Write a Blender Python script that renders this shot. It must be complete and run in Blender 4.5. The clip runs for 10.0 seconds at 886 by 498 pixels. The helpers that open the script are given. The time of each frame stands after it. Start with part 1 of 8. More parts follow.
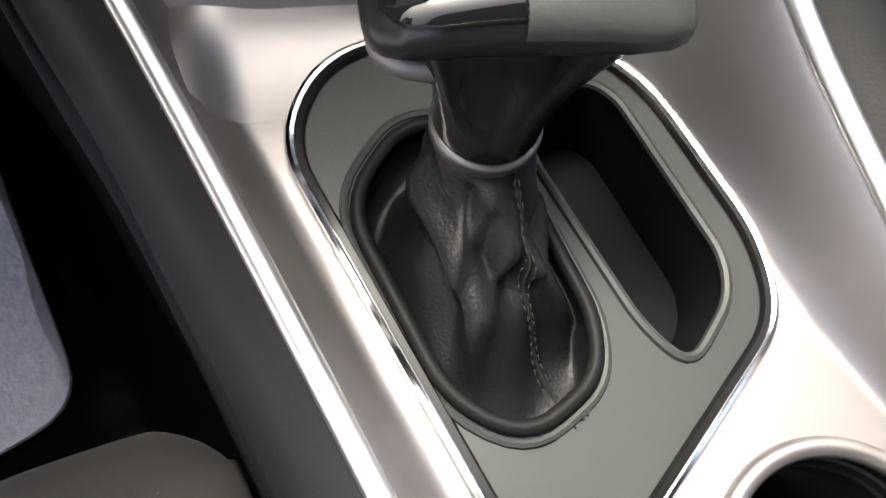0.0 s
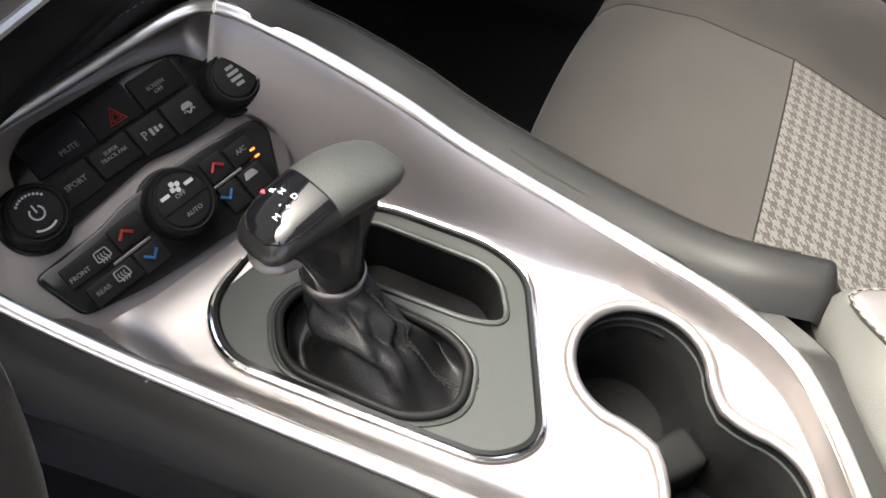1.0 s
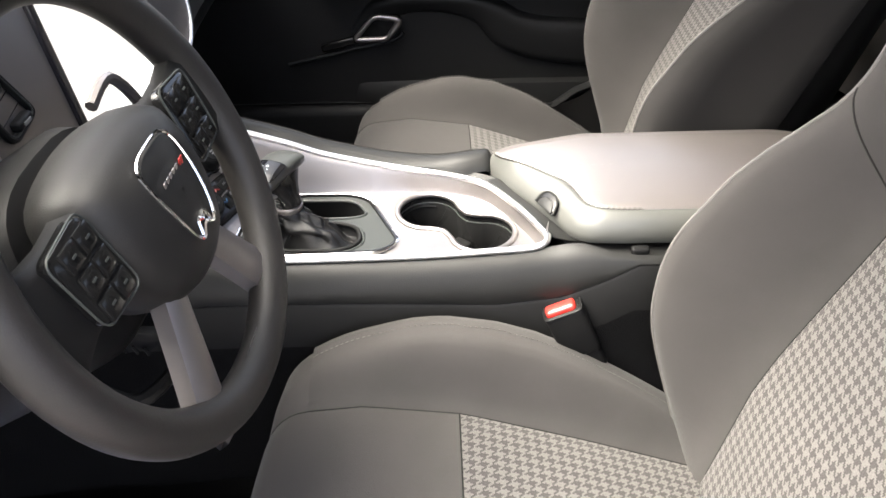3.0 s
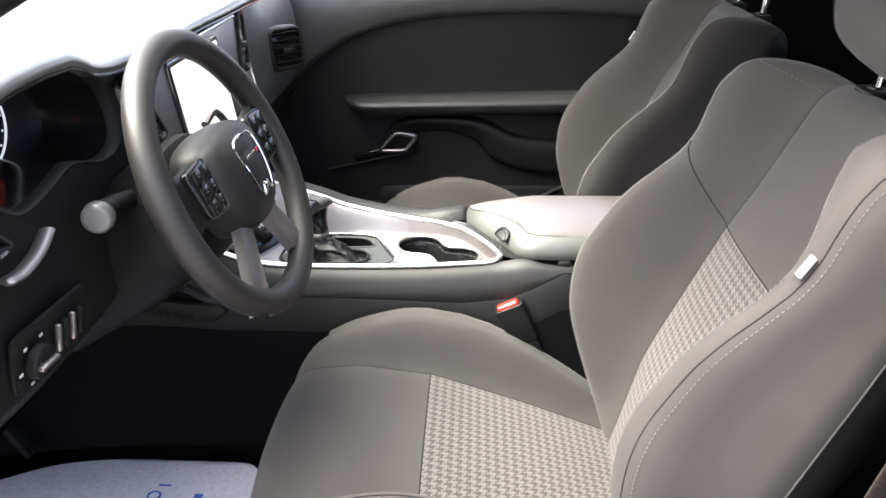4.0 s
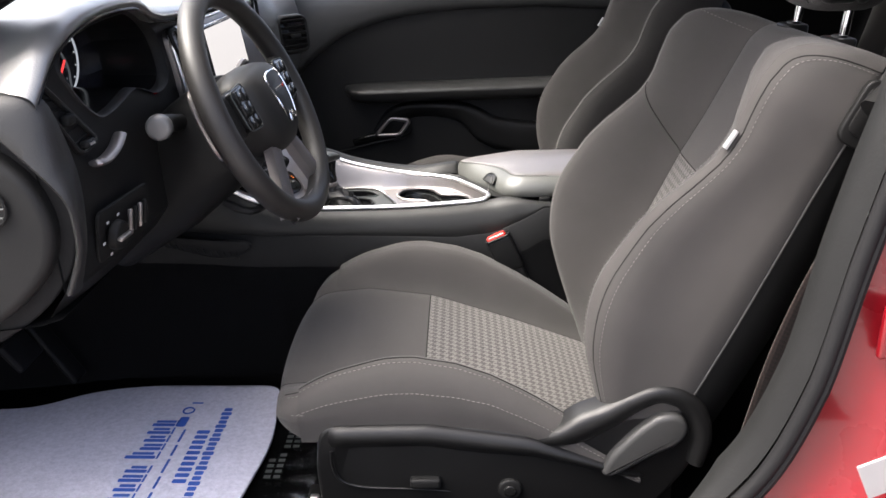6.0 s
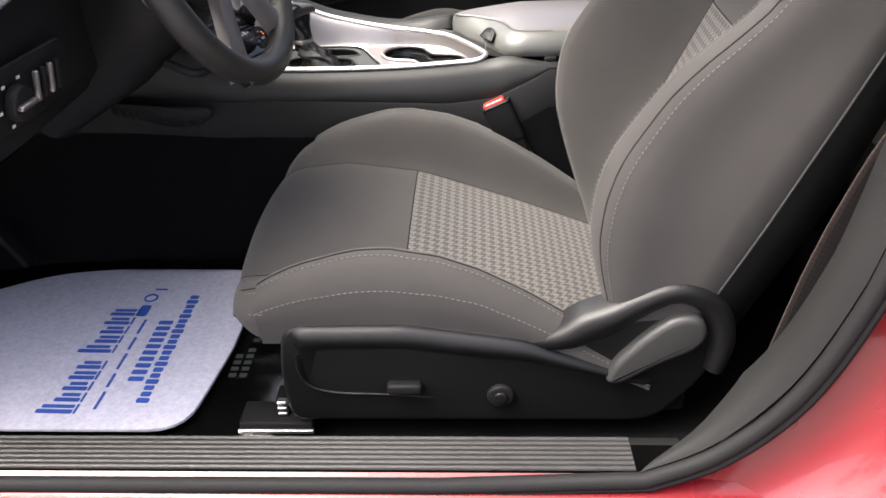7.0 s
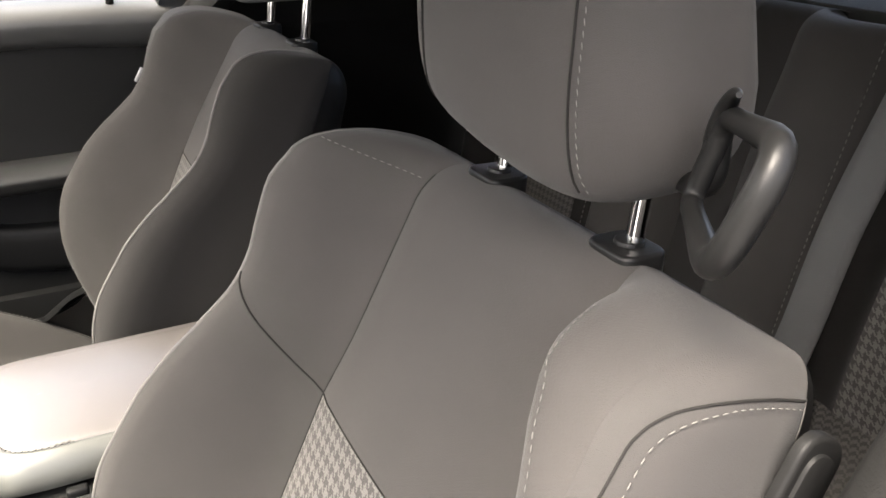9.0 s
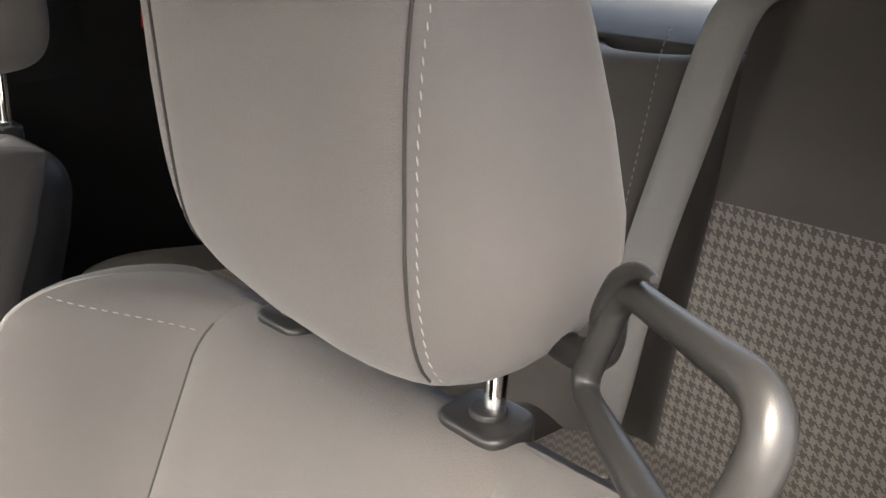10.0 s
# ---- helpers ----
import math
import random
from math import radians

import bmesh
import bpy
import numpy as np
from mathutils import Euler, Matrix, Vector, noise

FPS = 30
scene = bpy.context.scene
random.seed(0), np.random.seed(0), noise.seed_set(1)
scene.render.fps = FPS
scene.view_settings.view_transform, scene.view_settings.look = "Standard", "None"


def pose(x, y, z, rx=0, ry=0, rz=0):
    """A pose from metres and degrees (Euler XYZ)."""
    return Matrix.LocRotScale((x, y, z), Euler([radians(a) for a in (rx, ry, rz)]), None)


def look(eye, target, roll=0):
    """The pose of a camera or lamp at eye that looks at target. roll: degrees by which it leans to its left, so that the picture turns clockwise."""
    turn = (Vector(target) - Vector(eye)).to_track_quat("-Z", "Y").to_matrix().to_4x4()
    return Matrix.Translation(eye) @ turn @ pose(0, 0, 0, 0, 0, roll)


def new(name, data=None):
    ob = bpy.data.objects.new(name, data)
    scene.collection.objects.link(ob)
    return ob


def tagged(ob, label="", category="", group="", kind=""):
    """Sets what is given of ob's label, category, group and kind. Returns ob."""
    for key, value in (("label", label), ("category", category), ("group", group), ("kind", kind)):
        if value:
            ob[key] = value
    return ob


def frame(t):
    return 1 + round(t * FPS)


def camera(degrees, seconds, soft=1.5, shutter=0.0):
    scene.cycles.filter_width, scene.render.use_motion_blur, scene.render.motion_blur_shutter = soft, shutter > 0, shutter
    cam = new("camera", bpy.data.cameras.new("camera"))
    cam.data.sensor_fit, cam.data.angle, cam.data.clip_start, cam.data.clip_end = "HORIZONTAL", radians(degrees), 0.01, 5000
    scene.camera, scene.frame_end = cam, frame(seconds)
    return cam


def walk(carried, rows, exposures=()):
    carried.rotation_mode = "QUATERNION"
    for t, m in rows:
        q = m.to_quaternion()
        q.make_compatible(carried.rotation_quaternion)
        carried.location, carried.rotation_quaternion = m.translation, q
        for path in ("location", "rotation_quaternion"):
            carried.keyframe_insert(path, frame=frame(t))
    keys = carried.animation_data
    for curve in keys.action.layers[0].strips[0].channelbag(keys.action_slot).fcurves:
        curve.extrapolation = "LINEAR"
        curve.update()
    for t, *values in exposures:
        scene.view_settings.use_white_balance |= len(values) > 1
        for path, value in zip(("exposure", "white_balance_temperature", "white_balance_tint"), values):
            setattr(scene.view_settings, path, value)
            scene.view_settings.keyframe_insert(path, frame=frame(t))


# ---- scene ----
from mathutils.bvhtree import BVHTree

cam = camera(56.0, 10.0)
PATH = [
    (0, (0.058, -0.118, 0.557), (-0.538, 0.424, -1.274), 15.0),
    (0.2, (0.044, -0.122, 0.556), (-0.6, 0.61, -1.195), 12.4),
    (0.3, (0.04, -0.127, 0.563), (-0.585, 0.688, -1.158), 11.2),
    (0.5, (0.049, -0.154, 0.594), (-0.484, 0.78, -1.093), 9.7),
    (1, (0.082, -0.242, 0.7), (-0.271, 0.905, -0.9), 6.7),
    (1.5, (0.123, -0.374, 0.769), (-0.029, 0.897, -0.768), 6.0),
    (2, (0.156, -0.491, 0.805), (0.106, 0.856, -0.673), 1.8),
    (2.5, (0.139, -0.641, 0.857), (0.16, 0.836, -0.491), -0.1),
    (2.7, (0.124, -0.726, 0.877), (0.154, 0.805, -0.41), -0.6),
    (3.8, (0.208, -1.239, 0.889), (0.14, 0.562, 0.02), -0.5),
    (4, (0.218, -1.313, 0.892), (0.145, 0.509, 0.071), -0.2),
    (4.5, (0.219, -1.484, 0.875), (0.159, 0.38, 0.151), -0.6),
    (5, (0.212, -1.585, 0.863), (0.16, 0.296, 0.184), -1.0),
    (5.2, (0.204, -1.601, 0.857), (0.162, 0.284, 0.189), -1.2),
    (6.3, (0.218, -1.519, 0.783), (0.173, 0.306, -0.033), -1.3),
    (6.5, (0.227, -1.481, 0.771), (0.178, 0.309, -0.121), -1.3),
    (7, (0.241, -1.392, 0.747), (0.166, 0.324, -0.279), -1.6),
    (7.5, (0.278, -1.315, 0.777), (0.199, 0.389, -0.267), -1.4),
    (8, (0.307, -1.175, 0.805), (0.512, 0.598, -0.098), -0.3),
    (8.5, (0.296, -0.983, 0.832), (0.963, 0.714, 0.01), 0.8),
    (9, (0.367, -0.824, 0.866), (1.233, 0.781, 0.044), 1.0),
    (9.5, (0.4, -0.737, 0.905), (1.528, 0.707, 0.104), 0.1),
    (10, (0.433, -0.679, 0.9), (1.752, 0.585, 0.085), -0.3),
]
walk(cam, [(t, look(eye, target, roll)) for t, eye, target, roll in PATH],
     exposures=[(0, 3.45, 6450, 4), (0.5, 3.6, 6450, 4), (1, 3.9, 6450, 4), (1.5, 3.9, 6450, 4), (2, 3.85, 6500, 4), (2.5, 4, 6500, 4), (4, 4.25, 6300, 4), (5, 3.9, 6200, 5), (6.5, 3.5, 6300, 7), (7.5, 3.75, 6450, 7), (8.5, 3.85, 6650, 4), (9, 4.22, 6700, 4), (9.5, 4.72, 6900, 4), (10, 5.4, 7000, 4)])

# ---- light ----
world = bpy.data.worlds.new("world")
scene.world = world
world.use_nodes = True
_wn = world.node_tree.nodes
_sky = _wn.new("ShaderNodeTexSky")
_sky.sky_type = "NISHITA"
_sky.sun_disc = False
_sky.sun_elevation = radians(60)
_sky.sun_rotation = radians(262)
_sky.dust_density = 8.0
_sky.air_density = 0.3
_sky.ozone_density = 0.2
world.node_tree.links.new(_sky.outputs[0], _wn["Background"].inputs[0])
_wn["Background"].inputs[1].default_value = 0.15
sun = new("sun", bpy.data.lights.new("sun", "SUN"))
sun.data.energy = 0.3
sun.data.angle = radians(30)
sun.data.color = (1.0, 0.97, 0.93)
sun.matrix_world = look((0, 0, 0), (0.495, 0.070, -0.866))


# ---- materials ----
def material(name, color, rough=0.5, metal=0.0, grain=0.0, grain_scale=400.0, spots=0.25, spot_scale=9.0, coat=0.0, spec=0.5, sheen=0.0, aniso=None, twill=0.0):
    """Plain surface with a fine relief and slow uneven wear."""
    m = bpy.data.materials.new(name)
    m.use_nodes = True
    n, l = m.node_tree.nodes, m.node_tree.links
    b = n["Principled BSDF"]
    b.inputs["Metallic"].default_value = metal
    b.inputs["Specular IOR Level"].default_value = spec
    b.inputs["Coat Weight"].default_value = coat
    b.inputs["Coat Roughness"].default_value = rough * 0.8 if metal == 0 and rough > 0.3 else 0.03
    b.inputs["Sheen Weight"].default_value = sheen
    co = n.new("ShaderNodeTexCoord")
    slow = n.new("ShaderNodeTexNoise")
    slow.inputs["Scale"].default_value = spot_scale
    slow.inputs["Detail"].default_value = 5
    l.new(co.outputs["Object"], slow.inputs["Vector"])
    mix = n.new("ShaderNodeMix")
    mix.data_type = "RGBA"
    mix.inputs[6].default_value = (*[c * (1 - spots) for c in color], 1)
    mix.inputs[7].default_value = (*[min(1, c * (1 + spots)) for c in color], 1)
    l.new(slow.outputs["Fac"], mix.inputs[0])
    l.new(mix.outputs[2], b.inputs["Base Color"])
    rr = n.new("ShaderNodeMapRange")
    rr.inputs["To Min"].default_value = max(0.02, rough * 0.82)
    rr.inputs["To Max"].default_value = min(1, rough * 1.18)
    l.new(slow.outputs["Fac"], rr.inputs["Value"])
    l.new(rr.outputs[0], b.inputs["Roughness"])
    if grain:
        fine = n.new("ShaderNodeTexNoise")
        fine.inputs["Scale"].default_value = grain_scale
        fine.inputs["Detail"].default_value = 3
        src = co.outputs["Object"]
        if aniso:
            mp = n.new("ShaderNodeMapping")
            mp.inputs["Scale"].default_value = aniso
            l.new(src, mp.inputs["Vector"])
            src = mp.outputs[0]
        l.new(src, fine.inputs["Vector"])
        bump = n.new("ShaderNodeBump")
        bump.inputs["Strength"].default_value = grain
        bump.inputs["Distance"].default_value = 0.001
        height = fine.outputs["Fac"]
        if twill:
            ribs = n.new("ShaderNodeTexWave")
            ribs.bands_direction = "DIAGONAL"
            ribs.inputs["Scale"].default_value = 170
            ribs.inputs["Distortion"].default_value = 1.5
            ribs.inputs["Detail"].default_value = 2
            ribs.inputs["Detail Scale"].default_value = 0.6
            l.new(co.outputs["Object"], ribs.inputs["Vector"])
            add = n.new("ShaderNodeMath")
            add.operation = "MULTIPLY_ADD"
            add.inputs[1].default_value = twill
            l.new(ribs.outputs["Fac"], add.inputs[0])
            l.new(height, add.inputs[2])
            height = add.outputs[0]
        l.new(height, bump.inputs["Height"])
        l.new(bump.outputs[0], b.inputs["Normal"])
    return m


def math_node(tree, op, a, b=None, c=None):
    nd = tree.nodes.new("ShaderNodeMath")
    nd.operation = op
    for k, v in enumerate((a, b, c)):
        if v is None:
            continue
        if isinstance(v, (int, float)):
            nd.inputs[k].default_value = v
        else:
            tree.links.new(v, nd.inputs[k])
    return nd.outputs[0]


def houndstooth(name, dark, light, cell):
    """Woven check in metres of the surface's own UVs: four dark and four light threads in a two-two twill."""
    m = bpy.data.materials.new(name)
    m.use_nodes = True
    t = m.node_tree
    b = t.nodes["Principled BSDF"]
    uv = t.nodes.new("ShaderNodeUVMap")
    sep = t.nodes.new("ShaderNodeSeparateXYZ")
    t.links.new(uv.outputs[0], sep.inputs[0])
    i = math_node(t, "FLOOR", math_node(t, "MULTIPLY", sep.outputs[0], 8 / cell))
    j = math_node(t, "FLOOR", math_node(t, "MULTIPLY", sep.outputs[1], 8 / cell))
    warp = math_node(t, "LESS_THAN", math_node(t, "FLOORED_MODULO", i, 8), 4)
    weft = math_node(t, "LESS_THAN", math_node(t, "FLOORED_MODULO", j, 8), 4)
    over = math_node(t, "LESS_THAN", math_node(t, "FLOORED_MODULO", math_node(t, "ADD", i, j), 4), 2)
    tone = math_node(t, "ADD", math_node(t, "MULTIPLY", warp, over), math_node(t, "MULTIPLY", weft, math_node(t, "SUBTRACT", 1, over)))
    fine = t.nodes.new("ShaderNodeTexNoise")
    fine.inputs["Scale"].default_value = 900
    co = t.nodes.new("ShaderNodeTexCoord")
    t.links.new(co.outputs["Object"], fine.inputs["Vector"])
    mix = t.nodes.new("ShaderNodeMix")
    mix.data_type = "RGBA"
    mix.inputs[6].default_value = (*light, 1)
    mix.inputs[7].default_value = (*dark, 1)
    t.links.new(tone, mix.inputs[0])
    vary = t.nodes.new("ShaderNodeMix")
    vary.data_type = "RGBA"
    vary.blend_type = "MULTIPLY"
    vary.inputs[0].default_value = 0.5
    t.links.new(mix.outputs[2], vary.inputs[6])
    t.links.new(fine.outputs["Fac"], vary.inputs[7])
    t.links.new(vary.outputs[2], b.inputs["Base Color"])
    b.inputs["Roughness"].default_value = 0.9
    b.inputs["Specular IOR Level"].default_value = 0.08
    b.inputs["Sheen Weight"].default_value = 0.05
    bump = t.nodes.new("ShaderNodeBump")
    bump.inputs["Strength"].default_value = 0.6
    bump.inputs["Distance"].default_value = 0.0012
    t.links.new(math_node(t, "ADD", fine.outputs["Fac"], math_node(t, "MULTIPLY", tone, -1.2)), bump.inputs["Height"])
    t.links.new(bump.outputs[0], b.inputs["Normal"])
    return m


def glow(name, color, power):
    m = bpy.data.materials.new(name)
    m.use_nodes = True
    b = m.node_tree.nodes["Principled BSDF"]
    b.inputs["Base Color"].default_value = (0.02, 0.02, 0.02, 1)
    b.inputs["Emission Color"].default_value = (*color, 1)
    b.inputs["Emission Strength"].default_value = power
    return m


def pane(name, tint, rough=0.02, ior=1.45):
    """A thin clear sheet: straight view through, with gloss that grows at a slant."""
    m = bpy.data.materials.new(name)
    m.use_nodes = True
    t = m.node_tree
    t.nodes.remove(t.nodes["Principled BSDF"])
    clear = t.nodes.new("ShaderNodeBsdfTransparent")
    clear.inputs["Color"].default_value = (*tint, 1)
    gloss = t.nodes.new("ShaderNodeBsdfGlossy")
    gloss.inputs["Roughness"].default_value = rough
    fres = t.nodes.new("ShaderNodeFresnel")
    fres.inputs["IOR"].default_value = ior
    mix = t.nodes.new("ShaderNodeMixShader")
    t.links.new(fres.outputs[0], mix.inputs[0])
    t.links.new(clear.outputs[0], mix.inputs[1])
    t.links.new(gloss.outputs[0], mix.inputs[2])
    t.links.new(mix.outputs[0], t.nodes["Material Output"].inputs["Surface"])
    return m


CLOTH = material("charcoal_cloth", (0.034, 0.0320, 0.0306), 0.8, grain=0.4, grain_scale=1300, spots=0.16, spot_scale=14, sheen=0.06, aniso=(1, 0.5, 2.2), twill=0.05, spec=0.052)
# Charcoal cloth at about half the tone, for inner backrest sides and rear bench.
CLOTH_DARK = material("darker_charcoal_cloth", (0.0186, 0.01767, 0.01705), 0.85, grain=0.5, grain_scale=1100, spots=0.12, sheen=0.05, spec=0.039)
CHECK = houndstooth("houndstooth_cloth", (0.050, 0.0474, 0.045), (0.113, 0.107, 0.101), 0.0125)
LEATHER = material("grey_leather", (0.05774, 0.05074, 0.04768), 0.44, grain=0.10, grain_scale=900, spots=0.1, spec=1.0, coat=0.2)
WHEEL_LEATHER = material("black_leather", (0.0095, 0.0087, 0.0081), 0.5, grain=0.14, grain_scale=650, spots=0.15, spec=0.3)
HUB = material("airbag_cover_vinyl", (0.00744, 0.007316, 0.00713), 0.5, grain=0.2, grain_scale=900, spots=0.12, spec=0.2)
GRIP = material("grey_grip_leather", (0.0341, 0.03596, 0.03348), 0.46, grain=0.2, grain_scale=800, spots=0.1, spec=0.3)
STALK_END = material("pale_grey_plastic", (0.0682, 0.06696, 0.06572), 0.35, grain=0.06, grain_scale=900, spots=0.06)
HANDLE = material("dark_satin_handle", (0.00744, 0.00744, 0.007564), 0.30, grain=0.08, grain_scale=900, spots=0.1)
LENS = material("black_lens", (0.004, 0.004, 0.005), 0.07, spots=0.05, spec=0.26)
TRIM = material("black_trim_vinyl", (0.00744, 0.00744, 0.007316), 0.55, grain=0.25, grain_scale=700, spots=0.12, spec=0.078)
BORDER = material("soft_border_vinyl", (0.0105, 0.0106, 0.0102), 0.46, grain=0.12, grain_scale=700, spots=0.12, spec=0.17)
CONSOLE = material("console_vinyl", (0.0062, 0.0062, 0.006138), 0.50, grain=0.10, grain_scale=700, spots=0.12, spec=0.091)
DOOR_LOW = material("black_door_moulding", (0.00744, 0.007564, 0.00775), 0.5, grain=0.2, grain_scale=700, spots=0.12, spec=0.2)
# Lighter than the door card's vinyl to imitate light falling on the upper pad.
DOOR_PAD = material("window_lit_door_vinyl", (0.0221, 0.02275, 0.02307), 0.42, grain=0.25, grain_scale=700, spots=0.12, spec=0.7)
BOOT = material("boot_leather", (0.00403, 0.00403, 0.004216), 0.46, grain=0.3, grain_scale=900, spots=0.2, spec=0.25)
PLASTIC = material("black_plastic", (0.00682, 0.00682, 0.00682), 0.46, grain=0.16, grain_scale=1800, spots=0.15, spec=0.0845)
SOFT = material("soft_black_vinyl", (0.0093, 0.0093, 0.009176), 0.5, grain=0.25, grain_scale=700, spots=0.12, spec=0.104)
# Base colour raised above the other dash vinyls to imitate windscreen skylight.
DASH = material("sky_lit_dash_vinyl", (0.045, 0.0462, 0.0458), 0.32, grain=0.25, grain_scale=500, spots=0.12, spec=1.0, coat=0.6)
HEADLINER = material("pale_headliner_cloth", (0.52, 0.515, 0.50), 0.95, grain=0.5, grain_scale=900, spots=0.08)
SATIN = material("satin_black_plastic", (0.0062, 0.0062, 0.0062), 0.36, grain=0.12, grain_scale=1800, spots=0.15, spec=0.16)
CHEEK = material("dark_dash_vinyl", (0.012, 0.01218, 0.01212), 0.48, grain=0.25, grain_scale=500, spots=0.12, spec=0.3)
LID_SIDE = material("grey_green_vinyl", (0.047, 0.0478, 0.0435), 0.46, grain=0.12, grain_scale=900, spots=0.1, spec=0.55)
COVER = material("seat_cover_plastic", (0.00336, 0.00336, 0.00343), 0.42, grain=0.16, grain_scale=1600, spots=0.15, spec=0.26)
LEVER_GREY = material("grey_lever_plastic", (0.020, 0.020, 0.0198), 0.45, grain=0.12, grain_scale=1600, spots=0.12, spec=0.25)
GLOSS = material("gloss_black", (0.006, 0.006, 0.006), 0.16, spots=0.1, spec=0.195)
BEZEL = material("grey_bezel_plastic", (0.02232, 0.0248, 0.02331), 0.45, grain=0.08, grain_scale=900, spots=0.1, spec=0.25)
SILVER = material("satin_silver", (0.2186, 0.2045, 0.2006), 0.38, metal=0.9, grain=0.12, grain_scale=300, spots=0.06, aniso=(3, 60, 60))
BRIGHT = material("bright_trim", (0.74, 0.73, 0.72), 0.36, metal=1.0, spots=0.05)
CHROME = material("chrome", (0.72, 0.72, 0.72), 0.08, metal=1.0, spots=0.03)
RED_PAINT = material("red_paint", (0.0837, 0.001488, 0.00372), 0.28, spots=0.05, coat=0.35, spec=0.3, grain=0.03, grain_scale=1500)
RUBBER = material("black_rubber", (0.0062, 0.0062, 0.00651), 0.65, grain=0.3, grain_scale=300, spots=0.2, spec=0.078)
SCUFF = material("scuffed_black_plastic", (0.00992, 0.00992, 0.01004), 0.45, grain=0.25, grain_scale=500, spots=0.3, spot_scale=40, spec=0.25)
PIPE = material("pale_piping_cloth", (0.0806, 0.07688, 0.07316), 0.7, grain=0.3, grain_scale=900, spots=0.1, spec=0.1)
PARCEL = material("grey_parcel_cloth", (0.02251, 0.02292, 0.0221), 0.9, grain=0.5, grain_scale=700, spots=0.15, spec=0.1)
SEAL_GREY = material("grey_rubber", (0.00682, 0.006991, 0.006991), 0.6, grain=0.3, grain_scale=300, spots=0.2, spec=0.078)
CARPET = material("black_carpet", (0.0031, 0.0031, 0.003224), 1.0, grain=1.0, grain_scale=700, spots=0.4, spot_scale=30, spec=0.05)
THREAD = material("pale_thread", (0.09675, 0.093, 0.08745), 0.8, spots=0.1, spec=0.1)
THREAD_GREY = material("grey_thread", (0.0992, 0.09424, 0.0899), 0.8, spots=0.1, spec=0.1)
BOOT_THREAD = material("dark_grey_thread", (0.028, 0.027, 0.026), 0.8, spots=0.1, spec=0.1)
SEAM = material("seam_shadow_cloth", (0.01364, 0.01302, 0.0124), 0.9, grain=0.4, grain_scale=900, spots=0.1, spec=0.05)
PAPER = material("grey_paper_fleece", (0.4005, 0.4005, 0.465), 0.9, grain=0.7, grain_scale=260, spots=0.28, spot_scale=130, spec=0.1)
INK = material("blue_print", (0.015, 0.058, 0.27), 0.7, spots=0.25, spot_scale=90)
WHITE_MARK = material("white_marking", (0.31, 0.31, 0.31), 0.5, spots=0.05)
GREY_MARK = material("grey_marking", (0.124, 0.124, 0.124), 0.5, spots=0.05)
RED_MARK = material("red_marking", (0.1984, 0.01116, 0.00868), 0.4, spots=0.05)
BLUE_MARK = material("blue_marking", (0.0124, 0.0682, 0.1612), 0.4, spots=0.05)
RED_BUTTON = material("red_plastic", (0.341, 0.0186, 0.01364), 0.35, spots=0.08)
WEBBING = material("grey_webbing", (0.08457, 0.08457, 0.08457), 0.7, grain=0.6, grain_scale=900, spots=0.1, spec=0.15)
WEB_BROWN = houndstooth("brown_webbing", (0.004, 0.0035, 0.0034), (0.019, 0.0125, 0.0108), 0.0055)
TAG = material("white_label", (0.1612, 0.1612, 0.1612), 0.7, spots=0.06)
LED_RED = glow("red_led", (1.0, 0.05, 0.08), 0.36)
LED_ORANGE = glow("orange_led", (1.0, 0.22, 0.02), 0.21)
DIAL_WHITE = glow("dial_light", (0.9, 0.92, 1.0), 0.042)
DIAL_RED = glow("red_dial_light", (1.0, 0.05, 0.05), 0.132)
LED_WHITE = glow("white_led", (0.9, 0.95, 1.0), 0.15)
# Weak glows that stand in for the white reflection on the touch screen.
SCREEN_GLARE = glow("screen_glare_glow", (1.0, 0.90, 0.86), 0.078)
GLARE_TILE = glow("screen_glare_tile", (1.0, 0.97, 0.94), 0.114)
SCREEN = material("dark_screen", (0.015, 0.015, 0.018), 0.1, spots=0.05, coat=0.5)
GLASS = pane("window_glass", (0.95, 0.97, 0.96))
SCREEN_GLASS = pane("tinted_windscreen_glass", (0.93, 0.95, 0.945))
CLEAR_FILM = pane("clear_film", (0.9, 0.91, 0.92), 0.12, 1.6)
SLOT_MAT = material("ribbed_tan_rubber", (0.16, 0.145, 0.125), 0.7, grain=0.9, grain_scale=350, spots=0.15, aniso=(1, 8, 8))


# ---- building helpers ----
def thing(name, at, label, category, group="", kind=""):
    e = new(name)
    e.location = at
    e.empty_display_size = 0.05
    return tagged(e, label, category, group, kind)


def attach(ob, parent, label=""):
    if parent is not None:
        ob.parent = parent
        if parent.data is None:
            ob.matrix_parent_inverse = Matrix.Translation(parent.location).inverted()
    if label:
        ob["label"] = label
    return ob


def solid(name, verts, faces, mat, parent=None, label="", smooth=True, uv=None, angle=40):
    me = bpy.data.meshes.new(name)
    me.from_pydata([tuple(map(float, v)) for v in verts], [], faces)
    me.materials.append(mat)
    if uv is not None:
        lay = me.uv_layers.new(name="UVMap")
        for lp in me.loops:
            lay.data[lp.index].uv = uv[lp.vertex_index]
    if smooth:
        me.polygons.foreach_set("use_smooth", [True] * len(me.polygons))
        if angle:
            me.set_sharp_from_angle(angle=radians(angle))
    me.update()
    return attach(new(name, me), parent, label)


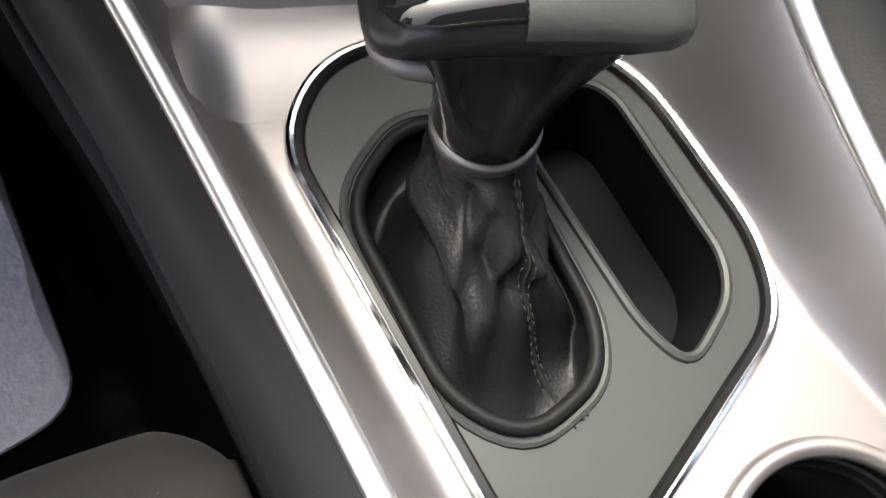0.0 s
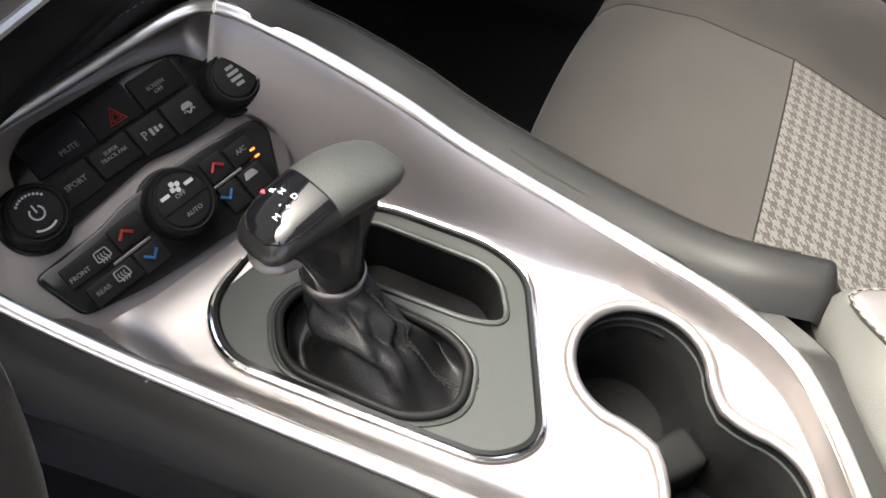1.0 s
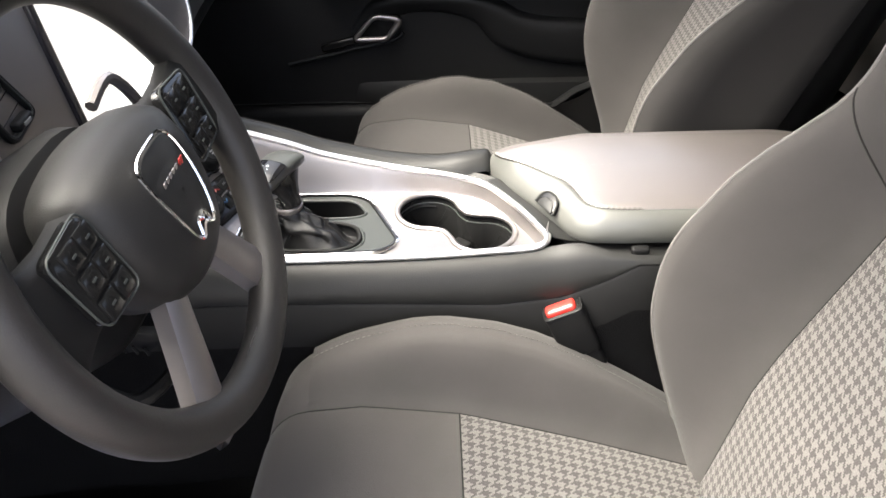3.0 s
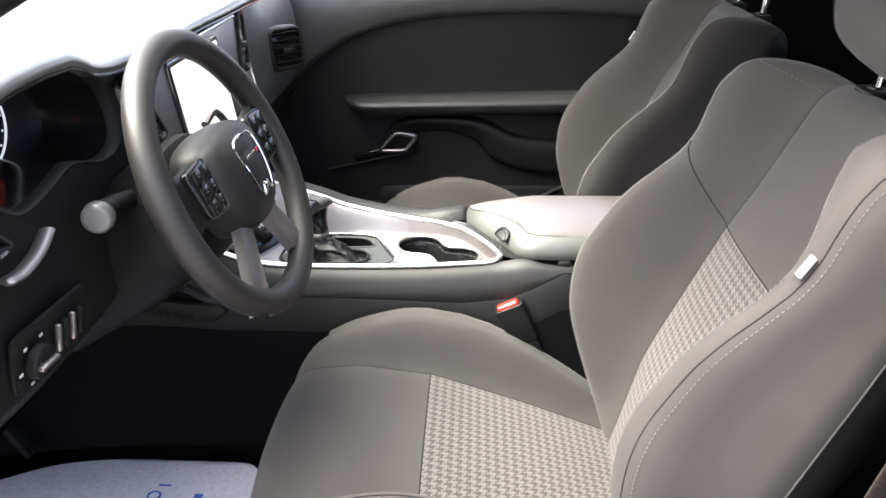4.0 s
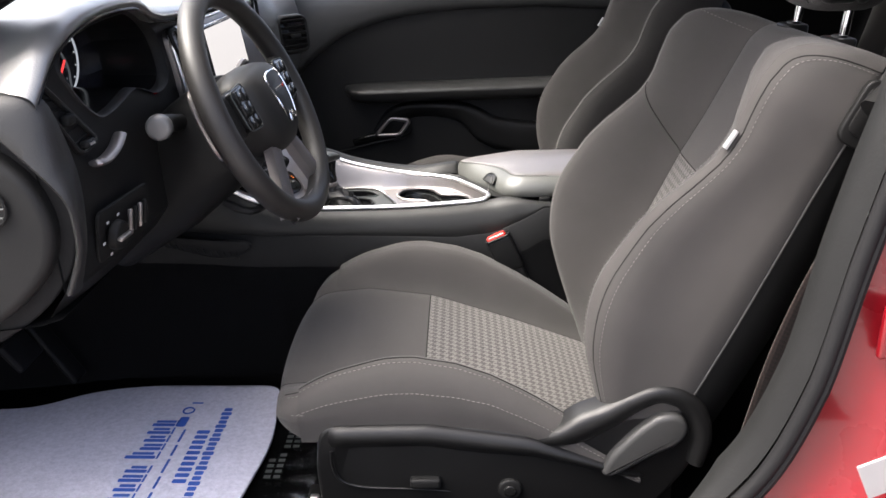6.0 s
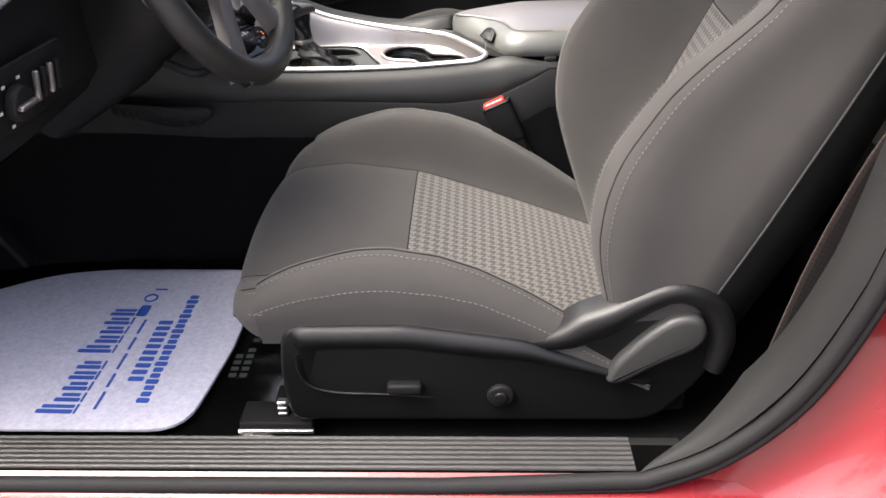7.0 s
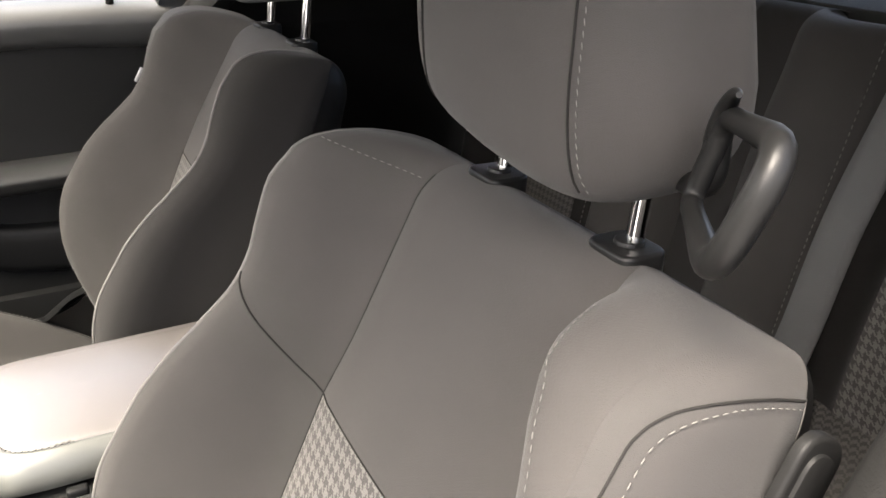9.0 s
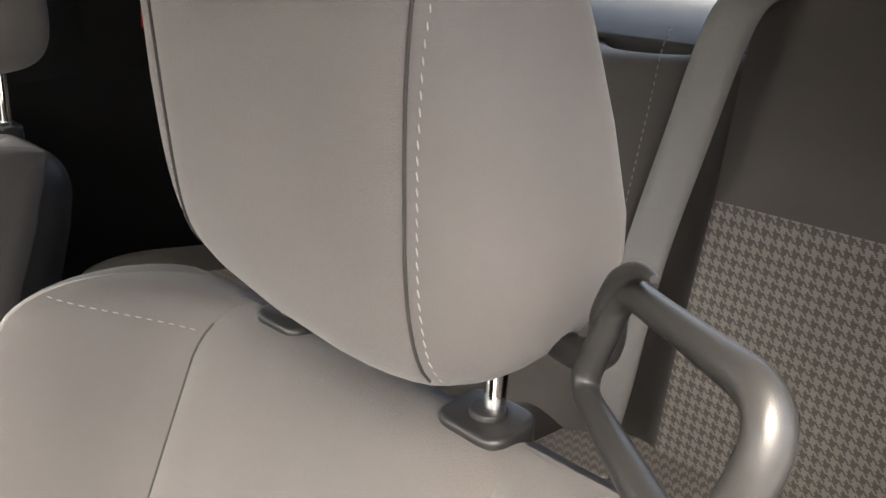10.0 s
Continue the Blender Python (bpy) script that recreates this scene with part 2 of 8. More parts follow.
def part(name, bm, mat, parent=None, label="", smooth=True, angle=35):
    me = bpy.data.meshes.new(name)
    bm.to_mesh(me)
    bm.free()
    me.materials.append(mat)
    if smooth:
        me.polygons.foreach_set("use_smooth", [True] * len(me.polygons))
        me.set_sharp_from_angle(angle=radians(angle))
    return attach(new(name, me), parent, label)


def block(cx, cy, cz, sx, sy, sz, bevel=0.004, seg=3, turn=None):
    """A bevelled box; turn is a matrix about its centre."""
    bm = bmesh.new()
    bmesh.ops.create_cube(bm, size=1)
    bmesh.ops.scale(bm, vec=(sx, sy, sz), verts=bm.verts)
    if bevel:
        bmesh.ops.bevel(bm, geom=bm.edges[:], offset=min(bevel, 0.48 * min(sx, sy, sz)), segments=seg, profile=0.5, affect="EDGES")
    m = Matrix.Translation((cx, cy, cz))
    if turn is not None:
        m = m @ turn.to_4x4()
    bmesh.ops.transform(bm, matrix=m, verts=bm.verts)
    return bm


def drum(m, r0, r1, h, seg=40, bevel=0.002):
    """A bevelled disc or cone along the local z of m, its base at m."""
    bm = bmesh.new()
    bmesh.ops.create_cone(bm, cap_ends=True, segments=seg, radius1=r0, radius2=r1, depth=h)
    bmesh.ops.translate(bm, vec=(0, 0, h / 2), verts=bm.verts)
    if bevel:
        rims = [e for e in bm.edges if abs(e.verts[0].co.z - e.verts[1].co.z) < 1e-6 and len(e.link_faces) == 2]
        bmesh.ops.bevel(bm, geom=rims, offset=min(bevel, h * 0.45), segments=3, profile=0.5, affect="EDGES")
    bmesh.ops.transform(bm, matrix=m, verts=bm.verts)
    return bm


def plate(m, outline, h, bevel=0.0015, seg=2):
    """A flat outline in the local xy of m, raised by h along its z, with rounded upper rim."""
    bm = bmesh.new()
    low = [bm.verts.new((x, y, 0)) for x, y in outline]
    f = bm.faces.new(low)
    if f.normal.z < 0:
        f.normal_flip()
    out = bmesh.ops.extrude_face_region(bm, geom=[f])
    top = [v for v in out["geom"] if isinstance(v, bmesh.types.BMVert)]
    bmesh.ops.translate(bm, vec=(0, 0, h), verts=top)
    bm.normal_update()
    if bevel:
        tops = set(top)
        rim = [e for e in bm.edges if e.verts[0] in tops and e.verts[1] in tops]
        bmesh.ops.bevel(bm, geom=rim, offset=min(bevel, abs(h) * 0.45), segments=seg, profile=0.5, affect="EDGES")
    bmesh.ops.recalc_face_normals(bm, faces=bm.faces[:])
    bmesh.ops.transform(bm, matrix=m, verts=bm.verts)
    return bm


def smooth_line(pts, per=8, closed=False):
    """Catmull-Rom through the points."""
    p = [np.array(q, float) for q in pts]
    n = len(p)
    out = []
    for k in range(n if closed else n - 1):
        a, b, c, d = (p[(k - 1) % n], p[k], p[(k + 1) % n], p[(k + 2) % n]) if closed else (p[max(k - 1, 0)], p[k], p[k + 1], p[min(k + 2, n - 1)])
        for q in range(per):
            t = q / per
            out.append(0.5 * (2 * b + (c - a) * t + (2 * a - 5 * b + 4 * c - d) * t * t + (3 * b - a - 3 * c + d) * t ** 3))
    if not closed:
        out.append(p[-1])
    return out


def rounded(pts, radius, per=5):
    """A closed outline with its corners rounded."""
    out = []
    n = len(pts)
    rs = radius if isinstance(radius, (list, tuple)) else [radius] * n
    for k in range(n):
        a, b, c = (np.array(pts[(k + i) % n], float) for i in (-1, 0, 1))
        la, lc = np.linalg.norm(a - b), np.linalg.norm(c - b)
        r = min(rs[k], la * 0.48, lc * 0.48)
        p0, p1 = b + (a - b) / la * r, b + (c - b) / lc * r
        for i in range(per + 1):
            t = i / per
            out.append(tuple((1 - t) ** 2 * p0 + 2 * t * (1 - t) * b + t * t * p1))
    return out


def tube(name, pts, r, mat, parent=None, label="", closed=False, sides=10, flat=1.0, up=None):
    """A round or flattened rod along the points; r is one radius or one for each point."""
    p = [Vector(q) for q in pts]
    n = len(p)
    rr = r if isinstance(r, (list, tuple, np.ndarray)) else [r] * n
    tang = []
    for k in range(n):
        a, b = (p[(k - 1) % n], p[(k + 1) % n]) if closed else (p[max(k - 1, 0)], p[min(k + 1, n - 1)])
        tang.append((b - a).normalized())
    ref = Vector(up) if up else (Vector((0, 0, 1)) if abs(tang[0].z) < 0.9 else Vector((1, 0, 0)))
    side = tang[0].cross(ref).normalized()
    verts, faces = [], []
    for k in range(n):
        if up:
            side = tang[k].cross(ref).normalized()
        else:
            side = (side - tang[k] * side.dot(tang[k])).normalized()
        over = side.cross(tang[k])
        for q in range(sides):
            a = 2 * math.pi * q / sides
            verts.append(p[k] + side * math.cos(a) * rr[k] + over * math.sin(a) * rr[k] * flat)
    for k in range(n if closed else n - 1):
        for q in range(sides):
            a, b = k * sides, ((k + 1) % n) * sides
            faces.append((a + q, a + (q + 1) % sides, b + (q + 1) % sides, b + q))
    if not closed:
        faces += [tuple(range(sides))[::-1], tuple(range((n - 1) * sides, n * sides))]
    ob = solid(name, verts, faces, mat, parent, label)
    return ob


def sheet(name, rows, mat, parent=None, label="", closed=False, uv=False, flip=False, angle=50):
    """A surface through rows of points, all of one length."""
    nv, nu = len(rows), len(rows[0])
    verts = [p for row in rows for p in row]
    faces = []
    for a in range(nv - 1):
        for b in range(nu if closed else nu - 1):
            q = (a * nu + b, a * nu + (b + 1) % nu, (a + 1) * nu + (b + 1) % nu, (a + 1) * nu + b)
            faces.append(q[::-1] if flip else q)
    uvs = None
    if uv:
        uvs = uv
    return solid(name, verts, faces, mat, parent, label, uv=uvs, angle=angle)


def stitches(name, pts, mat, parent, length=0.0055, gap=0.0035, r=0.0008, lift=(0, 0, 0), slant=None):
    """Thread stitches along a line, as small beads of thread."""
    p = [Vector(q) + Vector(lift) for q in pts]
    acc = [0.0]
    for a, b in zip(p, p[1:]):
        acc.append(acc[-1] + (b - a).length)
    def at(d):
        k = min(max(np.searchsorted(acc, d) - 1, 0), len(p) - 2)
        t = (d - acc[k]) / max(acc[k + 1] - acc[k], 1e-9)
        return p[k].lerp(p[k + 1], t)
    verts, faces = [], []
    d = 0.0
    while d + length < acc[-1]:
        a, b = at(d), at(d + length)
        t = (b - a).normalized()
        s = t.orthogonal().normalized()
        if slant is not None:
            b = b + Vector(slant) * length
        o = s.cross(t)
        k = len(verts)
        for c, f in ((a, 0.45), (a.lerp(b, 0.3), 1), (a.lerp(b, 0.7), 1), (b, 0.45)):
            for q in range(5):
                w = 2 * math.pi * q / 5
                verts.append(c + (s * math.cos(w) + o * math.sin(w)) * r * f)
        for q in range(3):
            for i in range(5):
                faces.append((k + q * 5 + i, k + q * 5 + (i + 1) % 5, k + q * 5 + 5 + (i + 1) % 5, k + q * 5 + 5 + i))
        faces += [tuple(range(k, k + 5))[::-1], tuple(range(k + 15, k + 20))]
        d += length + gap
    return solid(name, verts, faces, mat, parent, angle=None)


def lettering(name, text, m, size, mat, parent, depth=0.0003):
    """Raised characters in the built-in font, centred on the local origin of m."""
    cu = bpy.data.curves.new(name, "FONT")
    cu.body, cu.size, cu.extrude = text, size, depth
    cu.align_x, cu.align_y = "CENTER", "CENTER"
    cu.resolution_u = 2
    tmp = new("tmp", cu)
    me = bpy.data.meshes.new_from_object(tmp)
    bpy.data.objects.remove(tmp)
    bpy.data.curves.remove(cu)
    me.transform(m)
    me.materials.clear()
    me.materials.append(mat)
    me.name = name
    return attach(new(name, me), parent)


def basis(o, x, z):
    """A matrix with origin o, local z along z and local x as near x as it can be."""
    z = Vector(z).normalized()
    x = Vector(x)
    x = (x - z * x.dot(z)).normalized()
    y = z.cross(x)
    m = Matrix((x, y, z)).transposed().to_4x4()
    m.translation = Vector(o)
    return m


def ramp(x, xs, ys):
    return float(np.interp(x, xs, ys))


def ease(t):
    t = min(max(t, 0), 1)
    return t * t * (3 - 2 * t)


# ---- car shell ----
def build_floor():
    # floor pan: flat under the seats, rising to the toe board, with the tunnel in the middle
    xs = [-0.95, -0.86, -0.78, -0.70, -0.64, -0.30, 0.0, 0.3, 0.6, 0.85, 0.95, 1.5]
    zs = [0.34, 0.22, 0.11, 0.02, -0.010, -0.012, -0.012, -0.012, 0.0, 0.02, 0.15, 0.17]
    rows = [[(x, y, z) for y in np.linspace(-0.735, 0.735, 15)] for x, z in zip(xs, zs)]
    f = sheet("floor", rows, CARPET, flip=True)
    f.modifiers.new("thick", "SOLIDIFY").thickness = 0.01
    tagged(f, "black carpeted car floor pan", "floor", kind="structure")
    fw = sheet("wall_firewall", [[(-0.93, y, z) for y in np.linspace(-0.75, 0.75, 4)] for z in (0.2, 0.72)], CARPET)
    tagged(fw, "black carpeted firewall under the dashboard", "wall", kind="structure")


def build_sill(side):
    """Door sill with ribbed scuff plate, rubber seal and painted outer face."""
    s = -1 if side == "driver" else 1
    body = thing("door_sill", (0, s * 0.76, 0.1), "red painted door sill with ribbed black scuff plate", "sill", kind="structure")
    xs = np.linspace(-0.75, 0.46, 12)
    prof = [(0.70, -0.02), (0.705, 0.085), (0.715, 0.102), (0.73, 0.106)]
    sheet("inner_kick", [[(x, s * y, z) for y, z in prof] for x in xs], PLASTIC, body, flip=s > 0)
    # ribs of the scuff plate
    ribs = []
    yy = np.linspace(0.722, 0.775, 45)
    for y in yy:
        ribs.append((y, 0.108 + 0.0015 * (0.5 + 0.5 * math.cos((y - 0.722) / 0.053 * 2 * math.pi * 7)) + 0.004 * (y - 0.72) / 0.055))
    sheet("scuff_plate", [[(x, s * y, z) for y, z in ribs] for x in np.linspace(-0.75, 0.405, 6)], SCUFF, body, "black ribbed scuff plate", flip=s > 0, angle=80)
    out = [(0.775, 0.11), (0.80, 0.098), (0.835, 0.09), (0.87, 0.07), (0.895, 0.02), (0.90, -0.05), (0.88, -0.12)]
    out = [(p[0], p[1]) for p in smooth_line(out, 4)]
    sheet("outer_panel", [[(x, s * y, z) for y, z in out] for x in np.linspace(-0.9, 0.75, 12)], RED_PAINT, body, flip=s > 0)
    return body


# door opening edge on the driver's side, from the sill up behind the seat and along the roof
OPENING = [(-0.75, 0.112), (-0.2, 0.112), (0.30, 0.112), (0.405, 0.122), (0.475, 0.16), (0.537, 0.235), (0.578, 0.35), (0.608, 0.5), (0.648, 0.65), (0.72, 0.82), (0.80, 0.97), (0.76, 1.04)]


def opening_y(z):
    # the body side leans in above the belt
    return ramp(z, [0.1, 0.35, 0.62, 1.04], [0.785, 0.79, 0.775, 0.62])


def build_quarter(s):
    """Rear body side with the door jamb, painted outer skin, seals and trim."""
    q = thing("quarter_panel", (0.8, s * 0.8, 0.1), "glossy red rear quarter panel and door jamb", "car body", kind="structure")
    line = [(x, z) for x, z in (tuple(p) for p in smooth_line(OPENING[3:], 6))]
    def band(name, offs, mat, label=""):
        rows = []
        for k, (x, z) in enumerate(line):
            a = line[max(k - 1, 0)]
            b = line[min(k + 1, len(line) - 1)]
            tx, tz = b[0] - a[0], b[1] - a[1]
            n = math.hypot(tx, tz)
            nx, nz = tz / n, -tx / n  # outward: rearward and down
            g = min(1, k / 10) if name == "grey_trim_edge" else 1
            rows.append([(x + nx * o * g, s * (opening_y(z) + dy * g), z + nz * o * g) for o, dy in offs])
        return sheet(name, rows, mat, q, label, flip=s > 0)
    band("grey_trim_edge", [(-0.016, -0.045), (-0.020, -0.024), (-0.016, -0.012), (-0.008, -0.004), (-0.004, 0.0)], SEAL_GREY, "dark grey plastic jamb trim")
    full = [(-0.75, 0.112), (-0.4, 0.112), (0.0, 0.112), (0.2, 0.112)] + line
    tube("seal", [(x + 0.004, s * (opening_y(z) + 0.002), z - 0.009) for x, z in full], 0.009, RUBBER, q, "black rubber door seal", sides=10)
    tube("seal_lip", [(x + 0.012, s * (opening_y(z) + 0.004), z - 0.015) for x, z in full], 0.006, RUBBER, q, sides=8)
    band("jamb", [(0.012, -0.004), (0.03, -0.008), (0.06, -0.004), (0.085, 0.012), (0.105, 0.05), (0.115, 0.09), (0.13, 0.115), (0.17, 0.13), (0.30, 0.145), (0.55, 0.15)], RED_PAINT)
    # striker loop on the jamb
    if s < 0:
        base = (0.66, s * 0.80, 0.40)
        part("striker_plate", block(0.655, s * 0.797, 0.405, 0.04, 0.01, 0.06, 0.004), RED_PAINT, q)
        tube("striker", smooth_line([(0.655, s * 0.80, 0.42), (0.65, s * 0.835, 0.425), (0.645, s * 0.84, 0.405), (0.65, s * 0.835, 0.39), (0.655, s * 0.80, 0.388)], 5), 0.005, WHITE_MARK, q, "white coated striker loop")
        part("label_plate", block(0.636, s * 0.843, 0.262, 0.034, 0.003, 0.044, 0.001, 1, Euler((0, radians(-25), 0)).to_matrix()), TAG, q, "white sticker on the jamb")
    return q


def build_side_trim(s):
    """Inner trim beside the rear seat."""
    t = thing("rear_side_trim", (0.9, s * 0.72, 0.1), "dark grey moulded rear side trim panel", "trim panel", kind="structure")
    prof = [(0.735, 0.0), (0.735, 0.16), (0.72, 0.30), (0.715, 0.45), (0.70, 0.56), (0.68, 0.61)]
    prof = [tuple(p) for p in smooth_line(prof, 4)]
    rows = [[(x + max(0, 0.28 * (z - 0.1)) * (1 - k / 11), s * y, z) for y, z in prof] for k, x in enumerate(np.linspace(0.64, 1.6, 12))]
    sheet("panel", rows, TRIM, t, flip=s > 0)
    return t


def build_roof():
    r = thing("roof", (0.5, 0, 1.0), "car roof with pale grey cloth headliner", "roof", kind="structure")
    xs = np.linspace(0.04, 1.62, 16)
    ys = np.linspace(-0.585, 0.585, 15)
    lin = [[(x, y, 1.09 - 0.10 * (abs(y) / 0.585) ** 3 - 0.05 * ((x - 0.55) / 0.8) ** 2) for y in ys] for x in xs]
    sheet("headliner", lin, HEADLINER, r, "pale grey headliner")
    skin = [[(x, y * 1.04, 1.117 - 0.09 * (abs(y) / 0.585) ** 3 - 0.05 * ((x - 0.55) / 0.8) ** 2) for y in ys] for x in xs]
    sheet("skin", skin, RED_PAINT, r, flip=True)
    for s in (-1, 1):
        edge = [(x, s * 0.60, 1.015 - 0.05 * ((x - 0.55) / 0.8) ** 2) for x in np.linspace(0.16, 0.75, 12)]
        tube("roof_rail", edge, 0.022, PLASTIC, r, sides=10)
        tube("roof_seal", [(x, y + s * 0.02, z - 0.01) for x, y, z in edge], 0.01, RUBBER, r)
        # windscreen pillar, from the end of the dashboard back to the roof rail
        low, high = np.array((-0.66, s * 0.760, 0.515)), np.array((0.07, s * 0.580, 0.930))
        def pil(dy, dz, n=14):
            return [low * (1 - t) + high * t + np.array((0, s * dy, dz)) for t in np.linspace(0, 1, n)]
        tube("front_pillar", pil(-0.012, 0.014 if s < 0 else 0.024), [(0.040 if s < 0 else 0.066) - 0.010 * t for t in np.linspace(0, 1, 14)], TRIM, r, "soft black windscreen pillar trim", sides=16, flat=0.55)
        tube("pillar_seal", pil(0.022, 0.022), 0.010, RUBBER, r, "black rubber pillar seal", sides=10)
        tube("pillar_seal", pil(0.040, 0.034), 0.009, RUBBER, r, "black rubber pillar seal", sides=10)
        tube("pillar_channel", pil(0.052, 0.044), 0.008, SEAL_GREY, r, sides=8)
        tube("pillar_skin", pil(0.056, 0.062), 0.013, RED_PAINT, r, "red painted pillar", sides=12)
        tube("roof_corner", [tuple(high + np.array((0, s * 0.02, 0.01))), (0.12, s * 0.592, 0.968), (0.22, s * 0.598, 0.995)], [0.034, 0.03, 0.022], PLASTIC, r, sides=12)
        # rear pillar
        tube("rear_pillar", [(0.66, s * 0.70, 0.60), (0.78, s * 0.68, 0.72), (0.95, s * 0.62, 0.90), (1.1, s * 0.585, 0.97)], [0.05, 0.05, 0.05, 0.05], TRIM, r, sides=12, flat=0.6)
        sheet("pillar_trim", [[(x + 0.45 * (z - 0.55) * (1 if x < 0.9 else 0), s * (0.715 - 0.10 * (z - 0.55) / 0.5), z) for z in (0.45, 0.6, 0.75, 0.9, 1.04)] for x in (0.70, 0.80, 0.95, 1.1)], TRIM, r, flip=s > 0)
        for nm, x0, x1, z0, z1 in (("quarter_trim", 1.02, 2.12, 0.56, 0.67), ("quarter_trim", 1.02, 1.12, 0.67, 0.90), ("quarter_trim", 1.46, 2.12, 0.67, 0.90), ("quarter_trim", 1.02, 2.12, 0.90, 1.0)):
            sheet(nm, [[(x, s * (0.70 - 0.25 * (z - 0.6)), z) for z in np.linspace(z0, z1, 3)] for x in np.linspace(x0, x1, 4)], TRIM, r, flip=s > 0)
        qg = sheet("window_2", [[(x, s * (0.715 - 0.25 * (z - 0.6)), z) for z in (0.65, 0.92)] for x in (1.08, 1.50)], GLASS)
        qg.visible_shadow = False
        tagged(qg, "small clear rear quarter window glass", "window", kind="structure")
    g = sheet("windscreen", [[(-0.95 + 1.0 * t + 0.22 * (1 - t) * (y / 0.72) ** 2, y * (1 - 0.20 * t), 0.645 + 0.385 * t + 0.05 * math.sin(math.pi * t) - 0.05 * (y / 0.7) ** 2) for y in np.linspace(-0.72, 0.72, 9)] for t in np.linspace(0, 1, 8)], SCREEN_GLASS)
    tagged(g, "clear windscreen glass", "window", kind="structure")
    b = sheet("rear_window", [[(1.62 + 0.5 * t, y, 1.0 - 0.26 * t) for y in np.linspace(-0.55, 0.55, 5)] for t in np.linspace(0, 1, 4)], GLASS)
    b.visible_shadow = False
    tagged(b, "clear rear window glass", "window", kind="structure")
    sh = part("parcel_shelf", block(1.75, 0, 0.70, 0.70, 1.3, 0.02, 0.004), PARCEL)
    tagged(sh, "grey parcel shelf behind the rear seat", "shelf", kind="structure")
    bk = part("wall_rear", block(2.12, 0, 0.36, 0.03, 1.45, 0.75, 0.004), CARPET)
    tagged(bk, "black carpeted rear bulkhead", "wall", kind="structure")


# ---- seats ----
LEAN_A = (math.sin(radians(23)), math.cos(radians(23)))
BACK_O = (0.42, 0.09)


def build_seat(yc, dx, out, label, guide, sag=0.0):
    """A sports seat with deep bolsters. out: +1 or -1, the way to the door. guide: belt guide on the headrest side."""
    seat = thing("front_seat", (0.2 + dx, yc, 0.0), label, "seat", group="front seats")

    def W(x, v, z):
        return (x + dx, yc + out * v, z)

    def B(s, v, h):
        return W(BACK_O[0] + LEAN_A[0] * s - LEAN_A[1] * h, v, BACK_O[1] + LEAN_A[1] * s + LEAN_A[0] * h)

    # ---- cushion ----
    top_c = lambda x: ramp(x, [-0.06, -0.02, 0.05, 0.16, 0.30, 0.45], [0.192, 0.202, 0.209, 0.194, 0.146, 0.088])
    top_b = lambda x: ramp(x, [-0.06, -0.03, 0.0, 0.035, 0.10, 0.14, 0.20, 0.245, 0.30, 0.351, 0.406, 0.45], [0.196, 0.208, 0.228, 0.246, 0.265, 0.268, 0.257, 0.240, 0.21, 0.176, 0.135, 0.10])
    WI = 0.155

    def cushion_row(x, inset):
        """Across the cushion from the inner lower edge to the outer one; inset 0 to 1 rounds the nose."""
        c, b = top_c(x), top_b(x)
        w = 0.205 - 0.030 * (inset ** 3)
        drop = 0.030 * (1 - max(0, 1 - inset ** 3.6) ** 0.4)
        pts = []
        c, b = c - sag, b - sag
        base = 0.145 + 0.02 * inset
        lowz = min(base, c - 0.02)
        for sg in (-1, 1):
            arr = []
            for k in range(9):
                t = k / 8
                v = WI * w / 0.205 * (1 - t) + w * t
                arr.append((sg * v, c + (b - c) * ease(t * 1.08) - 0.002 * math.exp(-(t / 0.08) ** 2) - drop))
            side = []
            for k in range(1, 9):
                a = k / 8 * math.pi / 2
                bulge, power = (0.045, 1.75) if sg < 0 else (0.026, 0.9)
                side.append((sg * (w + bulge * math.sin(min(a * 1.6, math.pi / 2)) - 0.012 * max(0, (k - 5) / 3)), (b - drop) - (b - drop - lowz) * (1 - math.cos(a)) ** power))
            if sg < 0:
                pts = side[::-1] + arr[::-1]
            else:
                mid = []
                for k in range(1, 16):
                    v = WI * w / 0.205 * (-1 + 2 * k / 16)
                    mid.append((v, c + 0.006 * (1 - (v / WI) ** 2) - drop))
                pts = pts + mid + arr + side
        return pts

    xs = list(np.linspace(0.45, 0.155, 14)) + list(np.linspace(0.146, -0.012, 9))
    nose = np.linspace(0, 1, 9)[1:]
    rows = []
    for x in xs:
        rows.append([(x, v, z) for v, z in cushion_row(x, 0)])
    for a in nose:
        i = math.sin(a * math.pi / 2)
        x = -0.012 - 0.050 * i
        rows.append([(x + (0.014 * (abs(v) / 0.2) ** 2), v, z) for v, z in cushion_row(-0.012 - 0.024 * i, i * 0.995)])
    # fold the nose under
    last = rows[-1]
    rows.append([(x + 0.004, v * 0.99, z - 0.006) for x, v, z in last])
    rows.append([(x + 0.017, v * 0.975, z - 0.014) for x, v, z in last])
    rows.append([(x + 0.055, v * 0.95, 0.146) for x, v, z in last])
    nn = len(rows[0])
    P = [[W(*p) for p in row] for row in rows]
    n_side, n_arr = 8, 9
    i0, i1, i2, i3 = 0, n_side, n_side + n_arr - 1, n_side + n_arr + 15
    i4 = i3 + n_arr - 1
    fl = out < 0

    def cut(name, r0, r1, c0, c1, mat, lab="", uv=False):
        sub = [row[c0:c1 + 1] for row in P[r0:r1 + 1]]
        uvs = [(rows[a][b][1], rows[a][b][0]) for a in range(r0, r1 + 1) for b in range(c0, c1 + 1)] if uv else None
        return sheet(name, sub, mat, seat, lab, uv=uvs, flip=not fl)

    R = len(rows) - 1
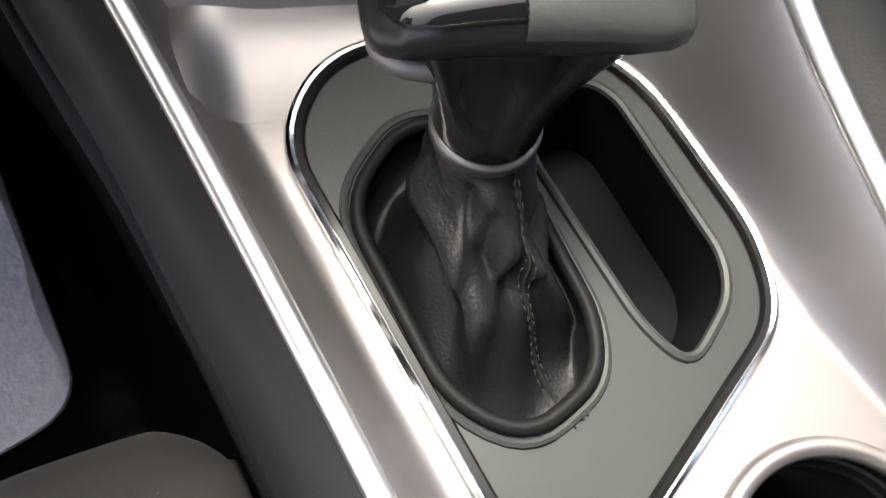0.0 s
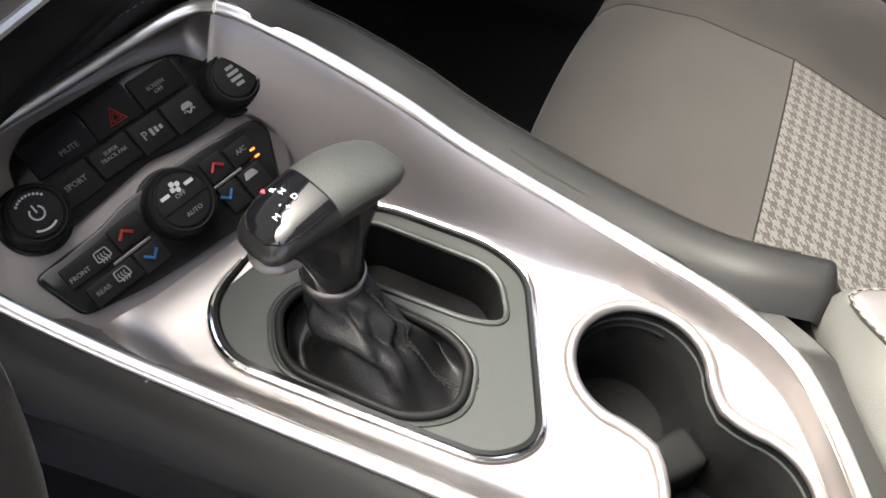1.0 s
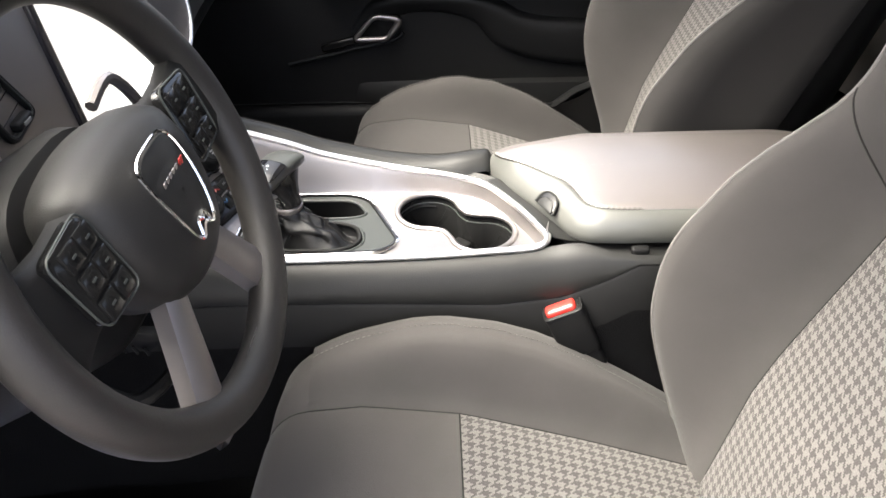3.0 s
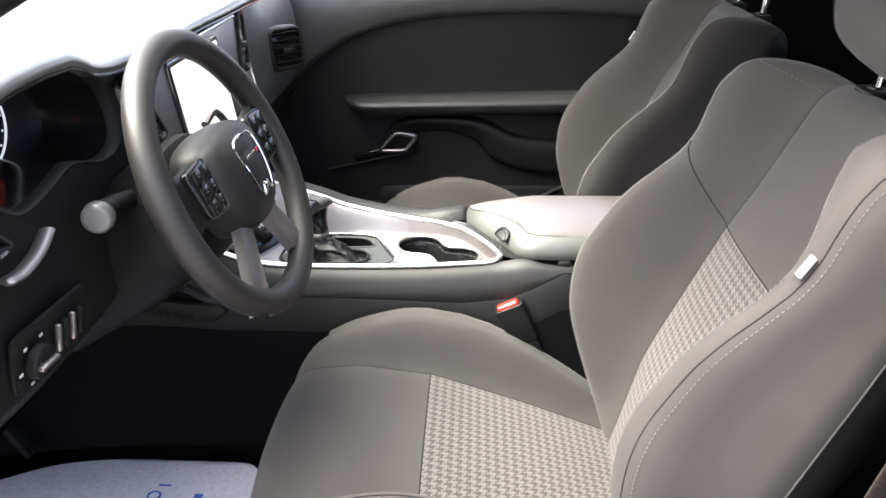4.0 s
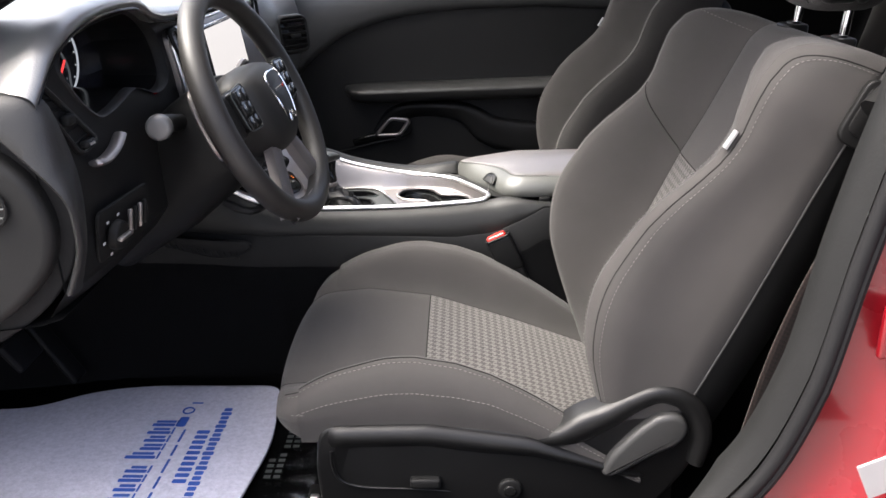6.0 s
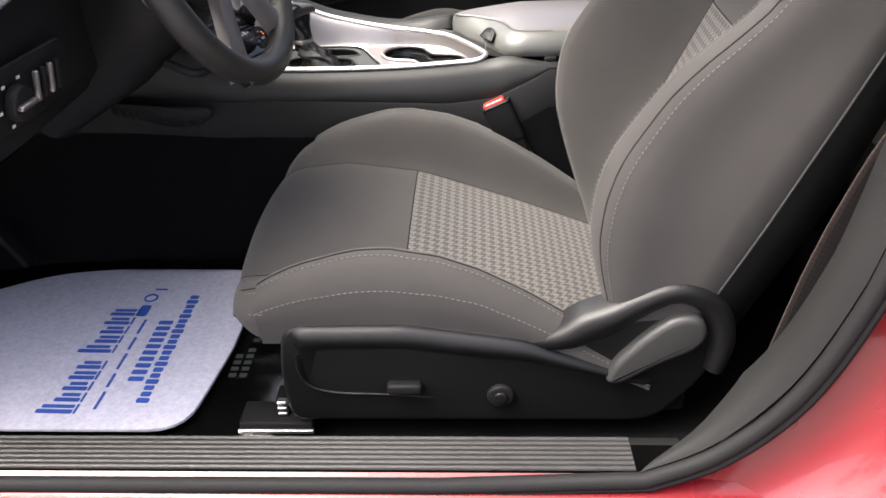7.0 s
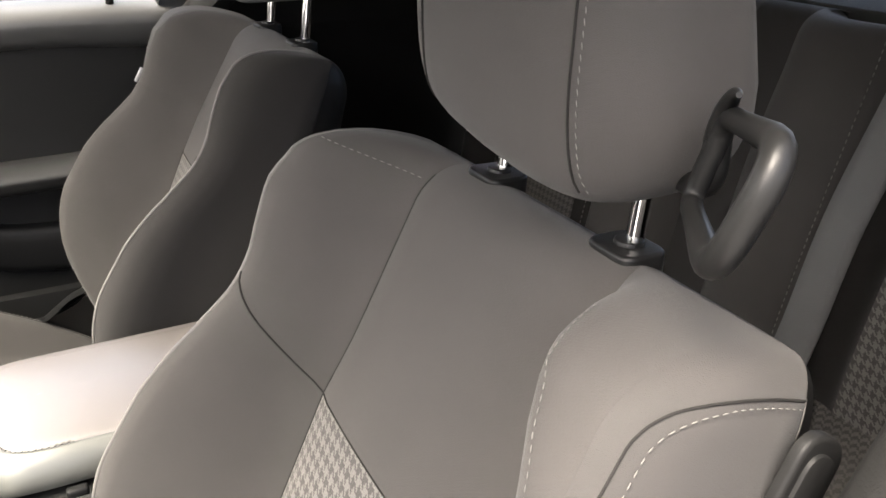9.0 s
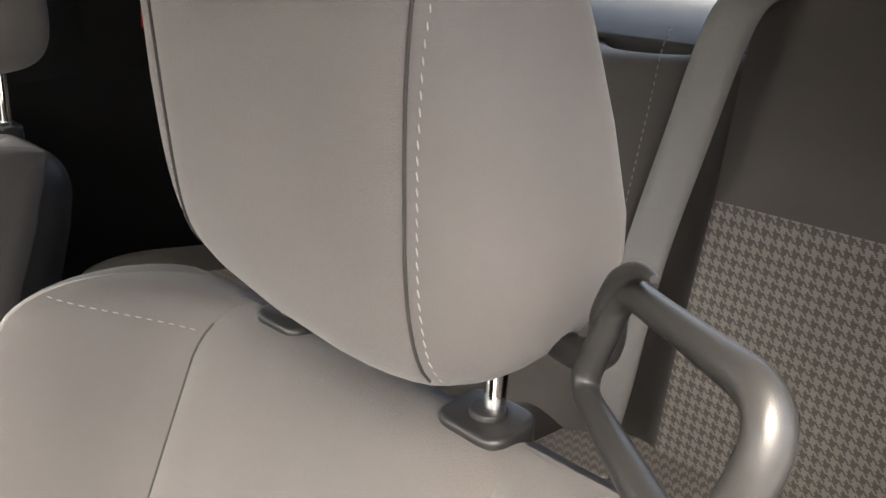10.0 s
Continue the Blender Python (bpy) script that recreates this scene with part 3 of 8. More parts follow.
    cut("cushion_insert", 0, 13, i2, i3, CHECK, "grey houndstooth cloth cushion insert", uv=True)
    cut("cushion_front", 13, R, i2, i3, CLOTH, "plain charcoal cloth cushion front")
    cut("inner_bolster", 0, R, i0, i2, CLOTH)
    cut("outer_bolster", 0, R, i3, nn - 1, CLOTH)
    tube("cushion_seam", [P[13][k] for k in range(i2, i3 + 1)], 0.0009, SEAM, seat, sides=6)
    for col in (i2, i3):
        tube("cushion_seam", [P[k][col] for k in range(0, R - 4)], 0.0009, SEAM, seat, sides=6)
    # two rows of thread along the outer bolster, piping on the inner one
    yarn = THREAD if out < 0 else THREAD_GREY
    fine = dict(length=0.0042, gap=0.0026, r=0.00048 if out < 0 else 0.0004)
    stitches("stitching", smooth_line([P[k][i4 + 1] for k in range(1, 27)], 3), yarn, seat, lift=(0, 0, 0.0008), **fine)
    stitches("stitching", smooth_line([P[k][i4 + 4] for k in range(0, 26)], 3), yarn, seat, lift=(0, out * 0.0012, 0.0006), **fine)
    stitches("stitching", smooth_line([P[k][i1 - 1] for k in range(0, 25)], 3), yarn, seat, lift=(0, -out * 0.0010, 0.0008), **fine)
    tube("bolster_seam", smooth_line([P[k][i4] for k in range(0, 27)], 2), 0.0009, SEAM, seat, sides=6)

    # ---- backrest ----
    hb = lambda s: ramp(s, [-0.02, 0.0, 0.03, 0.065, 0.10, 0.14, 0.18, 0.23, 0.265, 0.30, 0.34, 0.375, 0.41, 0.45, 0.48, 0.52, 0.56, 0.585, 0.60],
                        [-0.02, 0.0, 0.02, 0.05, 0.080, 0.112, 0.134, 0.149, 0.150, 0.145, 0.137, 0.124, 0.106, 0.088, 0.084, 0.088, 0.088, 0.075, 0.055])
    hc = lambda s: ramp(s, [0, 0.15, 0.3, 0.45, 0.6], [-0.005, 0.012, 0.006, 0.0, -0.004])
    wr = lambda s: ramp(s, [0, 0.1, 0.25, 0.375, 0.45, 0.55, 0.6], [0.195, 0.208, 0.215, 0.215, 0.213, 0.216, 0.205])
    wi = lambda s: ramp(s, [0, 0.2, 0.385, 0.45, 0.6], [0.125, 0.15, 0.155, 0.145, 0.135])

    wo = lambda s: ramp(s, [0, 0.2, 0.385, 0.45, 0.53, 0.58, 0.6], [0.125, 0.15, 0.155, 0.148, 0.120, 0.102, 0.098])
    crest = lambda s: ramp(s, [0.42, 0.486, 0.529, 0.572, 0.582, 0.592], [1.0, 0.91, 0.79, 0.64, 0.52, 0.46])

    def ring(s, roll):
        """Cross-section at s along the back; roll 0 to 1 closes the top. Front from the inner to the outer side, then round the back."""
        c, b, w, i, o, full = hc(s), hb(s), wr(s), wi(s), wo(s), crest(s)
        th = ramp(s, [0, 0.3, 0.6], [0.10, 0.105, 0.085])
        f = math.cos(roll * math.pi / 2)
        mid_h = -0.04
        front = []
        arrL, arrR = [], []
        for k in range(10):
            t = k / 9
            arrL.append((-(i * (1 - t) + w * t), c + (b - c) * ease(0.04 + t * 1.02) - 0.003 * math.exp(-(t / 0.07) ** 2)))
            arrR.append((o * (1 - t) + w * t, c + (b - c) * ease(0.04 + min(1.0, t * 1.02 / full)) - 0.003 * math.exp(-(t / 0.07) ** 2)))
        mid = [(-i + (i + o) * k / 16, c + 0.008 * (1 - (-1 + 2 * k / 16) ** 2)) for k in range(1, 16)]
        front = arrL[::-1] + mid + arrR
        side = []
        for k in range(1, 9):
            a = k / 8
            swell = 0.010 * math.exp(-((s - 0.20) / 0.12) ** 2) * math.exp(-((a - 0.30) / 0.28) ** 2) - 0.010 * math.exp(-((s - 0.34) / 0.13) ** 2) * math.exp(-((a - 0.62) / 0.25) ** 2) - 0.005 * math.exp(-((s - 0.05) / 0.06) ** 2)
            side.append((w + 0.026 * math.sin(min(1, a * 1.7) * math.pi / 2) - 0.006 * a + swell, b + (-0.03 - b) * (1 - math.cos(a * math.pi / 2)) ** 0.85))
        sw = side[-1][0]
        back = [(sw - 0.004, -0.034), (sw - 0.006, -0.05), (sw - 0.022, -th + 0.012), (sw - 0.05, -th), (0.09, -th - 0.008), (0, -th - 0.01)]
        back = back + [(-v, h) for v, h in back[-2::-1]]
        allp = front + side + back + [(-v, h) for v, h in side[::-1]]
        ww = 1 - 0.11 * roll ** 2
        return [(v * ww, mid_h + (h - mid_h) * f) for v, h in allp]

    ss = list(np.linspace(-0.02, 0.385, 18)) + list(np.linspace(0.40, 0.572, 9))
    rings = [(s, ring(s, 0)) for s in ss]
    for a in np.linspace(0, 1, 10)[1:]:
        rings.append((0.572 + 0.05 * math.sin(a * math.pi / 2), ring(0.572 + 0.02 * a, a * 0.97)))
    Q = []
    for s, rg in rings:
        Q.append([B(s, v, h) for v, h in rg])
    K = len(rings) - 1
    nf = 10 + 15 + 10
    L0, L1, L2, L3 = 0, 9, 9 + 16, nf - 1
    ns = 8
    S1 = nf + ns  # end of outer side
    E1 = S1 + 11  # end of the back shell
    m = len(Q[0])

    def bcut(name, r0, r1, cols, mat, lab="", uv=False):
        sub = [[row[c % m] for c in cols] for row in Q[r0:r1 + 1]]
        uvs = [(rings[a][1][c % m][0], rings[a][0]) for a in range(r0, r1 + 1) for c in cols] if uv else None
        return sheet(name, sub, mat, seat, lab, uv=uvs, flip=fl)

    bcut("back_insert", 0, 17, range(L1, L2 + 1), CHECK, "grey houndstooth cloth back insert", uv=True)
    bcut("back_centre", 17, K, range(L1, L2 + 1), CLOTH, "plain charcoal cloth upper back")
    bcut("inner_back_bolster", 0, 21, range(L0, L1 + 1), CLOTH)
    bcut("outer_back_bolster", 0, 21, range(L2, L3 + 1), CLOTH)
    bcut("inner_shoulder", 21, K, range(L0, L1 + 1), CLOTH)
    bcut("outer_shoulder", 21, K, range(L2, L3 + 1), CLOTH)
    bcut("outer_side_panel", 0, K, range(L3, S1 + 1), CLOTH)
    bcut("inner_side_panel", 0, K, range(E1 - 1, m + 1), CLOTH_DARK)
    bcut("back_shell", 0, K, range(S1, E1), PLASTIC, "black moulded seat back shell")
    # top closing piece
    capr = Q[K]
    cen = np.mean(np.array(capr), axis=0)
    solid("top_pad", [tuple(cen)] + [tuple(p) for p in capr], [((0, k + 1, (k + 1) % m + 1) if not fl else (0, (k + 1) % m + 1, k + 1)) for k in range(m)], CLOTH, seat)
    # seams, piping and thread
    tube("back_seam", [Q[17][c] for c in range(L1, L2 + 1)], 0.0009, SEAM, seat, sides=6)
    for c, last_row in ((L1, 31), (L2, 18)):
        tube("back_seam", smooth_line([Q[k][c] for k in range(2, last_row)], 2), 0.0009, SEAM, seat, sides=6)
    pl = smooth_line([Q[k][L0] for k in range(1, 33)], 2)
    tube("piping", pl, [0.0019 * min(1, 0.15 + (len(pl) - 1 - i) / 14) for i in range(len(pl))], PIPE, seat, "pale piping along the inner bolster", sides=8)
    diag = []
    for k in range(10):
        f = 21 - 4 * k / 9
        a, b = np.array(Q[int(f)][L0 + k]), np.array(Q[min(int(f) + 1, K)][L0 + k])
        diag.append(a + (b - a) * (f - int(f)))
    tube("wing_seam", smooth_line(diag, 2), 0.0009, SEAM, seat, "fine seam across the inner wing", sides=6)

    def on_back(f, c):
        a, b = min(int(f), K - 1), int(c)
        u, v = f - a, c - b
        p = lambda k, q: np.array(Q[k][q % m])
        return (p(a, b) * (1 - v) + p(a, b + 1) * v) * (1 - u) + (p(a + 1, b) * (1 - v) + p(a + 1, b + 1) * v) * u

    def back_line(knots, per=10):
        return [on_back(f, c) for f, c, _ in smooth_line([(f, c, 0) for f, c in knots], per)]

    inner_run = back_line([(1, L3 - 0.7), (8, L3 - 0.8), (14, L3 - 0.9), (19, L3 - 0.9), (22, L2 + 7.9), (24, L2 + 6.9), (26, L2 + 5.6), (28, L2 + 4.6), (30.5, L2 + 3.9)])
    outer_run = back_line([(1, L3 + 2), (8, L3 + 2), (14, L3 + 2), (19, L3 + 2), (22, L3 + 2.0), (25, L3 + 2.1), (27.4, L3 + 2.7), (28.8, L3 + 4), (29.4, L3 + 5.8), (29.6, S1 - 0.5)])
    stitches("stitching", inner_run, THREAD, seat, lift=(-0.0014, out * 0.0004, 0.0008), length=0.0036, gap=0.0024, r=0.00038)
    stitches("stitching", outer_run, THREAD, seat, lift=(-0.0004, out * 0.0012, 0.0002), length=0.0036, gap=0.0024, r=0.00038)
    tube("bolster_seam", back_line([(1, L3 + 1.3), (8, L3 + 1.3), (14, L3 + 1.3), (19, L3 + 1.3), (22, L3 + 1.3), (25, L3 + 1.4), (27.8, L3 + 2.1), (29.3, L3 + 3.7), (29.9, L3 + 5.8), (30.1, S1 - 0.5)]), 0.0008, SEAM, seat, sides=6)
    tube("shell_edge", smooth_line([Q[k][S1] for k in range(2, 31)], 2), 0.0024, PIPE, seat, "pale piping along the shell", sides=6)

    stitches("stitching", smooth_line([Q[29][c] for c in range(L0 + 1, L1 + 1)], 3), THREAD_GREY, seat, lift=(-0.0006, 0, 0.0006), length=0.004, gap=0.0028, r=0.0004)
    # white label on the outer seam
    tg = Vector(on_back(21.5, L3 + 0.6)) + Vector((-0.004, out * 0.003, 0))
    part("tag", block(*tg, 0.004, 0.010, 0.024, 0.0008, 1, Euler((0, radians(30), 0)).to_matrix()), TAG, seat, "small white sewn label")

    # ---- headrest ----
    hr_c = (0.688, -0.015, 0.802)
    nu, nv = 40, 26
    prow = []
    for a in range(nv + 1):
        ph = math.pi * (a / nv) - math.pi / 2
        row = []
        for b in range(nu):
            th = 2 * math.pi * b / nu
            se = lambda q, e: math.copysign(abs(q) ** e, q)
            cz, sz = se(math.cos(ph), 0.34), se(math.sin(ph), 0.5)
            yy = 0.140 * cz * se(math.cos(th), 0.5)
            xx = 0.062 * cz * se(math.sin(th), 0.62)
            zz = 0.118 * sz
            zz *= 1 - (0.28 * min(1, max(0, (0.09 - yy) / 0.23)) if zz < 0 else 0)
            yy *= 1 - 0.05 * max(0, -zz / 0.118) - ((0.07 * max(0, zz / 0.118) - 0.05) if yy < 0 else 0.34 * max(0, (zz + 0.05) / 0.168))
            xx += 0.022 * (yy / 0.142) ** 2 - 0.01 * zz
            row.append(W(hr_c[0] + xx, hr_c[1] + yy, hr_c[2] + zz))
        prow.append(row)
    head = sheet("headrest", prow, CLOTH, seat, "charcoal cloth headrest", closed=True, flip=not fl)

    skin = BVHTree.FromPolygons([v.co.copy() for v in head.data.vertices], [tuple(p.vertices) for p in head.data.polygons])

    def hr_front(yy, zz):
        """A point on the headrest's front at the given place across and up."""
        start = Vector(W(hr_c[0] - 0.3, hr_c[1] + yy, hr_c[2] + zz))
        hit = skin.ray_cast(start, Vector((1, 0, 0)))[0]
        return tuple(hit - Vector((0.0006, 0, 0))) if hit else None

    for sg in (-1, 1):
        span = 0.096 if sg > 0 else 0.080
        ln = [q for q in (hr_front(sg * span, z) for z in np.linspace(-0.104, 0.108, 30)) if q]
        stitches("stitching", ln, THREAD, head, length=0.0036, gap=0.0026, r=0.00036, slant=(0, 0.25, 0))
        tube("seam", [q for q in (hr_front(sg * (span - 0.005), z) for z in np.linspace(-0.104, 0.108, 30)) if q], 0.0008, SEAM, head, sides=6)
    for v in (-0.082, 0.075):
        b0 = Vector(W(0.703, v - 0.006, 0.625))
        b1 = Vector(W(0.690 + 0.022, v - 0.006, 0.72))
        tube("headrest_post", [b0, b0.lerp(b1, 0.5), b1], 0.0062, CHROME, seat, "polished headrest post", sides=14)
        mt = basis(W(0.700, v - 0.006, 0.639), (1, 0, 0.0), (0.02, 0, 1))
        oval = rounded([(-0.019, -0.022), (0.018, -0.022), (0.018, 0.022), (-0.019, 0.022)], 0.0125, 6)
        g = part("post_guide", plate(mt, oval, 0.015, 0.003, 3), SATIN, seat, "black plastic post guide")
        part("guide_collar", drum(mt @ Matrix.Translation((0.001, 0, 0.013)), 0.0105, 0.0095, 0.005, 24, 0.001), SATIN, g)
    # belt guide loop on the door side
    if guide:
        loop = rounded([(0.684, 0.150, 0.758), (0.622, 0.238, 0.775), (0.610, 0.222, 0.718), (0.681, 0.135, 0.708)], [0.012, 0.026, 0.020, 0.014], 7)
        lp = []
        for k in range(len(loop)):
            p, q = np.array(loop[k]), np.array(loop[(k + 1) % len(loop)])
            n = max(1, int(np.linalg.norm(q - p) / 0.006))
            lp += [W(*(p + (q - p) * i / n)) for i in range(n)]
        tube("belt_guide", lp, [0.0060 + 0.0014 * ease((0.668 - p[0]) / 0.05) for p in lp], SATIN, seat, "black plastic seat belt guide loop", closed=True, sides=14)
        arm = smooth_line([W(0.715, 0.07, 0.70), W(0.71, 0.095, 0.705), W(0.700, 0.122, 0.71), W(0.690, 0.139, 0.724), W(0.686, 0.143, 0.745), W(0.681, 0.150, 0.762), W(0.672, 0.162, 0.773), W(0.664, 0.172, 0.776)], 5)
        na = len(arm) - 1
        tube("guide_arm", arm, [0.0076 * (1 - 0.8 * max(0, (k / na - 0.55) / 0.45)) for k in range(na + 1)], SATIN, seat, "black guide arm with hook", sides=12)
    # tilt lever high on the door side
    lev = rounded([(-0.042, -0.019), (0.036, -0.018), (0.040, 0.018), (-0.038, 0.020)], 0.017, 6)
    lm = basis(W(0.668, 0.2385, 0.592), (LEAN_A[0], 0, LEAN_A[1]), (0, out, 0))
    part("tilt_lever_frame", plate(lm, lev, 0.007, 0.003, 3), PLASTIC, seat, "black plastic tilt lever surround")
    part("tilt_lever", plate(lm @ Matrix.Translation((0.002, 0.001, 0.0055)), [(x * 0.72, y * 0.64) for x, y in lev], 0.004, 0.0018, 2), PLASTIC, seat)

    # ---- base ----
    cov = rounded([(0.012, 0.03), (0.005, 0.10), (0.014, 0.176), (0.16, 0.178), (0.30, 0.158), (0.37, 0.172), (0.42, 0.225), (0.465, 0.243), (0.52, 0.222), (0.535, 0.17), (0.515, 0.10), (0.46, 0.03)],
                  [0.02, 0.03, 0.03, 0.06, 0.05, 0.04, 0.04, 0.04, 0.04, 0.03, 0.03, 0.03], 5)
    cm = basis(W(0, 0.213, 0), (1, 0, 0), (0, out, 0))
    flipy = 1 if out < 0 else -1
    # local y of the matrix points up for the driver's side and down for the other one
    part("side_cover", plate(cm, [(x, flipy * z) for x, z in cov], 0.014, 0.006, 4), COVER, seat, "black plastic seat side cover")
    shell = []
    for k in range(34):
        t = k / 33
        x = 0.008 + 0.49 * t
        zt = ramp(x, [0.0, 0.03, 0.16, 0.30, 0.40, 0.50], [0.168, 0.1765, 0.1775, 0.156, 0.120, 0.082])
        zb = ramp(x, [0.0, 0.02, 0.06, 0.40, 0.50], [0.060, 0.040, 0.030, 0.030, 0.040])
        nose = ease(min(1, (x - 0.008) / 0.030)) * (1 - ease((x - 0.42) / 0.08))
        rib = 0.026 * (1 - 0.55 * ease((x - 0.22) / 0.26))
        lip = 0.010 * math.exp(-((x - 0.018) / 0.016) ** 2)
        prof = [(0.214, zt), (0.226, zt - 0.001), (0.234, zt - 0.006), (0.2365, zt - rib * 0.55), (0.236, zt - rib * 0.85), (0.231 + 0.4 * lip, zt - rib * 1.12), (0.227 + 0.6 * lip, zt - rib * 1.35), (0.226 + 0.6 * lip, 0.5 * (zt - rib * 1.35 + zb + 0.02)), (0.224 + 0.4 * lip, zb + 0.02), (0.219, zb)]
        prof = [(v if v < 0.215 else 0.214 + (v - 0.214) * nose, max(z, zb)) for v, z in prof]
        shell.append([W(x, v, z) for v, z in prof])
    sheet("cover_shell", shell, COVER, seat, "black cover with a raised upper flange", flip=fl, angle=80)
    tube("cover_rib", smooth_line([W(x, v, z) for x, v, z in ((0.19, 0.2265, 0.068), (0.13, 0.228, 0.074), (0.07, 0.229, 0.078), (0.040, 0.230, 0.090), (0.030, 0.231, 0.115), (0.030, 0.2325, 0.140))], 5), [0.0008 + 0.0014 * min(1, k / 10) for k in range(26)], COVER, seat, "fine raised rib of the cover", sides=10)
    arc = smooth_line([(x, z, hw) for x, z, hw in ((0.262, 0.152, 0.010), (0.312, 0.147, 0.012), (0.342, 0.156, 0.016), (0.372, 0.171, 0.021), (0.402, 0.187, 0.0185), (0.432, 0.207, 0.0160), (0.464, 0.221, 0.0145), (0.495, 0.214, 0.0145), (0.517, 0.190, 0.0150), (0.526, 0.155, 0.015), (0.520, 0.115, 0.012))], 5)
    band = []
    for k, (x, z, hw) in enumerate(arc):
        a, b = arc[max(k - 1, 0)], arc[min(k + 1, len(arc) - 1)]
        tx, tz = b[0] - a[0], b[1] - a[1]
        ln = math.hypot(tx, tz)
        nx, nz = -tz / ln, tx / ln
        rise = ease(k / 9)
        band.append([W(x + nx * hw * q, 0.2345 + (v - 0.2345) * rise + 0.0015 - 0.016 * (1 - ease(k / 12)), z + nz * hw * q) for q, v in ((1.12, 0.200), (1.06, 0.224), (0.90, 0.2335), (0.55, 0.2375), (0.0, 0.2375), (-0.5, 0.2345), (-0.85, 0.2285), (-1.05, 0.219))])
    sheet("recliner_cover", band, COVER, seat, "black cover band curving over the recliner", flip=fl, angle=80)
    lv = rounded([(0.394, 0.101), (0.403, 0.130), (0.437, 0.171), (0.467, 0.196), (0.496, 0.196), (0.508, 0.172), (0.498, 0.150), (0.455, 0.128), (0.412, 0.098)], [0.010, 0.02, 0.04, 0.025, 0.016, 0.016, 0.02, 0.05, 0.010], 5)
    part("recliner_lever", plate(cm @ Matrix.Translation((0, 0, 0.010)), [(x, flipy * z) for x, z in lv], 0.019, 0.011, 5), LEVER_GREY, seat, "grey plastic recliner lever")
    part("seat_switch", block(*W(0.156, 0.232, 0.088), 0.042, 0.014, 0.015, 0.004, 3), PLASTIC, seat, "black seat slide switch")
    km = basis(W(0.272, 0.226, 0.074), (1, 0, 0), (0, out, 0))
    kn = part("lumbar_knob", drum(km, 0.017, 0.016, 0.008, 28, 0.003), PLASTIC, seat, "round black lumbar control")
    part("knob_cap", drum(km @ Matrix.Translation((0, 0, 0.008)), 0.009, 0.008, 0.003, 20, 0.001), GLOSS, kn)
    for v in (-0.17, 0.17):
        part("seat_rail", block(*W(0.23, v, 0.012), 0.5, 0.035, 0.03, 0.004), PLASTIC, seat, "black steel seat rail")
    re = part("rail_end", block(*W(-0.012, 0.20, 0.014), 0.095, 0.044, 0.014, 0.004), RUBBER, seat, "black rail end with a bare metal edge")
    part("rail_edge", block(*W(-0.012, 0.2245, 0.010), 0.097, 0.005, 0.006, 0.0015), BRIGHT, re, "bare metal edge")
    for q in range(3):
        part("rail_spring", block(*W(-0.004, 0.206, 0.026 + 0.009 * q), 0.012, 0.010, 0.004, 0.0015), BRIGHT, re)
    part("seat_frame", block(*W(0.15, 0, 0.050), 0.28, 0.38, 0.06, 0.015), PLASTIC, seat)
    return seat


# ---- buckle ----
def build_buckle(x, y, z):
    b = thing("seat_belt_buckle", (x, y, 0.1), "black seat belt buckle with red release button", "seat belt buckle")
    tl = Euler((0, radians(-24), 0)).to_matrix()
    dn = Vector((0.41, 0.02, -0.91)).normalized()
    c = Vector((x, y, z))
    part("buckle_body", block(*(c + dn * 0.037), 0.046, 0.028, 0.070, 0.006, 3, tl), PLASTIC, b)
    part("buckle_boot", block(*(c + dn * 0.088), 0.041, 0.024, 0.045, 0.006, 3, tl), PLASTIC, b, "black lower buckle cover")
    btn = part("release_button", block(*(c + dn * 0.0035 + Vector((-0.002, 0, 0))), 0.036, 0.0165, 0.014, 0.0045, 4, tl), RED_BUTTON, b, "red release button")
    tube("button_frame", [c + dn * 0.0035 + tl @ Vector((x, y, 0.0015)) for x, y in rounded([(-0.0215, -0.0125), (0.0215, -0.0125), (0.0215, 0.0125), (-0.0215, 0.0125)], 0.006, 4)], 0.0022, PLASTIC, btn, closed=True, sides=6)
    tube("tongue_slot", [c + dn * 0.002 + tl @ Vector((x, 0.0095, 0.003)) for x in (-0.015, 0.0, 0.015)], 0.0018, GLOSS, btn, sides=6)
    sl = [c + dn * (0.104 + 0.003 * k) for k in range(24)]
    tube("ribbed_stalk", sl, [0.0105 + 0.0022 * math.sin(k * 1.7) for k in range(24)], BEZEL, b, "grey ribbed sleeve", sides=12, flat=0.8)
    tube("anchor", [c + dn * 0.15, c + dn * 0.22], 0.010, PLASTIC, b)
    return b


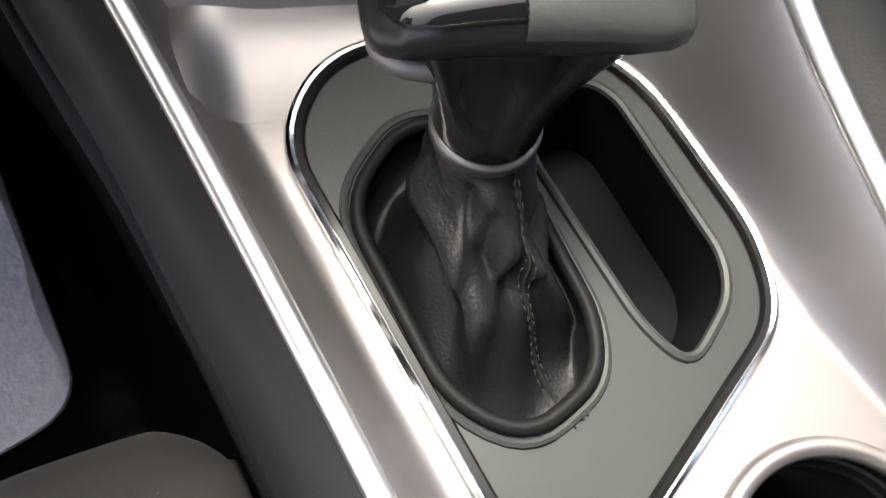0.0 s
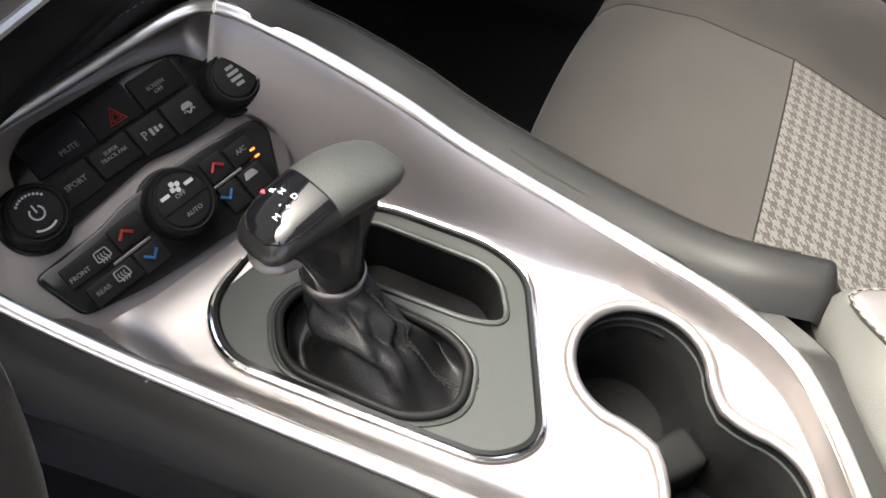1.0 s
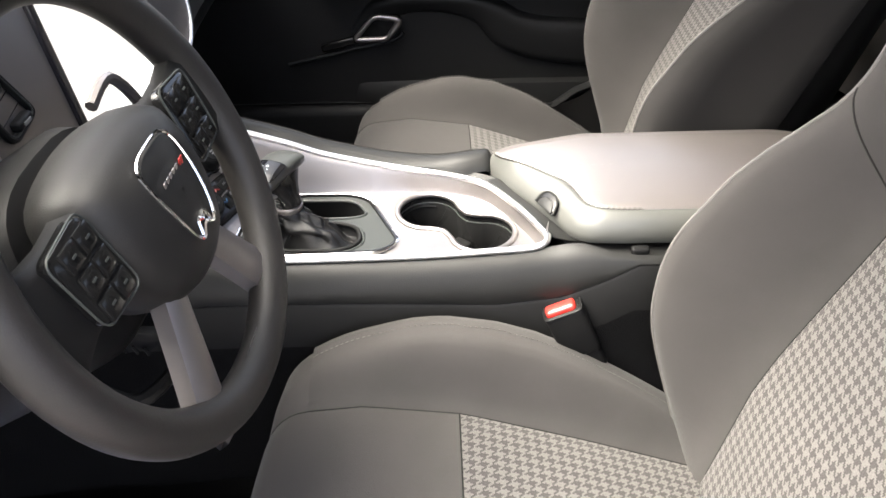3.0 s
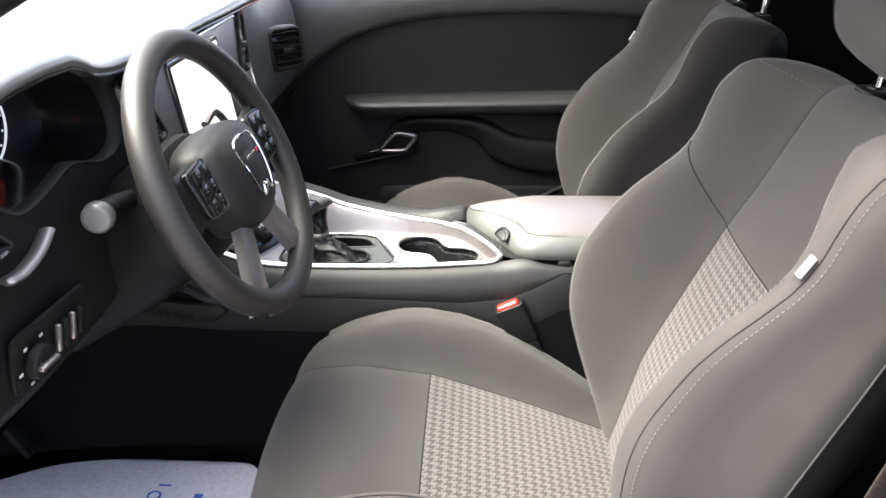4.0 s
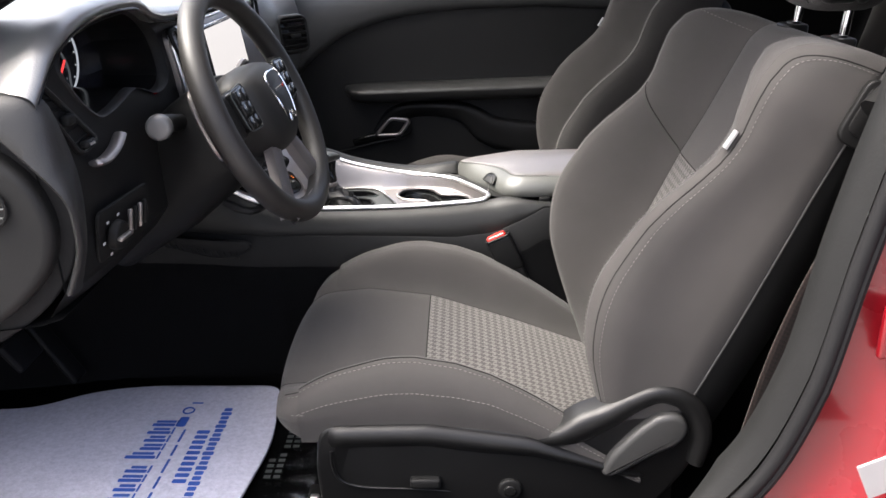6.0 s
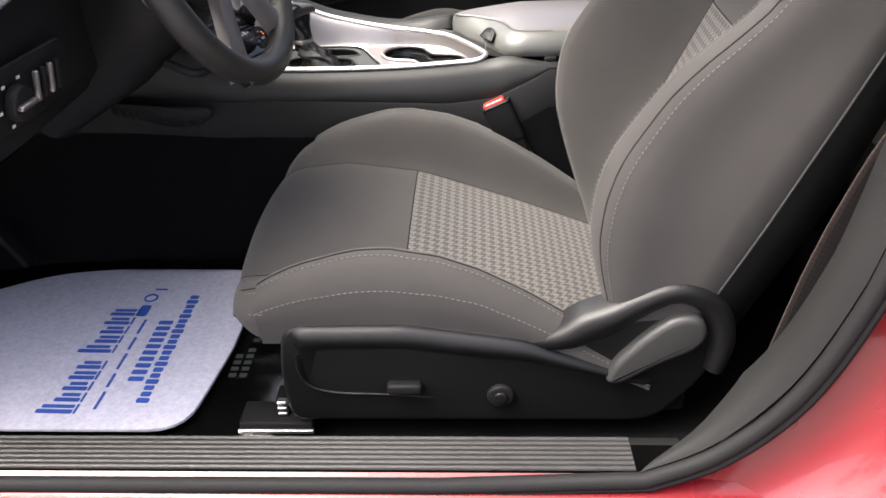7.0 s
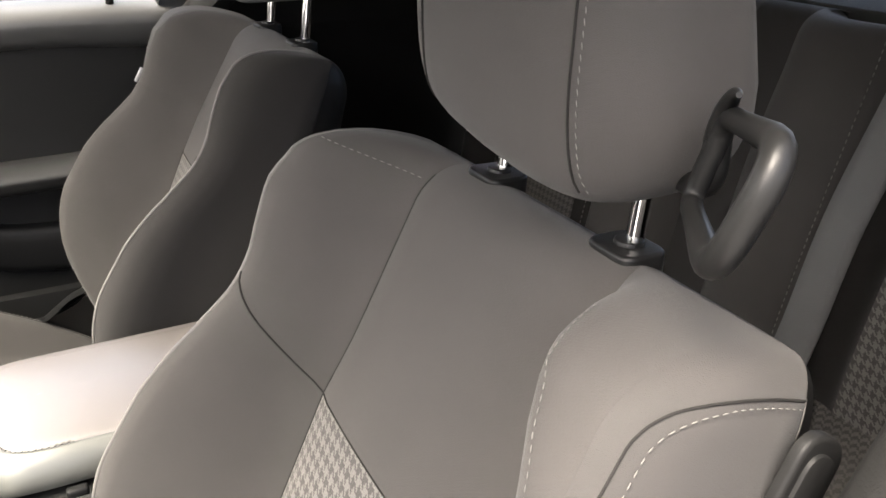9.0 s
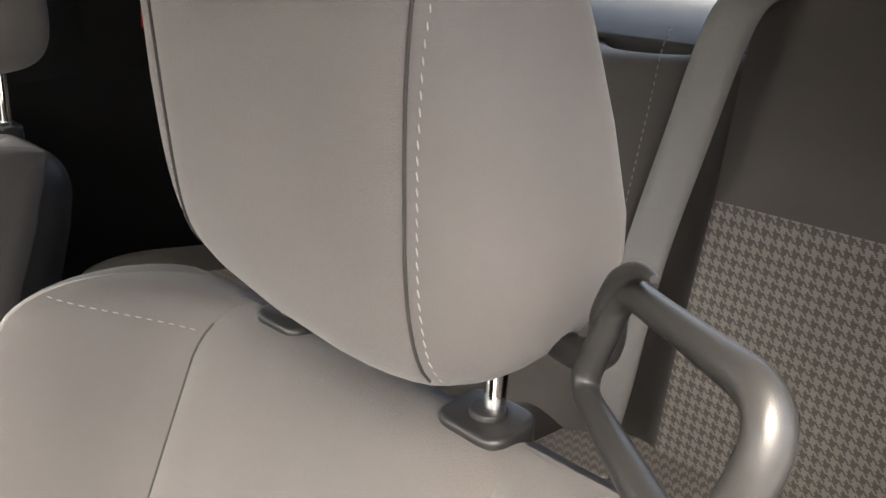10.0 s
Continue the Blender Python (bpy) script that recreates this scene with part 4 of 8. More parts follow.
# ---- centre console ----
def build_console():
    con = thing("centre_console", (0.1, 0.0, 0.0), "black centre console with satin silver top plate", "console")
    # outline of the silver plate, anticlockwise from above, with the height of its edge
    near = [(-0.30, -0.118, 0.402), (-0.24, -0.113, 0.372), (-0.185, -0.107, 0.337), (-0.13, -0.102, 0.318), (-0.06, -0.099, 0.312), (0.03, -0.097, 0.311), (0.12, -0.097, 0.313), (0.20, -0.097, 0.318), (0.242, -0.098, 0.322)]
    tip = [(0.258, -0.094, 0.326), (0.262, -0.084, 0.328)]
    far = [(0.243, -0.036, 0.325), (0.219, 0.012, 0.322), (0.195, 0.043, 0.322), (0.156, 0.063, 0.323), (0.09, 0.076, 0.328), (0.04, 0.082, 0.335), (-0.015, 0.087, 0.346), (-0.055, 0.089, 0.360), (-0.10, 0.088, 0.375), (-0.145, 0.080, 0.393), (-0.162, 0.072, 0.401)]
    nearS, farS = smooth_line(near + tip, 4), smooth_line([tip[-1]] + far, 4)

    # silver plate: rows from the near edge to the far edge
    def edge_at(line, x):
        xs = [p[0] for p in line]
        o = np.argsort(xs)
        return float(np.interp(x, np.array(xs)[o], np.array([p[1] for p in line])[o])), float(np.interp(x, np.array(xs)[o], np.array([p[2] for p in line])[o]))

    flat_z = lambda x: ramp(x, [-0.20, -0.13, -0.10, 0.0, 0.15, 0.28], [0.322, 0.299, 0.296, 0.296, 0.299, 0.306])
    CUPS = [((0.124, 0.0185), 0.0395), ((0.190, -0.036), 0.0395)]
    BEZ = rounded([(-0.113, -0.047), (-0.087, -0.074), (0.068, -0.070), (0.090, -0.049), (0.048, 0.050), (0.020, 0.062), (-0.066, 0.062), (-0.108, 0.012)], [0.02, 0.02, 0.018, 0.018, 0.018, 0.02, 0.03, 0.03], 6)

    def top_point(x, f):
        yn, zn = edge_at(nearS, x)
        yf, zf = edge_at(farS, x)
        y = yn + (yf - yn) * f
        fz = flat_z(x)
        dn, df = (y - yn), (yf - y)
        wid = ramp(x, [-0.15, -0.05, 0.05, 0.10, 0.26], [0.045, 0.034, 0.024, 0.010, 0.012])
        z = fz + (zn - fz) * (1 - ease(dn / 0.020)) + (zf - fz) * (1 - ease(df / wid)) ** 1.2
        return (x, y, z)

    def surf_z(x, y):
        yn, yf = edge_at(nearS, x)[0], edge_at(farS, x)[0]
        return top_point(x, min(1, max(0, (y - yn) / (yf - yn))))[2]

    xs = np.linspace(-0.163, 0.2615, 256)
    rows = [[top_point(x, k / 110) for k in range(111)] for x in xs]
    nu = 111
    verts = [p for r in rows for p in r]
    def covered(c):
        for (cx, cy), r in CUPS:
            if math.hypot(c[0] - cx, c[1] - cy) < r + 0.0005:
                return True
        # the strip between the two cups
        ax, ay, bx, by = CUPS[0][0][0], CUPS[0][0][1], CUPS[1][0][0], CUPS[1][0][1]
        t = ((c[0] - ax) * (bx - ax) + (c[1] - ay) * (by - ay)) / ((bx - ax) ** 2 + (by - ay) ** 2)
        if 0 < t < 1:
            px, py = ax + t * (bx - ax), ay + t * (by - ay)
            if math.hypot(c[0] - px, c[1] - py) < 0.027:
                return True
        inside = False
        n = len(BEZ)
        for k in range(n):
            (x1, y1), (x2, y2) = BEZ[k], BEZ[(k + 1) % n]
            if (y1 > c[1]) != (y2 > c[1]) and c[0] < (x2 - x1) * (c[1] - y1) / (y2 - y1) + x1:
                inside = not inside
        return inside
    faces = []
    for a in range(len(xs) - 1):
        for b in range(nu - 1):
            q = (a * nu + b, (a + 1) * nu + b, (a + 1) * nu + b + 1, a * nu + b + 1)
            c = np.mean([verts[i] for i in q], axis=0)
            if not covered(c):
                faces.append(q)
    solid("silver_plate", verts, faces, SILVER, con, "satin silver console plate")
    tube("bright_edge", [(p[0], p[1] - 0.001, p[2] + 0.001) for p in nearS] + [tuple(np.array(p) + (0, 0, 0.001)) for p in farS], 0.0042, BRIGHT, con, "bright metal edge of the plate", sides=10)

    # hollow curve between the control panel and the plate
    pm0 = basis(STACK_O, STACK_R, STACK_N)
    away = -Vector((STACK_U[0], STACK_U[1], 0)).normalized()
    curve = []
    for r in np.linspace(-0.084, 0.060, 30):
        u0 = ramp(r, [-0.10, -0.08, -0.046, 0.04, 0.064], [-0.017, -0.018, -0.0245, -0.0295, -0.029])
        a, k = pm0 @ Vector((r, u0, -0.0074)), pm0 @ Vector((r, -0.043, -0.0076))
        e = k + away * 0.026
        e.z = surf_z(e.x, e.y) + 0.0003
        k.z = e.z
        sink = Vector((0, 0, -0.004 * max(0, (-0.060 - r) / 0.024) ** 2))
        a, k, e = a + sink, k + sink, e + sink
        curve.append([tuple(a * (1 - t) ** 2 + k * 2 * t * (1 - t) + e * t * t) for t in np.linspace(0, 1, 9)])
    sheet("plate_fillet", curve, SILVER, con, flip=True)

    # lip covering the plate's cut edge round the cup holders
    lipline = []
    (ax, ay), ra = CUPS[0]
    (bx, by), rb = CUPS[1]
    dirx, diry = bx - ax, by - ay
    ang = math.atan2(diry, dirx)
    for k in range(41):
        w = ang + radians(52) + radians(256) * k / 40
        lipline.append((ax + ra * math.cos(w), ay + ra * math.sin(w)))
    mid1 = (0.5 * (ax + bx) + 0.024 * math.sin(ang), 0.5 * (ay + by) - 0.024 * math.cos(ang))
    lipline.append(mid1)
    for k in range(41):
        w = ang + math.pi + radians(52) + radians(256) * k / 40
        lipline.append((bx + rb * math.cos(w), by + rb * math.sin(w)))
    mid2 = (0.5 * (ax + bx) - 0.024 * math.sin(ang), 0.5 * (ay + by) + 0.024 * math.cos(ang))
    lipline.append(mid2)
    lip = smooth_line([(x, y, 0) for x, y in lipline], 2, True)
    cup = thing("cup_holder", (0.155, 0, 0.2), "double black cup holder in the console", "cup holder")
    tube("holder_rim", [(p[0], p[1], surf_z(p[0], p[1]) + 0.0003) for p in lip], 0.0036, SILVER, cup, "silver rolled rim", closed=True, sides=10)
    cenx, ceny = 0.5 * (ax + bx), 0.5 * (ay + by)
    wall = []
    for d, sc in ((0.0, 0.985), (0.012, 0.975), (0.014, 0.93), (0.045, 0.90), (0.078, 0.86)):
        row = []
        for p in lip:
            c = (ax, ay) if math.hypot(p[0] - ax, p[1] - ay) < math.hypot(p[0] - bx, p[1] - by) else (bx, by)
            row.append((c[0] + (p[0] - c[0]) * sc, c[1] + (p[1] - c[1]) * sc, (surf_z(p[0], p[1]) if d < 0.001 else flat_z(p[0])) - d))
        wall.append(row)
    sheet("holder_wall", wall, GLOSS, cup, closed=True)
    tube("liner_line", [tuple(np.array(p) + (0, 0, 0.0006)) for p in wall[1]], 0.0010, BEZEL, cup, closed=True, sides=6)
    for c, r in CUPS:
        part("holder_floor", drum(Matrix.Translation((c[0], c[1], flat_z(c[0]) - 0.082)), r * 0.95, r * 0.95, 0.004, 40, 0.001), RUBBER, cup)
        # inner bright ring line
        tube("liner_ring", [(c[0] + r * 0.925 * math.cos(w), c[1] + r * 0.925 * math.sin(w), flat_z(c[0]) - 0.016) for w in np.linspace(ang + (2.0 if c == CUPS[0][0] else -1.1), ang + (4.3 if c == CUPS[0][0] else 1.1), 30)], 0.0011, SEAL_GREY, cup, sides=6)
    part("holder_bridge", block(cenx, ceny, 0.238, 0.026, 0.045, 0.05, 0.006, 3, Euler((0, 0, ang)).to_matrix()), PLASTIC, cup)

    # ---- shifter bezel ----
    bz = thing("shifter_bezel", (-0.01, 0, 0.29), "grey plastic shifter bezel with chrome edging", "shifter bezel")
    SLOT = rounded([(-0.064, 0.016), (-0.047, 0.004), (0.028, 0.005), (0.048, 0.012), (0.034, 0.038), (0.020, 0.046), (-0.052, 0.047), (-0.064, 0.040)], 0.014, 5)
    RING = rounded([(-0.074, -0.034), (-0.055, -0.064), (0.020, -0.065), (0.043, -0.048), (0.036, -0.018), (0.018, -0.008), (-0.047, -0.004), (-0.068, -0.014)], 0.018, 5)
    bm = bmesh.new()
    loops = []
    for ol, z in ((BEZ, 0.2985), (RING, 0.2990), (SLOT, 0.2990)):
        vs = [bm.verts.new((x, y, z)) for x, y in ol]
        loops += [bm.edges.new((vs[k], vs[(k + 1) % len(vs)])) for k in range(len(vs))]
    bmesh.ops.triangle_fill(bm, use_beauty=True, use_dissolve=False, edges=loops)
    def inpoly(c, ol):
        r = False
        for k in range(len(ol)):
            (x1, y1), (x2, y2) = ol[k], ol[(k + 1) % len(ol)]
            if (y1 > c[1]) != (y2 > c[1]) and c[0] < (x2 - x1) * (c[1] - y1) / (y2 - y1) + x1:
                r = not r
        return r
    bad = [f for f in bm.faces if inpoly(f.calc_center_median(), SLOT) or inpoly(f.calc_center_median(), RING)]
    bmesh.ops.delete(bm, geom=bad, context="FACES")
    for f in bm.faces:
        if f.normal.z < 0:
            f.normal_flip()
    part("bezel_plate", bm, BEZEL, bz)
    tube("chrome_edge", [(x, y, 0.2993) for x, y in BEZ], 0.0019, CHROME, bz, "chrome edge strip", closed=True, sides=8)
    tube("inner_edge", [(x * 0.975 - 0.0003, y * 0.962 - 0.0002, 0.2992) for x, y in BEZ], 0.0023, GLOSS, bz, closed=True, sides=6)
    tube("slot_lip", [(x, y, 0.2990) for x, y in SLOT], 0.0020, BEZEL, bz, closed=True, sides=8)
    sheet("slot_wall", [[(x * (1 - 0.03 * k) , y * (1 - 0.02 * k) + 0.0005 * k, 0.2985 - 0.0135 * k) for x, y in SLOT] for k in range(4)], PLASTIC, bz, closed=True)
    part("slot_floor", plate(Matrix.Translation((0, 0, 0.256)), SLOT, 0.002, 0), RUBBER, bz)
    sheet("slot_mat", [[(-0.056, 0.007, 0.296), (-0.056, 0.013, 0.28), (-0.056, 0.022, 0.262)], [(0.0, 0.006, 0.296), (0.0, 0.012, 0.28), (0.0, 0.022, 0.262)], [(0.032, 0.008, 0.296), (0.031, 0.014, 0.28), (0.030, 0.024, 0.262)]], SLOT_MAT, bz, "ribbed tan rubber slot lining")
    tube("boot_ring", [(x, y, 0.3000) for x, y in RING], 0.0028, PLASTIC, bz, "black boot retaining ring", closed=True, sides=10)
    tube("boot_ring_outer", [((x + 0.011) * 1.09 - 0.011, (y + 0.033) * 1.12 - 0.033, 0.2986) for x, y in RING], 0.0018, BEZEL, bz, closed=True, sides=8)

    # ---- gear selector: boot, collar, handle ----
    gs = thing("gear_selector", (-0.02, -0.03, 0.295), "automatic gear selector with gathered leather boot", "gear selector")
    top_c, top_r = np.array((-0.045, -0.021, 0.334)), 0.0160
    rng = smooth_line([(x, y, 0.300) for x, y in RING], 2, True)
    n = len(rng)
    levels = []
    base_c = np.array((-0.013, -0.035, 0.300))
    angs = []
    for k, t in enumerate(np.linspace(0, 1, 26)):
        row = []
        for p in rng:
            a = math.atan2(p[1] - base_c[1], p[0] - base_c[0])
            if k == 0:
                angs.append(a)
            g = max(0.0, (t - 0.12) / 0.88)
            foot = base_c + np.array((0.006, -0.002, 0))
            cx = foot * (1 - g) + top_c * g
            base = np.array(p) - base_c
            rimr = top_r * (1.75 - 0.75 * min(1, t * 1.1) ** 0.7)
            f = ease(min(1, t / 0.42)) ** 0.9
            v = base * (1 - f) + np.array((math.cos(a) * 1.05, math.sin(a), 0)) * rimr * f
            amp = math.sin(math.pi * min(1, t * 1.02)) ** 0.7
            tw = a + 1.3 * t
            crease = lambda n_, ph, pw: (1 - abs(math.sin(0.5 * (n_ * tw + ph)))) ** pw
            fold = amp * (0.0070 * (crease(5, 0.6 + 1.6 * t, 1.3) - 0.28) + 0.0045 * (crease(3, 2.2 - 6.0 * t, 1.6) - 0.24) + 0.0020 * math.sin(9 * a - 15 * t) + 0.0016 * math.sin(4 * a + 24 * t))
            d = v / (np.linalg.norm(v) + 1e-9)
            q = cx + v + d * fold
            low = 0.300 - 0.015 * math.sin(math.pi * min(1, t / 0.34)) * (0.7 + 0.3 * math.sin(2 * a + 1))
            q[2] = (low if t < 0.34 else 0.300) + (top_c[2] - 0.300) * max(0, (t - 0.12) / 0.88) + 0.0022 * amp * math.sin(6 * a + 12 * t)
            row.append(tuple(q))
        levels.append(row)
    boot = sheet("boot", levels, BOOT, gs, "creased black leather boot", closed=True, angle=None)
    boot.modifiers.new("fine", "SUBSURF").levels = 1
    boot.modifiers["fine"].render_levels = 1
    seam_j = min(range(n), key=lambda q: abs(angs[q] - 0.12))
    for off in (-1, 1):
        stitches("boot_stitching", smooth_line([np.array(levels[k][(seam_j + off) % n]) + (0.0012, 0, 0.0008) for k in range(0, 26)], 3), BOOT_THREAD, gs, length=0.0024, gap=0.0012, r=0.00030)
    tube("boot_seam", smooth_line([np.array(levels[k][seam_j]) + (0.0006, 0, 0.0004) for k in range(0, 26)], 3), 0.0007, SEAM, gs, sides=5)
    ax_up = Vector((0.05, 0.02, 1)).normalized()
    cmx = basis(top_c - np.array(ax_up) * 0.002, (1, 0, 0), ax_up)
    part("collar", drum(cmx, 0.0172, 0.0182, 0.009, 36, 0.002), SILVER, gs, "satin silver collar")
    # neck
    def oval(c, rx, ry, turn, cnt=28):
        return [(c[0] + rx * math.cos(w) * math.cos(turn) - ry * math.sin(w) * math.sin(turn), c[1] + rx * math.cos(w) * math.sin(turn) + ry * math.sin(w) * math.cos(turn), c[2]) for w in np.linspace(0, 2 * math.pi, cnt, endpoint=False)]
    neck = [oval((-0.045, -0.021, 0.342), 0.0172, 0.0172, 0), oval((-0.046, -0.020, 0.350), 0.0168, 0.0180, 0), oval((-0.049, -0.014, 0.360), 0.0165, 0.024, -0.3), oval((-0.052, -0.008, 0.370), 0.017, 0.034, -0.36), oval((-0.053, -0.006, 0.381), 0.016, 0.036, -0.36)]
    sheet("neck", neck, GLOSS, gs, "gloss black selector neck", closed=True)
    # handle: a rounded bar across the console, thick towards the driver, tapering away
    h0, h1 = np.array((-0.071, -0.052, 0.3755)), np.array((-0.038, 0.038, 0.3715))
    axd = (h1 - h0) / np.linalg.norm(h1 - h0)
    sided = np.array((-axd[1], axd[0], 0)); sided /= np.linalg.norm(sided)
    hr = []
    spec = [(0.0, 0.004, 0.0017), (0.008, 0.0098, 0.0042), (0.025, 0.0128, 0.0066), (0.05, 0.0150, 0.0086), (0.1, 0.0170, 0.0106), (0.18, 0.0183, 0.0120), (0.42, 0.0198, 0.0131), (0.6, 0.0202, 0.0127), (0.75, 0.0195, 0.0115), (0.88, 0.017, 0.0096), (0.95, 0.0135, 0.0073), (0.99, 0.008, 0.0039), (1.0, 0.003, 0.0015)]
    knots = sorted(set(list(np.linspace(0.05, 0.95, 25)) + [q[0] for q in spec]))
    split2 = knots.index(0.42)
    for t in knots:
        wx, wz = ramp(t, [q[0] for q in spec], [q[1] for q in spec]), ramp(t, [q[0] for q in spec], [q[2] for q in spec])
        c = h0 + (h1 - h0) * t + np.array((0, 0, 0.008 * math.sin(math.pi * min(max(t, 0), 1))))
        row = []
        for w in np.linspace(0, 2 * math.pi, 36, endpoint=False):
            se = lambda q, e: math.copysign(abs(q) ** e, q)
            row.append(tuple(c + sided * wx * se(math.cos(w), 0.72) + np.array((0, 0, 1)) * wz * se(math.sin(w), 0.62 if math.sin(w) > 0 else 0.7) * (1 if math.sin(w) > 0 else ramp(t, [-0.02, 0.05, 0.18, 0.4, 0.6, 0.9], [0.15, 0.18, 0.22, 0.45, 0.55, 0.35]))))
        hr.append(row)
    # dark shell all round, raised palm grip, and the black display let into the top
    sheet("handle", hr, HANDLE, gs, "dark satin handle shell", closed=True, angle=None)
    grip = []
    for t, r in list(zip(knots, hr))[split2:]:
        mid = np.mean(np.array(r), axis=0)
        grip.append([tuple(np.array(r[k]) + (np.array(r[k]) - mid) * 0.025 + (0, 0, 0.0003)) for k in range(1, 18)])
    sheet("handle_grip", grip, GRIP, gs, "grey leather palm grip", angle=None)
    lens = []
    for t, r in list(zip(knots, hr))[knots.index(0.05):split2 + 1]:
        cut = ramp(t, [0.05, 0.07, 0.12, 0.2], [7.2, 5.6, 4.2, 3.6])
        row = []
        for w in np.linspace(cut, 18 - cut, 15):
            k = int(w)
            row.append(tuple(np.array(r[k]) * (1 - w + k) + np.array(r[k + 1]) * (w - k) + (0, 0, 0.0006)))
        lens.append(row)
    sheet("display_lens", lens, LENS, gs, "black selector display", angle=None)
    outline = [r[0] for r in lens] + lens[-1][1:-1] + [r[-1] for r in reversed(lens)] + list(reversed(lens[0][1:-1]))
    tube("lens_gap", [tuple(np.array(p) - (0, 0, 0.0003)) for p in outline], 0.0006, GLOSS, gs, closed=True, sides=5)
    tube("release_button", smooth_line([tuple(h0 + np.array(o)) for o in ((-0.007, 0.018, -0.009), (-0.002, 0.008, -0.0125), (0.008, 0.008, -0.0145), (0.018, 0.022, -0.0145))], 4), 0.0050, SILVER, gs, "silver release button", sides=10, flat=0.8)
    up = Vector((-0.10, -0.12, 1)).normalized()
    for ch, lx, ly, mt in (("P", -0.0775, -0.0255, LED_RED), ("R", -0.0730, -0.0245, LED_WHITE), ("N", -0.0680, -0.0240, LED_WHITE), ("D", -0.0610, -0.0245, LED_WHITE), ("-", -0.0655, -0.0312, LED_WHITE), ("+", -0.0610, -0.0308, LED_WHITE), ("M", -0.0635, -0.0375, LED_WHITE)):
        rel = np.array((lx, ly, 0)) - np.array((h0[0], h0[1], 0))
        flat = np.array((axd[0], axd[1], 0)) / np.linalg.norm(axd[:2])
        t = rel @ flat / np.linalg.norm((h1 - h0)[:2])
        o = rel @ sided
        wz = ramp(t, [q[0] for q in spec], [q[2] for q in spec])
        wx = ramp(t, [q[0] for q in spec], [q[1] for q in spec])
        q = min(0.95, abs(o) / wx)
        zz = h0[2] + (h1 - h0)[2] * t + 0.008 * math.sin(math.pi * t) + wz * (1 - q ** (2 / 0.72)) ** (0.62 / 2) + 0.0011
        nrm = Vector((0, 0, 1)) + Vector(tuple(sided * (o / wx) * 0.6)) - Vector(tuple(axd * 0.2))
        lettering("gear_letter", ch, basis((lx, ly, zz), (0.25, 0.95, 0), nrm), 0.0045, mt, gs)

    # ---- console sides ----
    sn = smooth_line([(-0.92, -0.20, 0.36), (-0.75, -0.195, 0.37), (-0.58, -0.18, 0.39), (-0.42, -0.15, 0.41), (-0.30, -0.127, 0.398), (-0.24, -0.121, 0.368), (-0.185, -0.116, 0.333), (-0.13, -0.110, 0.314), (-0.06, -0.107, 0.308), (0.03, -0.105, 0.307), (0.12, -0.105, 0.309), (0.20, -0.106, 0.314), (0.262, -0.106, 0.322), (0.30, -0.112, 0.330), (0.36, -0.118, 0.325), (0.55, -0.118, 0.32), (0.70, -0.11, 0.30)], 3)
    rows = []
    for x, y, z in sn:
        seam_z = ramp(x, [-0.42, -0.16, 0.2, 0.27, 0.33, 0.36], [0.30, 0.272, 0.262, 0.27, 0.30, 0.318])
        seam_z = min(seam_z, z - 0.004)
        y = y + 0.008 * ease((x - 0.27) / 0.09)
        w = 1 - ease((x - 0.285) / 0.07)
        zm = max((z - 0.012 + seam_z + 0.003) / 2, seam_z + 0.0035)
        prof = [(y + 0.008 - 0.020 * (1 - w), z + 0.002), (y - 0.004 - 0.013 * (1 - w), z - 0.002 * w), (y - 0.012 - 0.007 * (1 - w), max(z - 0.012 * w - 0.001, zm + 0.0005)), (y - 0.019 - 0.001 * (1 - w), zm), (y - 0.021, seam_z + 0.003), (y - 0.0200, seam_z), (y - 0.0225, seam_z - 0.003), (y - 0.026, seam_z - 0.06), (y - 0.028, 0.12), (y - 0.035, -0.02)]
        rows.append([(x, py, pz) for py, pz in prof])
    sheet("near_band", [r[:6] for r in rows], BORDER, con, "soft black vinyl band below the plate", angle=60)
    sheet("near_side", [r[5:8] for r in rows], CONSOLE, con, "black lower console side", angle=60)
    sheet("tunnel_carpet", [r[7:] for r in rows], CARPET, con, "black carpet on the tunnel side", angle=60)
    fr = []
    for x, y, z in smooth_line([(-0.42, 0.16, 0.41), (-0.25, 0.11, 0.41), (-0.162, 0.082, 0.404), (-0.10, 0.096, 0.378), (-0.055, 0.097, 0.364), (-0.015, 0.095, 0.350), (0.04, 0.090, 0.339), (0.09, 0.084, 0.333), (0.135, 0.077, 0.333), (0.165, 0.074, 0.338), (0.192, 0.076, 0.341), (0.204, 0.078, 0.339), (0.216, 0.080, 0.318), (0.26, 0.082, 0.300), (0.36, 0.082, 0.295), (0.70, 0.082, 0.29)], 3):
        fr.append([(x, py, pz) for py, pz in ((y - 0.006 - 0.006 * ease((x - 0.12) / 0.05), z - 0.001 - 0.012 * ease((x - 0.12) / 0.05)), (y - 0.004, z + 0.0005), (y + 0.003, z + 0.004), (y + 0.013, z + 0.006), (y + 0.021, z + 0.003), (y + 0.0235, z - 0.001), (y + 0.026, z - 0.006), (y + 0.029, z - 0.03), (y + 0.034, 0.15), (y + 0.040, -0.02))])
    sheet("far_side", fr, BORDER, con, "soft vinyl border along the far side", flip=True, angle=60)
    tube("border_seam", [r[4] for r in fr if r[3][0] < 0.19], 0.0009, SEAM, con, sides=5)
    # band between the plate and the armrest, running in under the lid
    a0 = [tuple(np.array(p) + (0.001, 0.001, -0.001)) for p in [nearS[-1]] + farS[:28]]
    a1, a2, a3 = [], [], []
